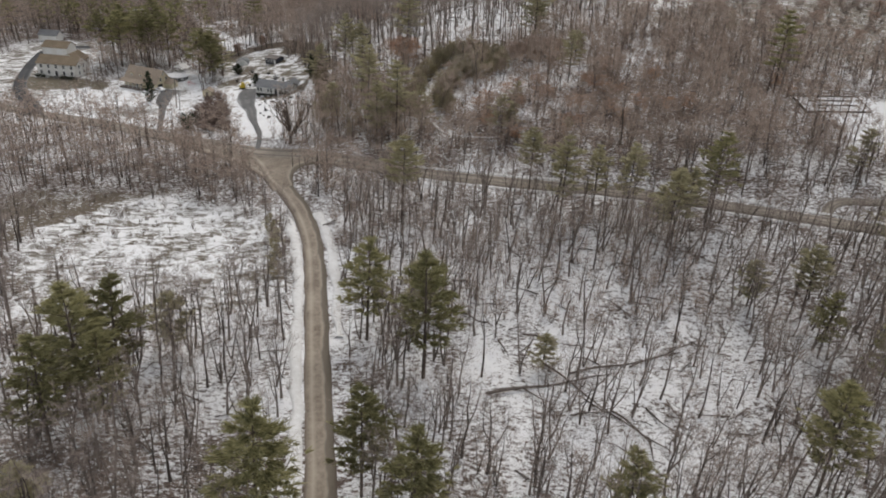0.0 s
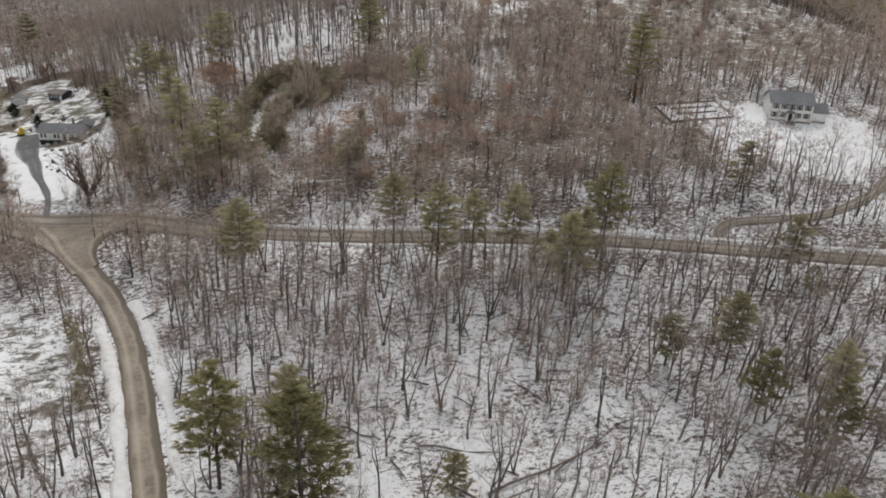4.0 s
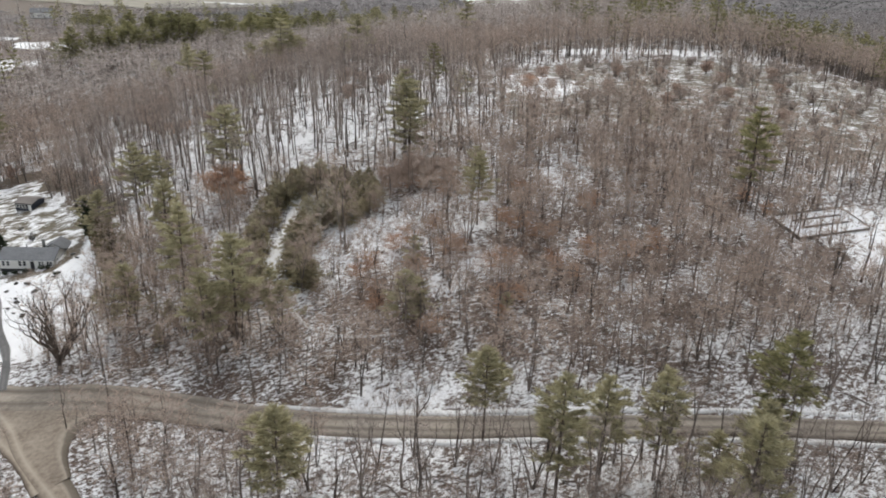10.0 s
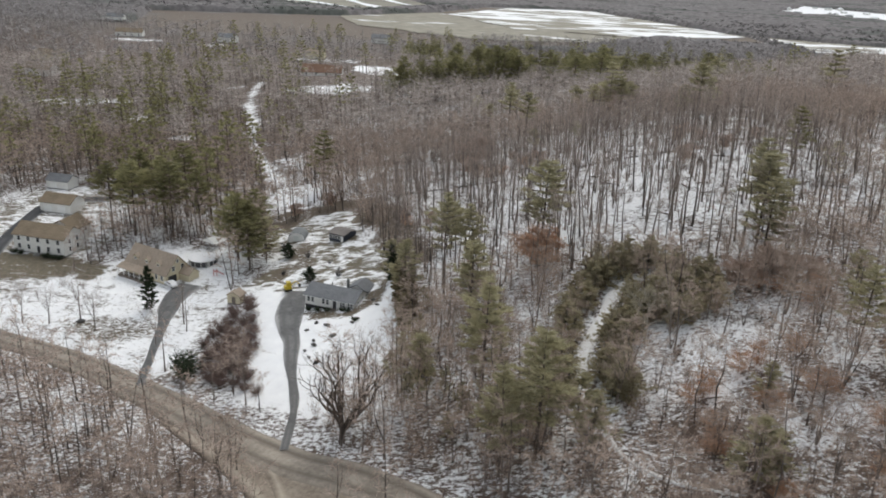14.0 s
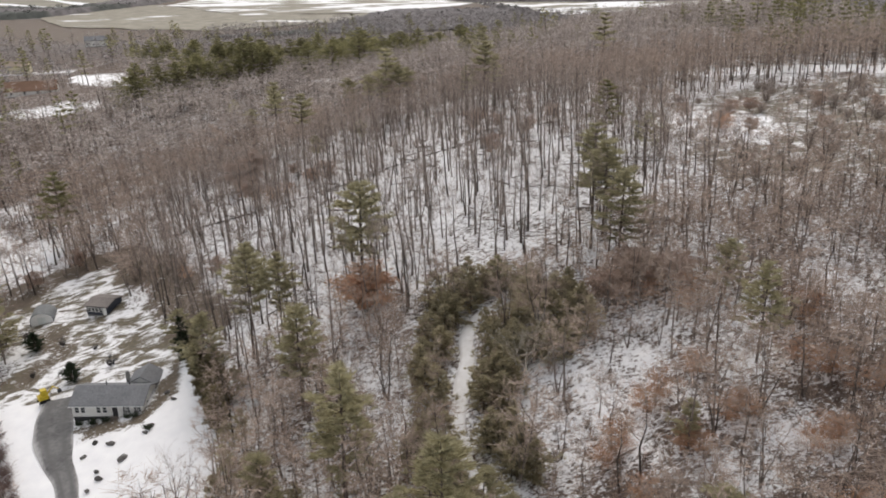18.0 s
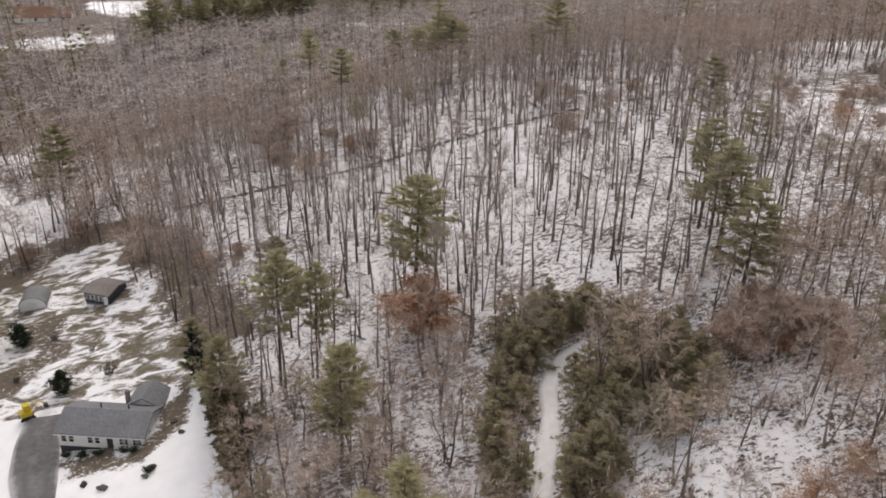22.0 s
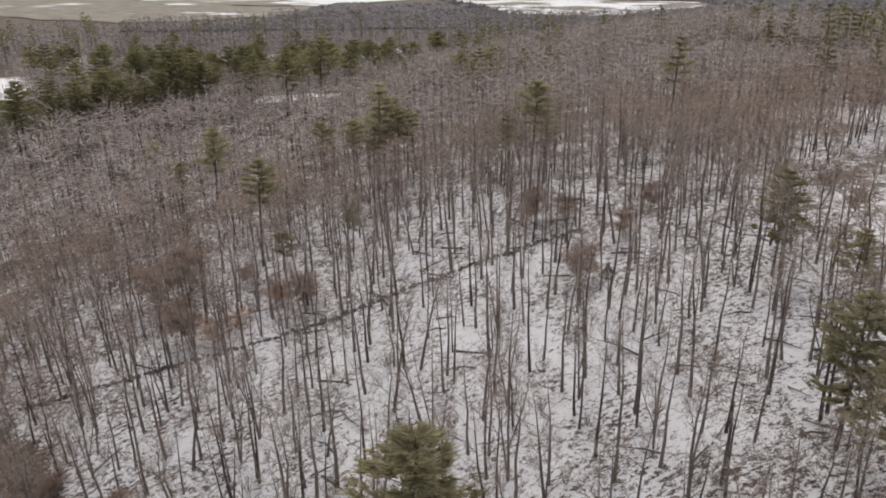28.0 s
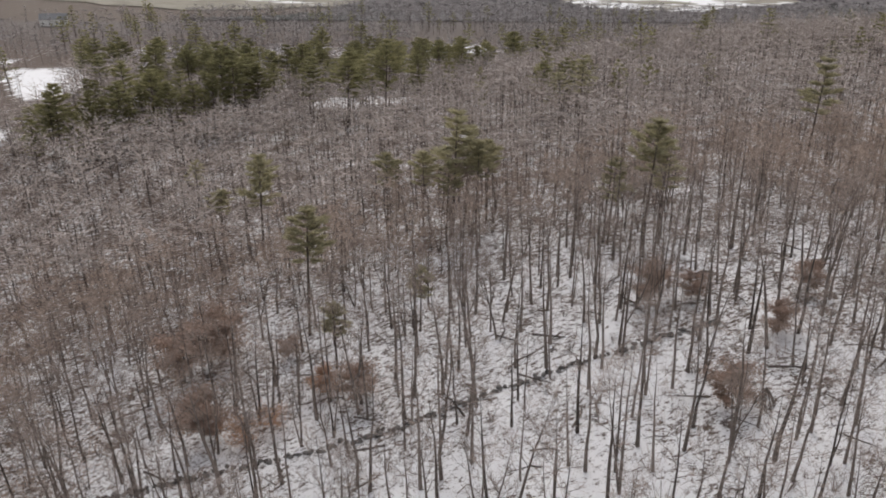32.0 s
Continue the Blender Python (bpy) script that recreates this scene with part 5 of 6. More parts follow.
for x, y, s, meshes, label in ((-8.4, 303.8, 1.7, copper_mound, "dense rounded beech with dry copper leaves below a pine"), (31, 279, 1.25, brown_meshes[0], ""), (36, 281, 1.2, brown_meshes[1], ""), (41, 280, 1.2, brown_meshes[2], ""), (45, 278, 1.1, brown_meshes[0], ""), (38, 285, 1.1, brown_meshes[1], ""), (-35, 405, 1.8, brown_meshes[0], ""), (-29, 408, 1.7, brown_meshes[1], ""), (-31, 387, 1.5, brown_meshes[2], ""), (-9, 383.5, 1.1, brown_meshes[0], ""), (-13, 389, 0.7, copper_mound, ""), (36, 385, 1.2, brown_meshes[1], ""), (33, 358, 1.1, brown_meshes[2], ""), (-18, 402, 0.7, brown_meshes[0], ""), (47, 369, 0.9, brown_meshes[1], ""), (58, 378, 0.9, brown_meshes[2], ""), (42, 383, 0.8, brown_meshes[0], ""), (-40, 345, 0.8, brown_meshes[1], ""), (-50, 356, 0.6, brown_meshes[1], ""), (95, 349, 0.8, brown_meshes[0], ""), (103, 358, 0.9, brown_meshes[1], ""), (90, 360, 0.8, brown_meshes[2], ""), (99, 341, 0.7, brown_meshes[0], ""), (130, 318, 0.9, brown_meshes[0], ""), (142, 332, 0.8, brown_meshes[1], ""), (155, 322, 1.0, brown_meshes[2], ""), (120, 340, 0.7, brown_meshes[1], ""), (168, 345, 0.9, brown_meshes[0], ""), (150, 356, 0.8, brown_meshes[2], ""), (135, 362, 0.9, brown_meshes[0], ""), (182, 330, 0.8, brown_meshes[1], ""), (175, 365, 0.9, brown_meshes[2], ""), (112, 362, 0.8, brown_meshes[0], ""), (195, 352, 0.9, brown_meshes[1], ""), (162, 300, 0.8, brown_meshes[0], ""), (-88, 368, 0.9, brown_meshes[2], ""), (-78, 376, 1.0, brown_meshes[0], "")):
    ob = thing("leafy_sapling", pose(x, y, g(x, y), 0, 0, rng.uniform(0, 360)) @ Matrix.Diagonal((s * (1.5 if meshes is copper_mound else 1.15),) * 2 + (s * (0.9 if meshes is copper_mound else 0.9), 1)), label or ("low spreading tree holding dry brown leaves" if meshes is not copper_mound else "young beech holding dry copper leaves"), "tree", "leaf-holding young trees")
    part("trunk", meshes[0], None, ob)
    part("crown", meshes[1], None, ob)
brush_shapes = [Geo().join(w, 0).join(c, 1) for w, c in [thicket(520 + i, 3.2, 7, 91, 0.06, 0.4) for i in range(4)]]
p = np.concatenate([jittered(75, 250, 270, 400, 5.2, rng, 0.55), jittered(-135, -72, 176, 216, 3.2, rng, 0.5), jittered(-110, -45, 209, 232, 3.2, rng, 0.5), jittered(-120, 200, 195, 260, 6, rng, 0.45), jittered(-36, -27, 150, 205, 2.6, rng, 0.55), jittered(-60, -30, 252, 330, 7, rng, 0.3), jittered(-90, 120, 85, 200, 8, rng, 0.35), jittered(-60, 80, 290, 440, 5.5, rng, 0.5), jittered(-80, -45, 345, 380, 3.5, rng, 0.45)])
d = np.minimum.reduce([from_line(p[:, 0], p[:, 1], line) - width * 0.72 for line, width in ROADS])
p = p[(d > 0) & ~inside(p[:, 0], p[:, 1], YARD_RANCH) & ~inside(p[:, 0], p[:, 1], YARD_COLONIAL) & ~inside(p[:, 0], p[:, 1], YARD_YELLOW)]
ob = new("brush", mesh_of("brush", scatter(brush_shapes, p, 3, rng, 0.35, 1.0), [BARK, TWIG]))
tagged(ob, "grey-brown leafless brush in thin snow", "brush", "", "stuff")

# low brown brush in the snowy gaps of the hill
gap_rng = np.random.default_rng(94)
p = np.concatenate([gap_rng.normal(0, 0.62, (int(rx * ry * 0.55), 2)) * (rx, ry) + (sx, sy) for sx, sy, rx, ry in GLADES])
p = p[from_line(p[:, 0], p[:, 1], PATH) > 3.0]
ob = new("brush", mesh_of("brush", scatter(brush_shapes, p, 3, gap_rng, 0.35, 0.9), [BARK, SAPLING_TWIG]))
tagged(ob, "low reddish-brown brush in snowy gaps between trees", "brush", "", "stuff")

tuft_shapes = [Geo().join(w, 0).join(c, 1) for w, c in [thicket(530 + i, 1.3, 5, 60, 0.05, 0.6) for i in range(4)]]
p = jittered(-96, -31, 136, 208, 2.2, rng, 0.5)
p = p[inside(p[:, 0], p[:, 1], CLEARING)]
ob = new("grass_tufts", mesh_of("grass_tufts", scatter(tuft_shapes, p, 1, rng, 0.4, 1.2), [BARK, STRAW]))
tagged(ob, "dark tufts of dead grass standing in clearing snow", "grass", "", "stuff")

# dead branches lying on the forest floor
stick_shapes = []
for i in range(5):
    r = np.random.default_rng(540 + i)
    ln = 4.0
    gq = Geo().tube([(-ln / 2, 0, 0.1), (0, r.normal(0, 0.2), 0.3), (ln / 2, r.normal(0, 0.3), 0.12)], [0.12, 0.08, 0.02], 4)
    for k in range(5):
        q = np.array([r.uniform(-0.5, ln / 2), 0, 0.2])
        gq.cone(q, np.array([r.uniform(0.2, 1), r.normal(), abs(r.normal()) * 0.4]), r.uniform(0.5, 1.5), 0.045)
    stick_shapes.append(gq)
p = np.concatenate([jittered(-60, 110, 80, 200, 5.0, rng, 0.5), jittered(-40, 70, 295, 410, 5.6, rng, 0.5)])
p = p[~open_ground(p[:, 0], p[:, 1], 0.5)]
ob = new("fallen_branches", mesh_of("fallen_branches", scatter(stick_shapes, p, 1, rng, 0.5, 1.9), [BARK]))
tagged(ob, "dark dead branches strewn over thin snow", "branches", "", "stuff")


# ---- houses ----
def paint(name, colour, rough=0.6):
    dark = tuple(c * 0.8 for c in colour)
    return plain(name, dark, colour, 1.2, rough, 0.01, 4, (0.6, 0.6, 6.0))


def shingles(name, dark, light):
    return plain(name, dark, light, 2.2, 0.85, 0.02, 5, (1, 1, 1))


WHITE_SIDING, YELLOW_SIDING = paint("white_siding", (0.78, 0.77, 0.74)), paint("yellow_siding", (0.66, 0.585, 0.42))
GREY_ROOF, TAN_ROOF, BROWN_ROOF, RED_ROOF = shingles("grey_shingles", (0.125, 0.13, 0.14), (0.25, 0.255, 0.265)), shingles("tan_shingles", (0.25, 0.2, 0.155), (0.42, 0.345, 0.28)), shingles("brown_shingles", (0.15, 0.115, 0.08), (0.28, 0.22, 0.155)), shingles("russet_roof", (0.13, 0.075, 0.05), (0.25, 0.15, 0.105))
TRIM = plain("white_trim", (0.7, 0.7, 0.69), (0.82, 0.82, 0.8), 2.0, 0.5, 0.0)
DARK_PAINT = plain("dark_paint", (0.02, 0.02, 0.022), (0.06, 0.06, 0.065), 2.0, 0.5, 0.0)
CONCRETE = plain("concrete", (0.12, 0.12, 0.115), (0.3, 0.295, 0.28), 1.4, 0.9, 0.02)
CANVAS = plain("pale_canvas", (0.6, 0.63, 0.61), (0.75, 0.78, 0.76), 1.0, 0.6, 0.02)
YELLOW_METAL = plain("yellow_machine_paint", (0.45, 0.33, 0.03), (0.7, 0.52, 0.06), 2.0, 0.45, 0.0)
CAR_PAINT = plain("white_car_paint", (0.7, 0.7, 0.72), (0.82, 0.82, 0.83), 3.0, 0.3, 0.0)
PINK = plain("faded_red_plastic", (0.5, 0.15, 0.14), (0.65, 0.3, 0.27), 2.0, 0.5, 0.0)
RUBBER = plain("black_rubber", (0.012, 0.012, 0.012), (0.035, 0.035, 0.035), 5.0, 0.8, 0.0)
GLASS, _, _, gb = material("window_glass", 0.06)
gb.inputs["Base Color"].default_value = (0.03, 0.035, 0.04, 1)
gb.inputs["Specular IOR Level"].default_value = 0.6


def gable(house, x0, y0, x1, y1, base, wall_h, rise, siding, roof, along="x", over=0.4, foot=2.0, base_mat=None):
    """Walls with gables, a foundation and two roof slopes, in the house's own axes."""
    part("foundation", Geo().box(x0 + 0.06, y0 + 0.06, base - foot, x1 - 0.06, y1 - 0.06, base), base_mat or CONCRETE, house, "" if base_mat else "grey concrete foundation")
    w = Geo().box(x0, y0, base, x1, y1, base + wall_h)
    top = base + wall_h
    if along == "x":
        ym = (y0 + y1) / 2
        for x in (x0, x1 - 0.15):
            w.prism([(x, y0, top), (x, y1, top), (x, ym, top + rise)], None, (0.15, 0, 0))
    else:
        xm = (x0 + x1) / 2
        for y in (y0, y1 - 0.15):
            w.prism([(x0, y, top), (x1, y, top), (xm, y, top + rise)], None, (0, 0.15, 0))
    part("wall", w, siding, house)
    t = 0.22
    for s in (-1, 1):
        r = Geo()
        if along == "x":
            half = (y1 - y0) / 2
            drop = rise * over / half
            edge = y0 - over if s < 0 else y1 + over
            r.prism([(x0 - over, edge, top - drop), (x0 - over, ym, top + rise), (x0 - over, ym, top + rise + t), (x0 - over, edge, top - drop + t)], None, (x1 - x0 + 2 * over, 0, 0))
        else:
            half = (x1 - x0) / 2
            drop = rise * over / half
            edge = x0 - over if s < 0 else x1 + over
            r.prism([(edge, y0 - over, top - drop), (xm, y0 - over, top + rise), (xm, y0 - over, top + rise + t), (edge, y0 - over, top - drop + t)], None, (0, y1 - y0 + 2 * over, 0))
        part("roof", r, roof, house)


def window(house, x, y, z, w, h, face="front", shutters=None):
    """A window on a wall: frame, pane, sill and perhaps shutters. face: front looks along -y, right along +x."""
    def put(a0, a1, z0, z1, d0, d1):
        if face == "front":
            return Geo().box(x + a0, y - d1, z0, x + a1, y - d0, z1)
        return Geo().box(x + d0, y + a0, z0, x + d1, y + a1, z1)
    frame_geo = put(-w / 2 - 0.08, -w / 2, z - 0.08, z + h + 0.08, 0.0, 0.09)
    for a0, a1, z0, z1 in ((w / 2, w / 2 + 0.08, z - 0.08, z + h + 0.08), (-w / 2, w / 2, z + h, z + h + 0.08), (-w / 2, w / 2, z - 0.08, z), (-w / 2, w / 2, z + h / 2 - 0.03, z + h / 2 + 0.03)):
        frame_geo.join(put(a0, a1, z0, z1, 0.0, 0.09))
    win = part("window", frame_geo, TRIM, house)
    part("pane", put(-w / 2, w / 2, z, z + h, 0.004, 0.03), GLASS, win)
    if shutters:
        for a in (-w / 2 - 0.45, w / 2 + 0.1):
            part("shutter", put(a, a + 0.34, z - 0.05, z + h + 0.05, 0.004, 0.06), shutters, win)


def door(house, x, y, z, w=1.0, h=2.05, mat=None):
    d = part("door", Geo().box(x - w / 2, y - 0.07, z, x + w / 2, y - 0.004, z + h), mat or TRIM, house)
    part("door_frame", Geo().box(x - w / 2 - 0.12, y - 0.1, z, x - w / 2, y - 0.004, z + h + 0.12).box(x + w / 2, y - 0.1, z, x + w / 2 + 0.12, y - 0.004, z + h + 0.12).box(x - w / 2, y - 0.1, z + h, x + w / 2, y - 0.004, z + h + 0.12), TRIM, d)
    part("door_handle", Geo().box(x + w * 0.35, y - 0.13, z + 0.95, x + w * 0.42, y - 0.07, z + 1.08), DARK_PAINT, d)


def steps(house, x, y, z, n, w, mat):
    s = Geo()
    for i in range(n):
        s.box(x - w / 2, y - 0.9 - 0.3 * (i + 1), z - 0.18 * (i + 1) - 0.15, x + w / 2, y - 0.9 - 0.3 * i, z - 0.18 * (i + 1))
    part("step", s, mat, house, "short flight of front steps")
    part("landing", Geo().box(x - w / 2 - 0.2, y - 0.9, z - 0.2, x + w / 2 + 0.2, y - 0.004, z).box(x - w / 2, y - 0.8, z - 1.6, x - w / 2 + 0.12, y - 0.68, z - 0.2).box(x + w / 2 - 0.12, y - 0.8, z - 1.6, x + w / 2, y - 0.68, z - 0.2), mat, house)
    for sx in (-1, 1):
        xx = x + sx * (w / 2 + 0.12)
        part("railing", Geo().box(xx - 0.04, y - 0.9, z, xx + 0.04, y - 0.82, z + 0.95).box(xx - 0.04, y - 0.1, z, xx + 0.04, y - 0.02, z + 0.95).box(xx - 0.04, y - 0.9, z + 0.88, xx + 0.04, y - 0.02, z + 0.96), TRIM, house)


# white ranch house
A0, A1 = np.array([-65.7, 300.6]), np.array([-52.6, 297.6])
turn = math.degrees(math.atan2(A1[1] - A0[1], A1[0] - A0[0]))
length = float(np.hypot(*(A1 - A0)))
ranch = thing("ranch_house", pose(A0[0], A0[1], 0, 0, 0, turn), "long white ranch house with a grey shingle roof", "house")
B = 3.1
gable(ranch, 0, 0, length, 7.6, B, 2.55, 1.75, WHITE_SIDING, GREY_ROOF, "x", 0.4, 2.2, DARK_PAINT)
gable(ranch, length - 5.6, 7.6, length - 0.1, 12.4, B, 2.5, 1.6, WHITE_SIDING, GREY_ROOF, "y", 0.35)
for fx in (0.07, 0.155, 0.375, 0.46, 0.745, 0.785, 0.9, 0.94):
    window(ranch, fx * length, 0, B + 0.85, 0.75, 1.25)
for fy in (0.3, 0.68):
    window(ranch, length, fy * 7.6, B + 0.95, 0.8, 1.1, "right")
for fy in (9.0, 11.0):
    window(ranch, length - 0.1, fy, B + 0.95, 0.9, 1.1, "right")
door(ranch, 0.605 * length, 0, B + 0.1, 1.0, 2.1, DARK_PAINT)
steps(ranch, 0.605 * length, 0, B + 0.05, 6, 1.7, WOOD)
for vx in (5.2, 9.6):
    part("vent_pipe", Geo().tube([(vx, 4.6, B + 3.9), (vx, 4.6, B + 5.0)], [0.12, 0.12], 8), DARK_PAINT, ranch, "black roof vent pipe")
part("chimney", Geo().box(length - 5.9, 8.0, B + 2.6, length - 5.3, 8.6, B + 4.9), CONCRETE, ranch)
part("gutter", Geo().box(-0.4, -0.52, B + 2.3, length + 0.4, -0.4, B + 2.42), TRIM, ranch)
part("deck", Geo().box(length + 0.05, 6.0, B - 0.2, length + 2.6, 10.5, B - 0.02).box(length + 2.4, 6.1, B - 2.2, length + 2.55, 6.25, B - 0.2).box(length + 2.4, 10.2, B - 2.2, length + 2.55, 10.35, B - 0.2), WOOD, ranch, "small weathered side deck")

# yellow house, its garage in the gable end
yellow = thing("yellow_house", pose(-125.0, 320.6, 0, 0, 0, -24), "yellow house with a steep tan roof, dormers and garage", "house")
B = -2.4
gable(yellow, 0, 1.8, 16.6, 10.2, B, 2.9, 4.5, YELLOW_SIDING, TAN_ROOF)
gable(yellow, 16.6, 6.4, 20.4, 10.0, B, 2.3, 1.5, YELLOW_SIDING, TAN_ROOF, "x", 0.25)
part("porch_roof", Geo().prism([(-0.6, -0.9, B + 2.2), (-0.6, 1.796, B + 2.95), (-0.6, 1.796, B + 3.15), (-0.6, -0.9, B + 2.4)], None, (11.6, 0, 0)), TAN_ROOF, yellow)
part("porch", Geo().box(-0.4, -0.7, B - 0.9, 10.8, 1.796, B + 0.05), WOOD, yellow, "front porch deck")
for i in range(6):
    part("porch_post", Geo().box(-0.2 + i * 2.12, -0.62, B + 0.05, -0.06 + i * 2.12, -0.48, B + 2.32), TRIM, yellow)
for i in range(5):
    part("porch_rail", Geo().box(-0.05 + i * 2.12, -0.58, B + 0.85, 1.91 + i * 2.12, -0.52, B + 0.95), TRIM, yellow)
for i in range(3):
    x = 3.2 + i * 4.6
    d = part("dormer", Geo().box(x - 0.8, 2.9, B + 3.3, x + 0.8, 5.2, B + 5.0).prism([(x - 0.8, 2.9, B + 5.0), (x + 0.8, 2.9, B + 5.0), (x, 2.9, B + 5.7)], None, (0, 0.15, 0)), YELLOW_SIDING, yellow)
    for s in (-1, 1):
        part("dormer_roof", Geo().prism([(x + s * 1.05, 2.7, B + 4.85), (x, 2.7, B + 5.75), (x, 2.7, B + 5.9), (x + s * 1.05, 2.7, B + 5.0)], None, (0, 3.2, 0)), TAN_ROOF, d)
    window(yellow, x, 2.9, B + 3.7, 0.8, 1.1)
for x in (1.6, 4.2, 8.6, 12.6, 14.8):
    window(yellow, x, 1.8, B + 0.8, 0.9, 1.4)
door(yellow, 6.4, 1.8, B + 0.05, 1.0, 2.05, DARK_PAINT)
# The dark colour stands in for shade inside the garage opening.
part("garage_door", Geo().box(16.604, 2.5, B + 0.05, 16.68, 5.3, B + 2.2), DARK_PAINT, yellow, "garage door panel coloured dark like the shade inside an open garage")
for y in (4.4, 7.6):
    window(yellow, 16.6, y, B + 3.3, 0.9, 1.3, "right")
window(yellow, 16.6, 6.0, B + 5.4, 0.7, 0.9, "right")
part("chimney", Geo().box(7.0, 6.6, B + 5.5, 7.8, 7.4, B + 8.4), CONCRETE, yellow)

# large white house and its barn
white = thing("white_house", pose(-163.6, 331.0, 0, 0, 0, -6), "large white two-storey house with a brown roof", "house")
B = -2.6
gable(white, 0, 0, 17.0, 9.0, B, 5.2, 2.6, WHITE_SIDING, BROWN_ROOF)
gable(white, 5.0, 9.0, 13.9, 17.0, B, 5.0, 2.5, WHITE_SIDING, BROWN_ROOF, "y")
for x in (1.8, 5.0, 11.6, 15.0):
    window(white, x, 0, B + 0.9, 1.0, 1.4)
    window(white, x, 0, B + 3.4, 1.0, 1.3)
window(white, 8.3, 0, B + 3.4, 1.0, 1.3)
door(white, 8.3, 0, B + 0.1, 1.1, 2.1, DARK_PAINT)
steps(white, 8.3, 0, B + 0.1, 3, 2.0, CONCRETE)
for y in (2.5, 6.0):
    window(white, 17.0, y, B + 0.9, 1.0, 1.4, "right")
    window(white, 17.0, y, B + 3.4, 1.0, 1.3, "right")
for y in (11.5, 14.5):
    window(white, 13.9, y, B + 3.2, 1.0, 1.3, "right")
part("garage_door", Geo().box(13.904, 10.6, B + 0.05, 13.98, 13.2, B + 2.2), TRIM, white)
barn = thing("garage_barn", pose(-176.5, 365.0, 0, 0, 0, -6), "white outbuilding with a tan roof behind the white house", "outbuilding")
gable(barn, 0, 0, 11.5, 8.0, -1.8, 3.4, 2.2, WHITE_SIDING, BROWN_ROOF)
for x in (2.8, 8.0):
    part("garage_door", Geo().box(x - 1.4, -0.08, -1.75, x + 1.4, -0.004, 0.6), TRIM, barn)

white_barn = thing("white_outbuilding", pose(-189, 389, g(-189, 389), 0, 0, -6), "small white outbuilding with a grey roof", "outbuilding")
gable(white_barn, 0, 0, 9.0, 6.0, 0.4, 3.0, 1.8, WHITE_SIDING, GREY_ROOF)
part("garage_door", Geo().box(1.5, -0.08, 0.45, 4.2, -0.004, 2.7), TRIM, white_barn)

# white colonial house
colonial = thing("colonial_house", pose(146.5, 231.0, 0, 0, 0, -22), "white two-storey colonial house with a grey roof", "house")
B = 25.4
gable(colonial, 0, 0, 12.0, 8.2, B, 5.0, 2.5, WHITE_SIDING, GREY_ROOF)
gable(colonial, 12.0, 1.5, 16.5, 7.5, B, 2.7, 1.8, WHITE_SIDING, GREY_ROOF)
for x in (1.5, 3.9, 8.1, 10.5):
    window(colonial, x, 0, B + 0.9, 0.95, 1.45, "front", DARK_PAINT)
    window(colonial, x, 0, B + 3.3, 0.95, 1.35, "front", DARK_PAINT)
window(colonial, 6.0, 0, B + 3.3, 0.95, 1.35, "front", DARK_PAINT)
door(colonial, 6.0, 0, B + 0.1, 1.1, 2.1, DARK_PAINT)
part("portico_roof", Geo().prism([(4.6, -1.6, B + 2.5), (7.4, -1.6, B + 2.5), (6.0, -1.6, B + 3.2)], None, (0, 1.596, 0)), GREY_ROOF, colonial)
for x in (4.75, 7.1):
    part("portico_post", Geo().box(x, -1.55, B, x + 0.16, -1.39, B + 2.5), TRIM, colonial)
steps(colonial, 6.0, -0.7, B + 0.05, 3, 2.4, CONCRETE)
part("garage_door", Geo().box(12.9, 1.42, B + 0.05, 15.6, 1.496, B + 2.2), TRIM, colonial)
part("chimney", Geo().box(5.6, 4.4, B + 6.6, 6.4, 5.2, B + 8.6), CONCRETE, colonial)

# walled garden terrace beside the colonial
terrace = thing("garden_terrace", pose(115.6, 231.6, g(116, 232) + 0.5, math.degrees(math.atan2(g(125, 242) - g(125, 232), 10.0)), -math.degrees(math.atan2(g(137, 236) - g(116, 236), 21.0)), 4), "snow-filled garden terrace with low dark timber walls", "garden")
part("bed", Geo().box(0.3, 0.3, -2.4, 20.7, 9.7, 0.25), SNOW, terrace, "bed of smooth snow")
for x0, y0, x1, y1, h in ((0, 0.2, 21, 0.296, 0.2), (0, 9.704, 21, 9.9, 0.7), (0.15, 0.3, 0.296, 9.7, 0.2), (20.704, 0.3, 20.85, 9.7, 0.5)):
    part("retaining_wall", Geo().box(x0, y0, -2.4, x1, y1, h), WOOD, terrace, "dark weathered timber wall")
for x0, y0, x1, y1 in ((3.5, 3.4, 17.5, 3.7), (3.5, 6.6, 17.5, 6.9)):
    part("bed_edge", Geo().box(x0, y0, 0.1, x1, y1, 0.6), WOOD, terrace)
for i in range(8):
    part("post", Geo().box(0.1 + i * 2.95, 9.75, -0.2, 0.25 + i * 2.95, 9.9, 1.3), WOOD, terrace)

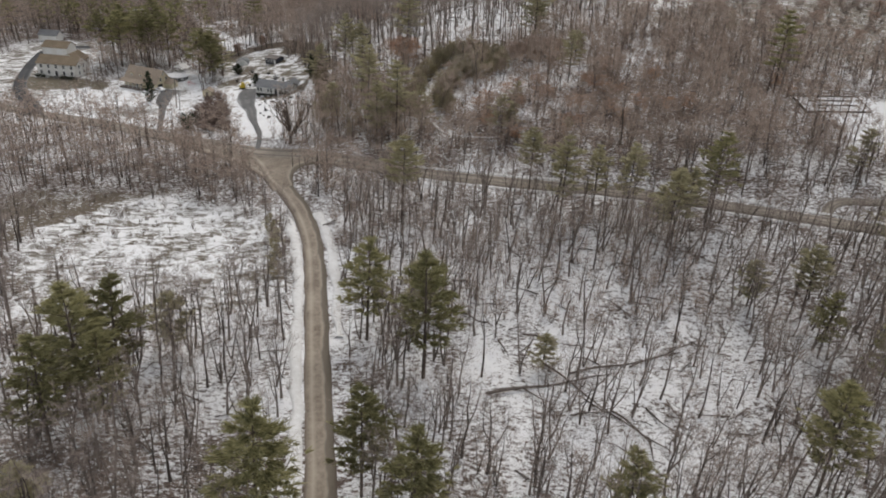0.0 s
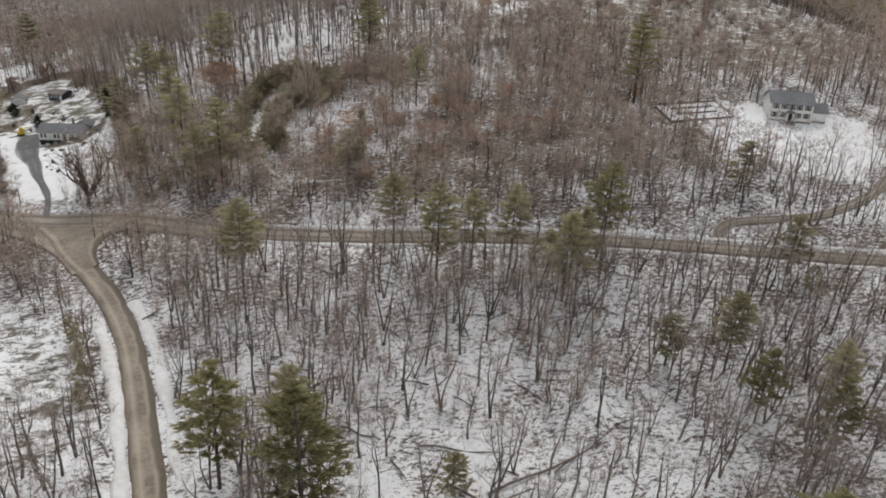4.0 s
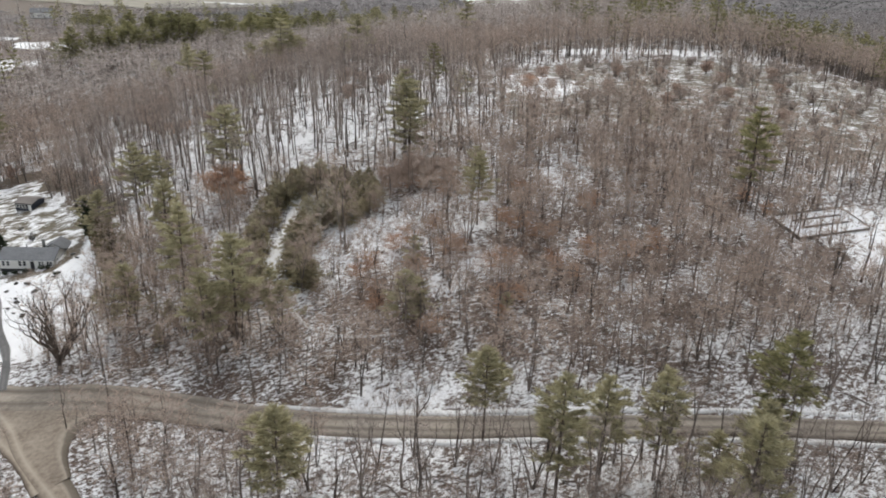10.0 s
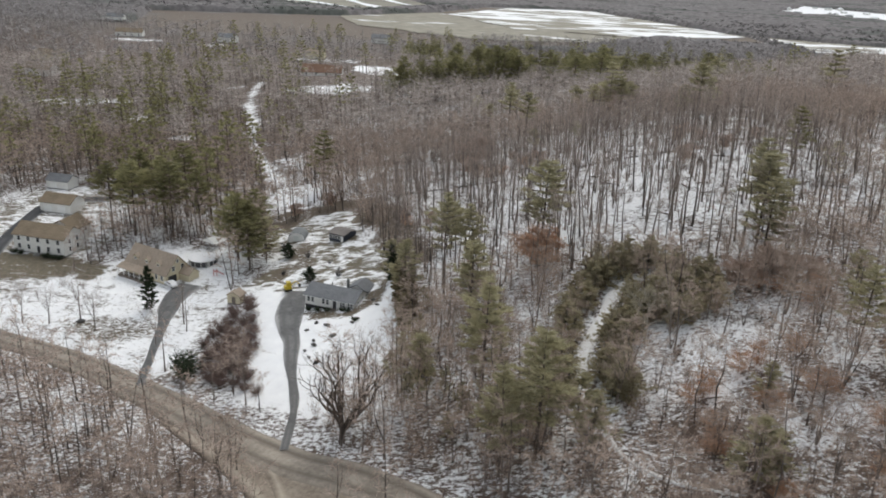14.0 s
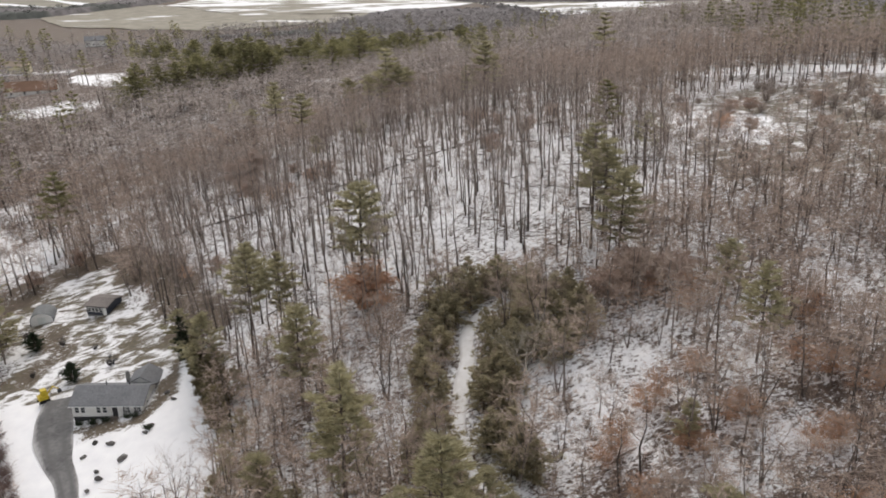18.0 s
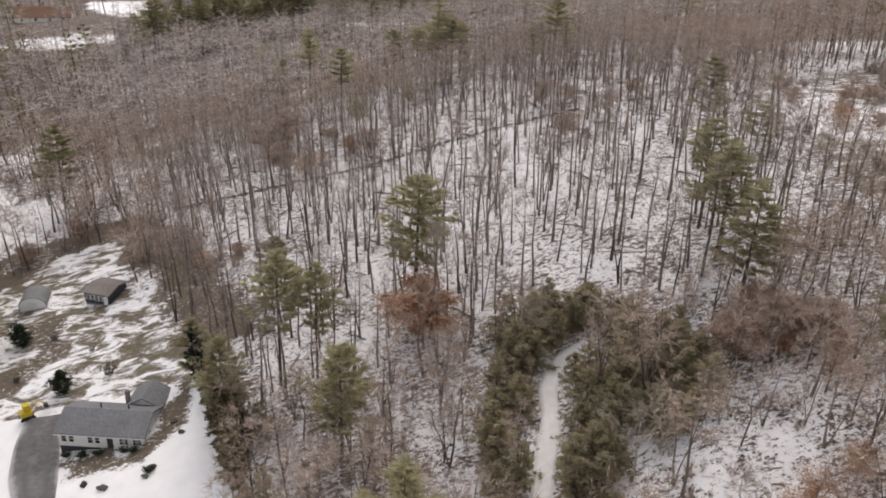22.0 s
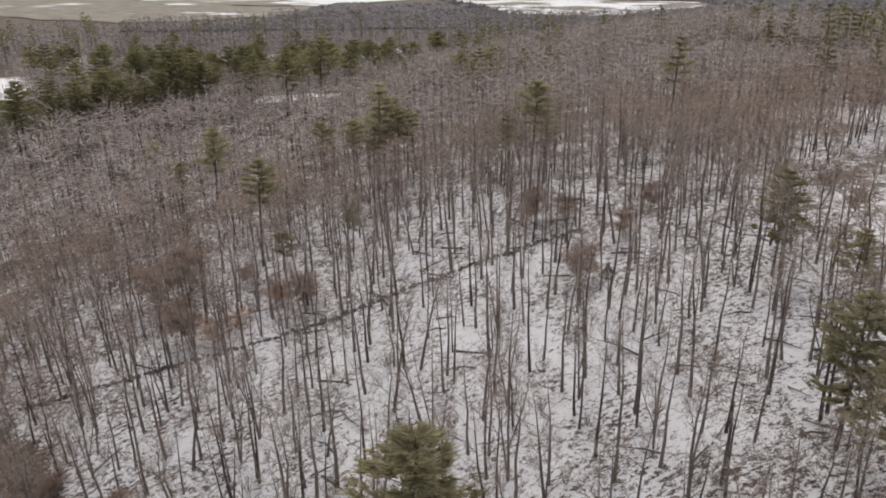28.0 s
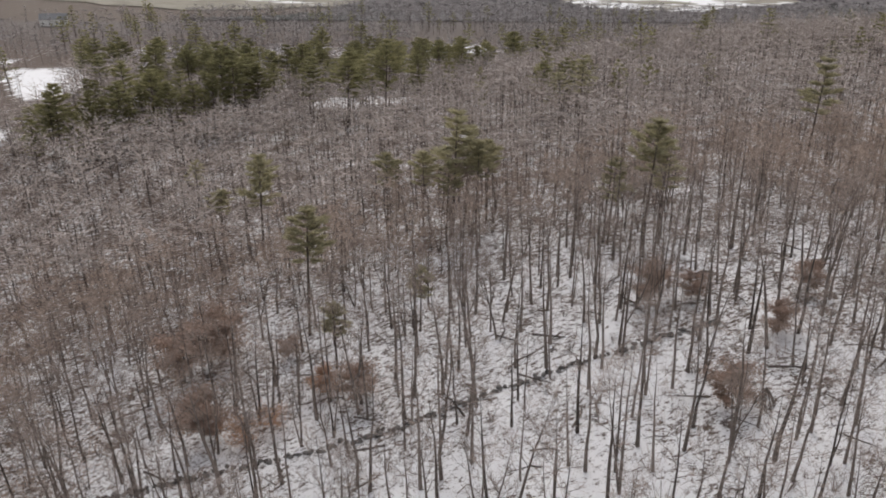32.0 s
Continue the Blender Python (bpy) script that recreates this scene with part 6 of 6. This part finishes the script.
# far houses, small in the distance
for x, y, ln, dp, wh, rise, mat, roof, rot, label in (
    (-161, 630, 26, 13, 2.8, 4.2, WHITE_SIDING, RED_ROOF, 8, "low far house with a russet roof"),
    (-212, 820, 16, 10, 5.0, 3.2, YELLOW_SIDING, TAN_ROOF, -5, "tan far house among leafless trees"),
    (-362, 640, 24, 12, 4.2, 3.4, WHITE_SIDING, BROWN_ROOF, -14, "pale far house with a brown roof"),
    (-396, 706, 24, 12, 4.6, 3.4, YELLOW_SIDING, BROWN_ROOF, 6, "tan far house with a brown roof"),
    (-326, 906, 18, 10, 5.0, 3.4, WHITE_SIDING, GREY_ROOF, -8, "white far house among leafless trees"),
    (-186, 990, 20, 11, 5.4, 3.6, WHITE_SIDING, GREY_ROOF, 6, "white far house beside a snowy lawn"),
    (-430, 900, 26, 12, 4.0, 3.4, WHITE_SIDING, BROWN_ROOF, 12, "long low far house with a brown roof"),
    (-520, 1050, 20, 11, 5.0, 3.4, WHITE_SIDING, GREY_ROOF, 5, "far house with a grey roof"),
    (-930, 2180, 22, 12, 6.0, 4.0, WHITE_SIDING, GREY_ROOF, 10, "white farmhouse on a far field"),
    (-800, 2210, 16, 10, 5.0, 3.0, WHITE_SIDING, BROWN_ROOF, -10, "farm building on a far field"),
):
    far_house = thing("far_house", pose(x, y, g(x, y), 0, 0, rot), label, "house", "far houses")
    gable(far_house, 0, 0, ln, dp, 0.5, wh, rise, mat, roof)
    for i in range(4):
        window(far_house, ln * (i + 0.5) / 4, 0, 1.5, 1.1, 1.4)
for i in range(46):
    x, y = TOWN[i]
    far_house = thing("far_house", pose(x, y, g(x, y), 0, 0, rng.uniform(0, 180)), "tiny far house in the valley town", "house", "houses of the valley town")
    gable(far_house, 0, 0, 14 + 8 * rng.random(), 10, 0.5, 5 + 3 * rng.random(), 3.2, WHITE_SIDING, SNOW if rng.random() < 0.4 else GREY_ROOF)

# ---- yard things ----
DARK_STONE = plain("dark_stone", (0.05, 0.046, 0.044), (0.16, 0.15, 0.143), 1.6, 0.9, 0.03, 5, None, 0.0, 0.4)


def boulder(seed, size, mat):
    r = np.random.default_rng(seed)
    bm = bmesh.new()
    bmesh.ops.create_icosphere(bm, subdivisions=2, radius=1.0)
    off = r.uniform(0, 50, 3)
    for v in bm.verts:
        k = 1 + 0.55 * noise.noise(v.co * 1.3 + Vector(off)) + 0.25 * noise.noise(v.co * 3.1 + Vector(off))
        v.co = Vector((v.co.x * k * 1.2, v.co.y * k, max(v.co.z * k * 0.75, -0.35))) * size
    me = bpy.data.meshes.new("boulder")
    bm.to_mesh(me)
    bm.free()
    me.materials.append(mat)
    return me


boulders = [boulder(600 + i, 1.0, DARK_STONE) for i in range(5)]
wall_stones = [boulder(610 + i, 1.0, STONE) for i in range(6)]
for x, y, s in ((-57.5, 290.2, 0.9), (-60.5, 292, 0.8), (-62, 288.6, 0.7), (-54.8, 284.9, 1.1), (-59, 283.5, 0.6), (-58.3, 281.4, 0.8), (-55.6, 273.6, 1.0), (-59.8, 279, 0.6), (-50.7, 292.0, 0.8), (-51.5, 290.4, 0.6), (-48.5, 301, 0.7), (-47, 298, 0.6), (-58, 276, 0.5), (-121, 292.5, 1.2)):
    ob = new("boulder", boulders[int(rng.integers(0, 5))])
    ob.matrix_basis = pose(x, y, g(x, y) + 0.15, 0, 0, rng.uniform(0, 360)) @ Matrix.Diagonal((s * 0.75, s * 0.65, s * 0.6, 1))
    tagged(ob, "dark rounded boulder in a snowy yard", "boulder", "boulders beside the driveway")

shed = thing("garden_shed", pose(-70.6, 344.6, 0, 0, 0, -24), "dark brown wooden shed with a low roof", "shed")
B = 4.4
gable(shed, 0, 0, 5.4, 6.2, B, 2.3, 0.7, plain("blue_black_siding", (0.03, 0.034, 0.045), (0.07, 0.078, 0.1), 2.0, 0.7, 0.02), shingles("dull_brown_roof", (0.16, 0.14, 0.13), (0.3, 0.27, 0.25)), "x", 0.35, 2.4)
for wx in (0.8, 1.75, 2.7, 3.65):
    window(shed, wx, 0, B + 0.9, 0.75, 0.9)
part("door", Geo().box(4.3, -0.08, B + 0.05, 5.2, -0.004, B + 1.95), TRIM, shed)
part("landing", Geo().box(5.42, 1.2, B - 0.25, 7.2, 5.4, B - 0.05).box(7.0, 1.3, B - 1.5, 7.15, 1.45, B + 0.9).box(7.0, 5.2, B - 1.5, 7.15, 5.35, B + 0.9).box(7.0, 1.45, B + 0.8, 7.15, 5.2, B + 0.9), WOOD, shed, "dark wooden landing with a rail")
shed = thing("tan_shed", pose(-87.6, 304.6, 0, 0, 0, -8), "small tan wooden shed beside bare shrubs", "shed")
gable(shed, 0, 0, 3.6, 3.0, -0.7, 2.1, 1.0, YELLOW_SIDING, TAN_ROOF, "y", 0.25, 1.4)
part("door", Geo().box(1.3, -0.08, -0.65, 2.3, -0.004, 1.2), WOOD, shed)
tent = thing("canvas_shelter", pose(-83.9, 346.4, g(-82, 346) + 0.3, 0, 0, 4), "round-topped grey shelter with a pale arched front", "shelter")
arc = [(-2.5, 0, -0.6)] + [(-2.5 * math.cos(t), 0, 0.9 + 1.7 * math.sin(t)) for t in np.linspace(0, math.pi, 13)] + [(2.5, 0, -0.6)]
part("canopy", Geo().prism([(2.5 + x * 1.03, 0, z * 1.02) for x, y, z in arc], None, (0, 5.6, 0)), plain("dull_grey_tarp", (0.12, 0.13, 0.135), (0.23, 0.24, 0.245), 1.0, 0.6, 0.02), tent)
part("front_panel", Geo().prism([(2.5 + x * 0.97, -0.08, z * 0.97) for x, y, z in arc], None, (0, 0.076, 0)), TRIM, tent, "pale arched front panel")
part("door_flap", Geo().box(1.6, -0.11, -0.5, 3.4, -0.084, 1.6), CANVAS, tent)
tent = thing("tarp_shelter", pose(-111, 344, g(-110, 345), 0, 0, -25), "white peaked canopy behind the yellow house", "shelter")
part("canopy", Geo().prism([(0, 0, 1.8), (3, 0, 3.2), (6, 0, 1.8)], None, (0, 4.5, 0)), TRIM, tent)
for x, y in ((0.1, 0.1), (5.9, 0.1), (0.1, 4.4), (5.9, 4.4)):
    part("pole", Geo().tube([(x, y, -0.4), (x, y, 1.85)], [0.05, 0.05], 6), DARK_PAINT, tent)

pool = thing("above_ground_pool", pose(-105.2, 331.8, g(-105.2, 331.8) + 0.3, 0, 0, 0), "round above-ground pool under a white winter cover", "pool")
part("wall", Geo().tube([(0, 0, -0.4), (0, 0, 1.25)], [4.1, 4.1], 28), plain("grey_pool_wall", (0.045, 0.047, 0.05), (0.1, 0.104, 0.11), 2.0, 0.5, 0.0), pool)
part("cover", Geo().tube([(0, 0, 1.252), (0, 0, 1.32)], [4.22, 4.16], 28), SNOW, pool, "snow-covered pool cover")
for i in range(14):
    t = i * 6.283 / 14
    part("upright", Geo().box(4.1 * math.cos(t) - 0.07, 4.1 * math.sin(t) - 0.07, -0.4, 4.1 * math.cos(t) + 0.07, 4.1 * math.sin(t) + 0.07, 1.25), TRIM, pool)
part("ladder", Geo().box(2.2, -3.5, -0.3, 2.28, -2.7, 1.7).box(2.9, -3.2, -0.3, 2.98, -2.4, 1.7).box(2.2, -3.3, 0.4, 2.98, -3.2, 0.46).box(2.2, -3.3, 0.8, 2.98, -3.2, 0.86), TRIM, pool)

car = thing("parked_car", pose(-107.4, 314.6, g(-107.4, 314.6) + 0.42, 0, 0, -35), "white parked car on an asphalt driveway", "car")
body = [(-2.2, 0.35), (-2.2, 0.85), (-1.3, 0.95), (-0.7, 1.42), (0.95, 1.42), (1.7, 0.95), (2.2, 0.85), (2.2, 0.35)]
part("body", Geo().prism([(x, -0.85, z) for x, z in body], None, (0, 1.7, 0)), CAR_PAINT, car)
for s in (-1, 1):
    part("side_window", Geo().prism([(-1.05, 0.0, 0.98), (-0.62, 0.0, 1.34), (0.85, 0.0, 1.34), (1.4, 0.0, 0.98)], None, (0, 0.02, 0)), GLASS, car).location = (0, 0.855 if s > 0 else -0.875, 0)
part("windscreen", Geo().prism([(-1.36, -0.7, 0.97), (-1.36, 0.7, 0.97), (-0.78, 0.62, 1.4), (-0.78, -0.62, 1.4)], None, (-0.02, 0, 0.02)), GLASS, car)
for x in (-1.4, 1.4):
    for s in (-1, 1):
        wheel = part("wheel", Geo().tube([(x, s * 0.86 - 0.1, 0.33), (x, s * 0.86 + 0.1, 0.33)], [0.33, 0.33], 14), RUBBER, car)
        part("rim", Geo().tube([(x, s * 0.97, 0.33), (x, s * 0.975, 0.33)], [0.2, 0.18], 10), TRIM, wheel)

digger = thing("small_excavator", pose(-73.2, 310.6, g(-73, 311) + 0.35, 0, 0, 30) @ Matrix.Scale(1.3, 4), "small yellow digger parked beside the driveway", "excavator")
for s in (-1, 1):
    part("track", Geo().prism([(-0.9, s * 0.5 - 0.15, 0.0), (-0.7, s * 0.5 - 0.15, 0.45), (0.7, s * 0.5 - 0.15, 0.45), (0.9, s * 0.5 - 0.15, 0.0)], None, (0, 0.3, 0)), RUBBER, digger)
part("body", Geo().box(-0.8, -0.6, 0.5, 0.6, 0.6, 1.1), YELLOW_METAL, digger)
part("cab", Geo().box(-0.3, -0.45, 1.1, 0.5, 0.45, 2.0), YELLOW_METAL, digger)
part("boom", Geo().tube([(0.5, 0, 1.0), (1.5, 0, 2.0), (2.3, 0, 1.3)], [0.14, 0.12, 0.08], 4), YELLOW_METAL, digger)
part("bucket", Geo().box(2.1, -0.25, 0.7, 2.6, 0.25, 1.2), DARK_PAINT, digger)

for x, y, s in ((-61.3, 318.2, 1.5), (-83.0, 339.7, 1.6), (-78, 322, 1.0), (-66, 327, 0.9), (-74, 333, 1.2), (-89, 341, 1.3), (-70, 321, 0.8)):
    heap = new("debris_mound", mesh_of("debris_mound", Geo().join(thicket(int(700 + abs(x)), 1.6, 9, 160, 0.12, 0.6)[0]).join(thicket(int(710 + abs(x)), 1.4, 9, 160, 0.12, 0.6)[1]), DARK_PAINT))
    heap.matrix_basis = pose(x, y, g(x, y)) @ Matrix.Scale(s, 4)
    tagged(heap, "dark mound of dead twigs in the back yard", "mound", "dark mounds in the back yard")
toy = thing("plastic_playset", pose(-97.5, 322.5, g(-97.5, 322.5), 0, 0, 20), "faded red plastic playset beside the pool", "playset")
part("slide", Geo().prism([(0, 0, 1.3), (2.0, 0, 0.1), (2.0, 0, 0.22), (0, 0, 1.45)], None, (0, 0.6, 0)), PINK, toy)
part("tower", Geo().box(-0.9, -0.15, 0, -0.75, 0.0, 1.9).box(-0.9, 0.6, 0, -0.75, 0.75, 1.9).box(-0.1, -0.15, 0, 0.05, 0.0, 1.9).box(-0.1, 0.6, 0, 0.05, 0.75, 1.9).box(-0.9, -0.15, 1.2, 0.05, 0.75, 1.3), PINK, toy)

def utility_pole(x, y, height):
    """A wooden service pole with a crossarm, insulators and a grey transformer can."""
    pole = thing("utility_pole", pose(x, y, g(x, y), 0, 0, -20), "slim weathered wooden utility pole beside a driveway", "utility pole")
    part("post", Geo().tube([(0, 0, -0.6), (0.03, 0, height * 0.5), (0, 0.03, height)], [0.17, 0.14, 0.1], 8), WOOD, pole)
    part("crossarm", Geo().box(-1.1, -0.06, height - 0.8, 1.1, 0.06, height - 0.66), WOOD, pole)
    for k in (-1.0, -0.35, 0.35, 1.0):
        part("insulator", Geo().tube([(k, 0, height - 0.656), (k, 0, height - 0.5)], [0.05, 0.03], 6), TRIM, pole)
    part("transformer", Geo().tube([(0.3, 0, height - 2.0), (0.3, 0, height - 1.1)], [0.2, 0.2], 10), CONCRETE, pole, "grey metal transformer can")


utility_pole(-94.7, 293.7, 11.0)

# hedges and the great yard tree
red_shapes = [thicket(720 + i, 4.8, 14, 900, 0.11, 0.5) for i in range(3)]
red_meshes = [(mesh_of("woody_base", w, BARK), mesh_of("crown", c, RED_TWIG)) for w, c in red_shapes]
for x, y, s in ((-79.7, 284, 1.1), (-77.5, 290, 1.0), (-81, 289, 0.9), (-85.7, 299.5, 0.8), (-75, 277, 1.1), (-78, 279, 1.2), (-72.5, 270, 0.9), (-76, 272, 1.0), (-84, 293, 0.9), (-80, 272, 0.8), (-70, 264, 0.7), (-67, 262.5, 0.6), (-82, 281, 0.9), (-79, 268, 1.0), (-76, 266, 0.9), (-83, 277, 1.0), (-78.5, 275.5, 1.3), (-81.5, 285.5, 1.2), (-79, 295, 1.0), (-82, 301, 1.0), (-86, 288, 0.9), (-73, 266, 0.8), (-86.5, 283, 0.8), (-83.5, 305, 0.9), (-77, 283, 1.0), (-80.5, 277, 1.1), (-74.5, 272, 1.0), (-84.5, 290, 1.0), (-80.5, 293, 1.0), (-76, 286, 0.9), (-82.5, 272.5, 0.9), (-77.5, 270, 1.0), (-84.5, 297, 1.0), (-80, 281, 1.1), (-71, 268, 0.9), (-74, 281, 0.9)):
    x += 1.4
    ob = thing("bare_shrub", pose(x, y, g(x, y), 0, 0, rng.uniform(0, 360)) @ Matrix.Diagonal((s, s, s * 0.56, 1)), "dense leafless red-brown shrub beside a snowy lawn", "shrub", "red-brown yard shrubs")
    i = int(rng.integers(0, 3))
    part("woody_base", red_meshes[i][0], None, ob)
    part("crown", red_meshes[i][1], None, ob)
grey_shapes = [thicket(725 + i, 3.4, 11, 420, 0.1, 0.5) for i in range(3)]
grey_meshes = [(mesh_of("woody_base", w, BARK), mesh_of("crown", c, TWIG)) for w, c in grey_shapes]
for x, y in jittered(84, 240, 276, 396, 9.5, np.random.default_rng(79), 0.8):
    if inside(x, y, MEADOW) and math.hypot((x - 98) / 15, (y - 352) / 22) > 1:
        s = rng.uniform(0.6, 1.7)
        ob = thing("bare_shrub", pose(x, y, g(x, y), 0, 0, rng.uniform(0, 360)) @ Matrix.Diagonal((s * 1.2, s * 1.2, s * 0.85, 1)), "rounded leafless grey-brown shrub on a snow-patched meadow", "shrub", "shrubs of the upper meadow")
        i = int(rng.integers(0, 3))
        part("woody_base", grey_meshes[i][0], None, ob)
        part("crown", grey_meshes[i][1], None, ob)
round_shape = thicket(730, 3.0, 18, 1600, 0.12, 0.5, True)
round_mesh = (mesh_of("woody_base", round_shape[0], BARK), mesh_of("foliage", round_shape[1], DARK_NEEDLES))
for x, y, wide, tall, label in ((-83.5, 269, 2.5, 1.9, "rounded dark evergreen shrub beside the road"),) + tuple((x, y, k, 0.5 * k, "low dark evergreen shrub against a white house wall") for x, y, k in ((-163.0, 329.6, 0.9), (-160.6, 329.3, 0.8), (-152.0, 328.2, 1.0), (-149.8, 327.9, 0.9), (-147.8, 327.9, 0.8), (-64.5, 299.2, 0.6), (-62.0, 298.4, 0.7), (-59.6, 298.0, 0.6), (-55.4, 297.0, 0.6), (-54.0, 296.6, 0.55), (-51.2, 291.4, 0.6))):
    ob = thing("evergreen_shrub", pose(x, y, g(x, y), 0, 0, 40 * x) @ Matrix.Diagonal((wide, wide * 0.92, tall, 1)), label, "shrub", "dark evergreen shrubs")
    part("woody_base", round_mesh[0], None, ob)
    part("foliage", round_mesh[1], None, ob)
def spreading_tree(seed, height):
    """An old open-grown tree: a short bole that parts into heavy arching limbs, again and again."""
    r = np.random.default_rng(seed)
    trunk, limbs = Geo(), Geo()
    bole = np.array([0.2, 0.1, height * 0.16])
    trunk.tube([(0, 0, -0.4), (0.05, 0, height * 0.08), bole], [0.62, 0.5, 0.52], 9)

    def grow(p, d, length, radius, depth):
        mid = p + d * length * 0.5 + r.normal(0, 0.06, 3) * length
        end = mid + unit(d + np.array([0, 0, 0.22]) + r.normal(0, 0.15, 3)) * length * 0.5
        limbs.tube([p, mid, end], [radius, radius * 0.8, radius * 0.6], 5 if depth < 2 else 3)
        if depth == 4:
            n = 2
            at = p + (end - p) * r.uniform(0.2, 1.0, (n, 1))
            limbs.blades(at, (d + r.normal(0, 0.5, (n, 3))) * length * 0.6, np.full(n, 0.035), r, 1)
            return
        for i in range(2 if depth else 3):
            side = unit(r.normal(0, 1, 3) * np.array([1, 1, 0.5]))
            grow(end if i < 2 else mid, unit(d + side * (0.45 + 0.1 * depth) + np.array([0, 0, 0.12])), length * r.uniform(0.66, 0.86), radius * r.uniform(0.5, 0.64), depth + 1)

    for i in range(5):
        a = i * 6.283 / 5 + r.normal(0, 0.2)
        grow(bole - np.array([0, 0, 0.2]), unit(np.array([math.cos(a), math.sin(a), r.uniform(1.2, 2.3)])), height * 0.33 * r.uniform(0.85, 1.15), 0.52, 0)
    return trunk, limbs


big = spreading_tree(801, 17.0)
ob = thing("old_maple", pose(-43.3, 244.8, g(-43.3, 244.8)), "large spreading leafless maple at the lawn's edge", "tree")
part("trunk", big[0], PINE_BARK, ob)
part("crown", big[1], [PINE_BARK, PINE_BARK], ob)
pale = bare_tree(811, 9.0, 9, 6, 18, 6, 0.25, 0.34, 0.016, True)
ob = thing("pale_dead_tree", pose(11.6, 264.5, g(11.6, 264.5)) @ Matrix.Scale(1.15, 4), "pale dead tree with bare spreading limbs", "tree")
part("trunk", pale[0], PALE_BARK, ob)
part("crown", pale[1], [PALE_BARK, PALE_BARK], ob)
yard_tree = [bare_tree(820 + i, 12.0, 12, 6, 24, 6, 0.25, 0.24, 0.013, True) for i in range(2)]
yard_mesh = [(mesh_of("trunk", t, BARK, True), mesh_of("crown", c, [BARK, TWIG])) for t, c in yard_tree]
for i, (x, y, s) in enumerate(((-115, 288, 0.9), (-121.5, 293, 1.0), (-128, 290, 0.9), (-97, 283, 0.7), (-92.5, 290, 0.8), (-135, 290, 0.8), (148, 206, 0.8), (130, 226, 0.9), (126, 232, 0.8), (-48, 262, 0.6), (-44, 268, 0.7))):
    ob = thing("bare_tree", pose(x, y, g(x, y), 0, 0, rng.uniform(0, 360)) @ Matrix.Scale(s, 4), "leafless tree on a snowy lawn", "tree", "leafless yard trees")
    part("trunk", yard_mesh[i % 2][0], None, ob)
    part("crown", yard_mesh[i % 2][1], None, ob)

# ---- fallen logs, brush teepee, stone wall ----
for x0, y0, x1, y1, r0 in ((13.6, 117.5, 37.7, 123.6, 0.32), (30, 124, 52.7, 130.5, 0.25), (25, 127, 41.5, 106, 0.24), (10, 143, 16, 138.5, 0.24), (41.8, 126.2, 55, 133, 0.22), (22, 136, 36, 131, 0.2), (36, 114, 45, 103, 0.2), (12, 379, 22, 383.5, 0.16), (26, 315, 34, 319, 0.14), (33, 331, 41, 327, 0.13), (-36, 212, -30, 209, 0.15), (52, 245, 60, 243, 0.15), (18, 246, 28, 249, 0.15)):
    n = 7
    pts = [(x0 + (x1 - x0) * t, y0 + (y1 - y0) * t, g(x0 + (x1 - x0) * t, y0 + (y1 - y0) * t) + r0 * 1.3 + 0.35 * math.sin(t * 9)) for t in np.linspace(0, 1, n)]
    gq = Geo().tube(pts, np.linspace(r0, r0 * 0.35, n), 6)
    r = np.random.default_rng(int(abs(x0 * 10)))
    for i in range(9):
        t = r.uniform(0.4, 1)
        q = np.array(pts[int(t * (n - 1))])
        gq.cone(q, np.array([r.normal(), r.normal(), abs(r.normal()) * 0.7]), r.uniform(1.0, 3.0), r0 * 0.3)
    ob = new("fallen_log", mesh_of("fallen_log", gq, BARK))
    tagged(ob, "dark fallen tree trunk lying on snow", "log", "fallen trees on the forest floor")
teepee = thing("stick_teepee", pose(37.5, 357, g(37.5, 357)) @ Matrix.Scale(0.62, 4), "dark leaning pile of branches like a teepee", "branch pile")
r = np.random.default_rng(31)
for i in range(26):
    t = i * 6.283 / 26 + r.normal(0, 0.1)
    part("pole", Geo().tube([(2.2 * math.cos(t), 2.2 * math.sin(t), -0.2), (r.normal(0, 0.2), r.normal(0, 0.2), r.uniform(2.8, 3.8))], [0.11, 0.06], 4), BARK, teepee)
WALL_LINE = [(-58, 383), (-30, 379), (-10, 375), (12, 375), (42, 375.5)]
stones = thing("stone_wall", pose(0, 0, 0), "low tumbled dry-stone wall crossing the wood", "stone wall")
line = smooth_line(WALL_LINE, 0.42)
r = np.random.default_rng(41)
for i, (x, y) in enumerate(line[:: max(1, len(line) // 280)]):
    ob = new("stone", wall_stones[i % 6])
    ob.parent = stones
    xx, yy = x + r.normal(0, 0.2), y + r.normal(0, 0.28)
    ob.matrix_basis = pose(xx, yy, g(xx, yy) + r.uniform(0.05, 0.25), r.uniform(-20, 20), r.uniform(-20, 20), r.uniform(0, 360)) @ Matrix.Scale(r.uniform(0.2, 0.42), 4)
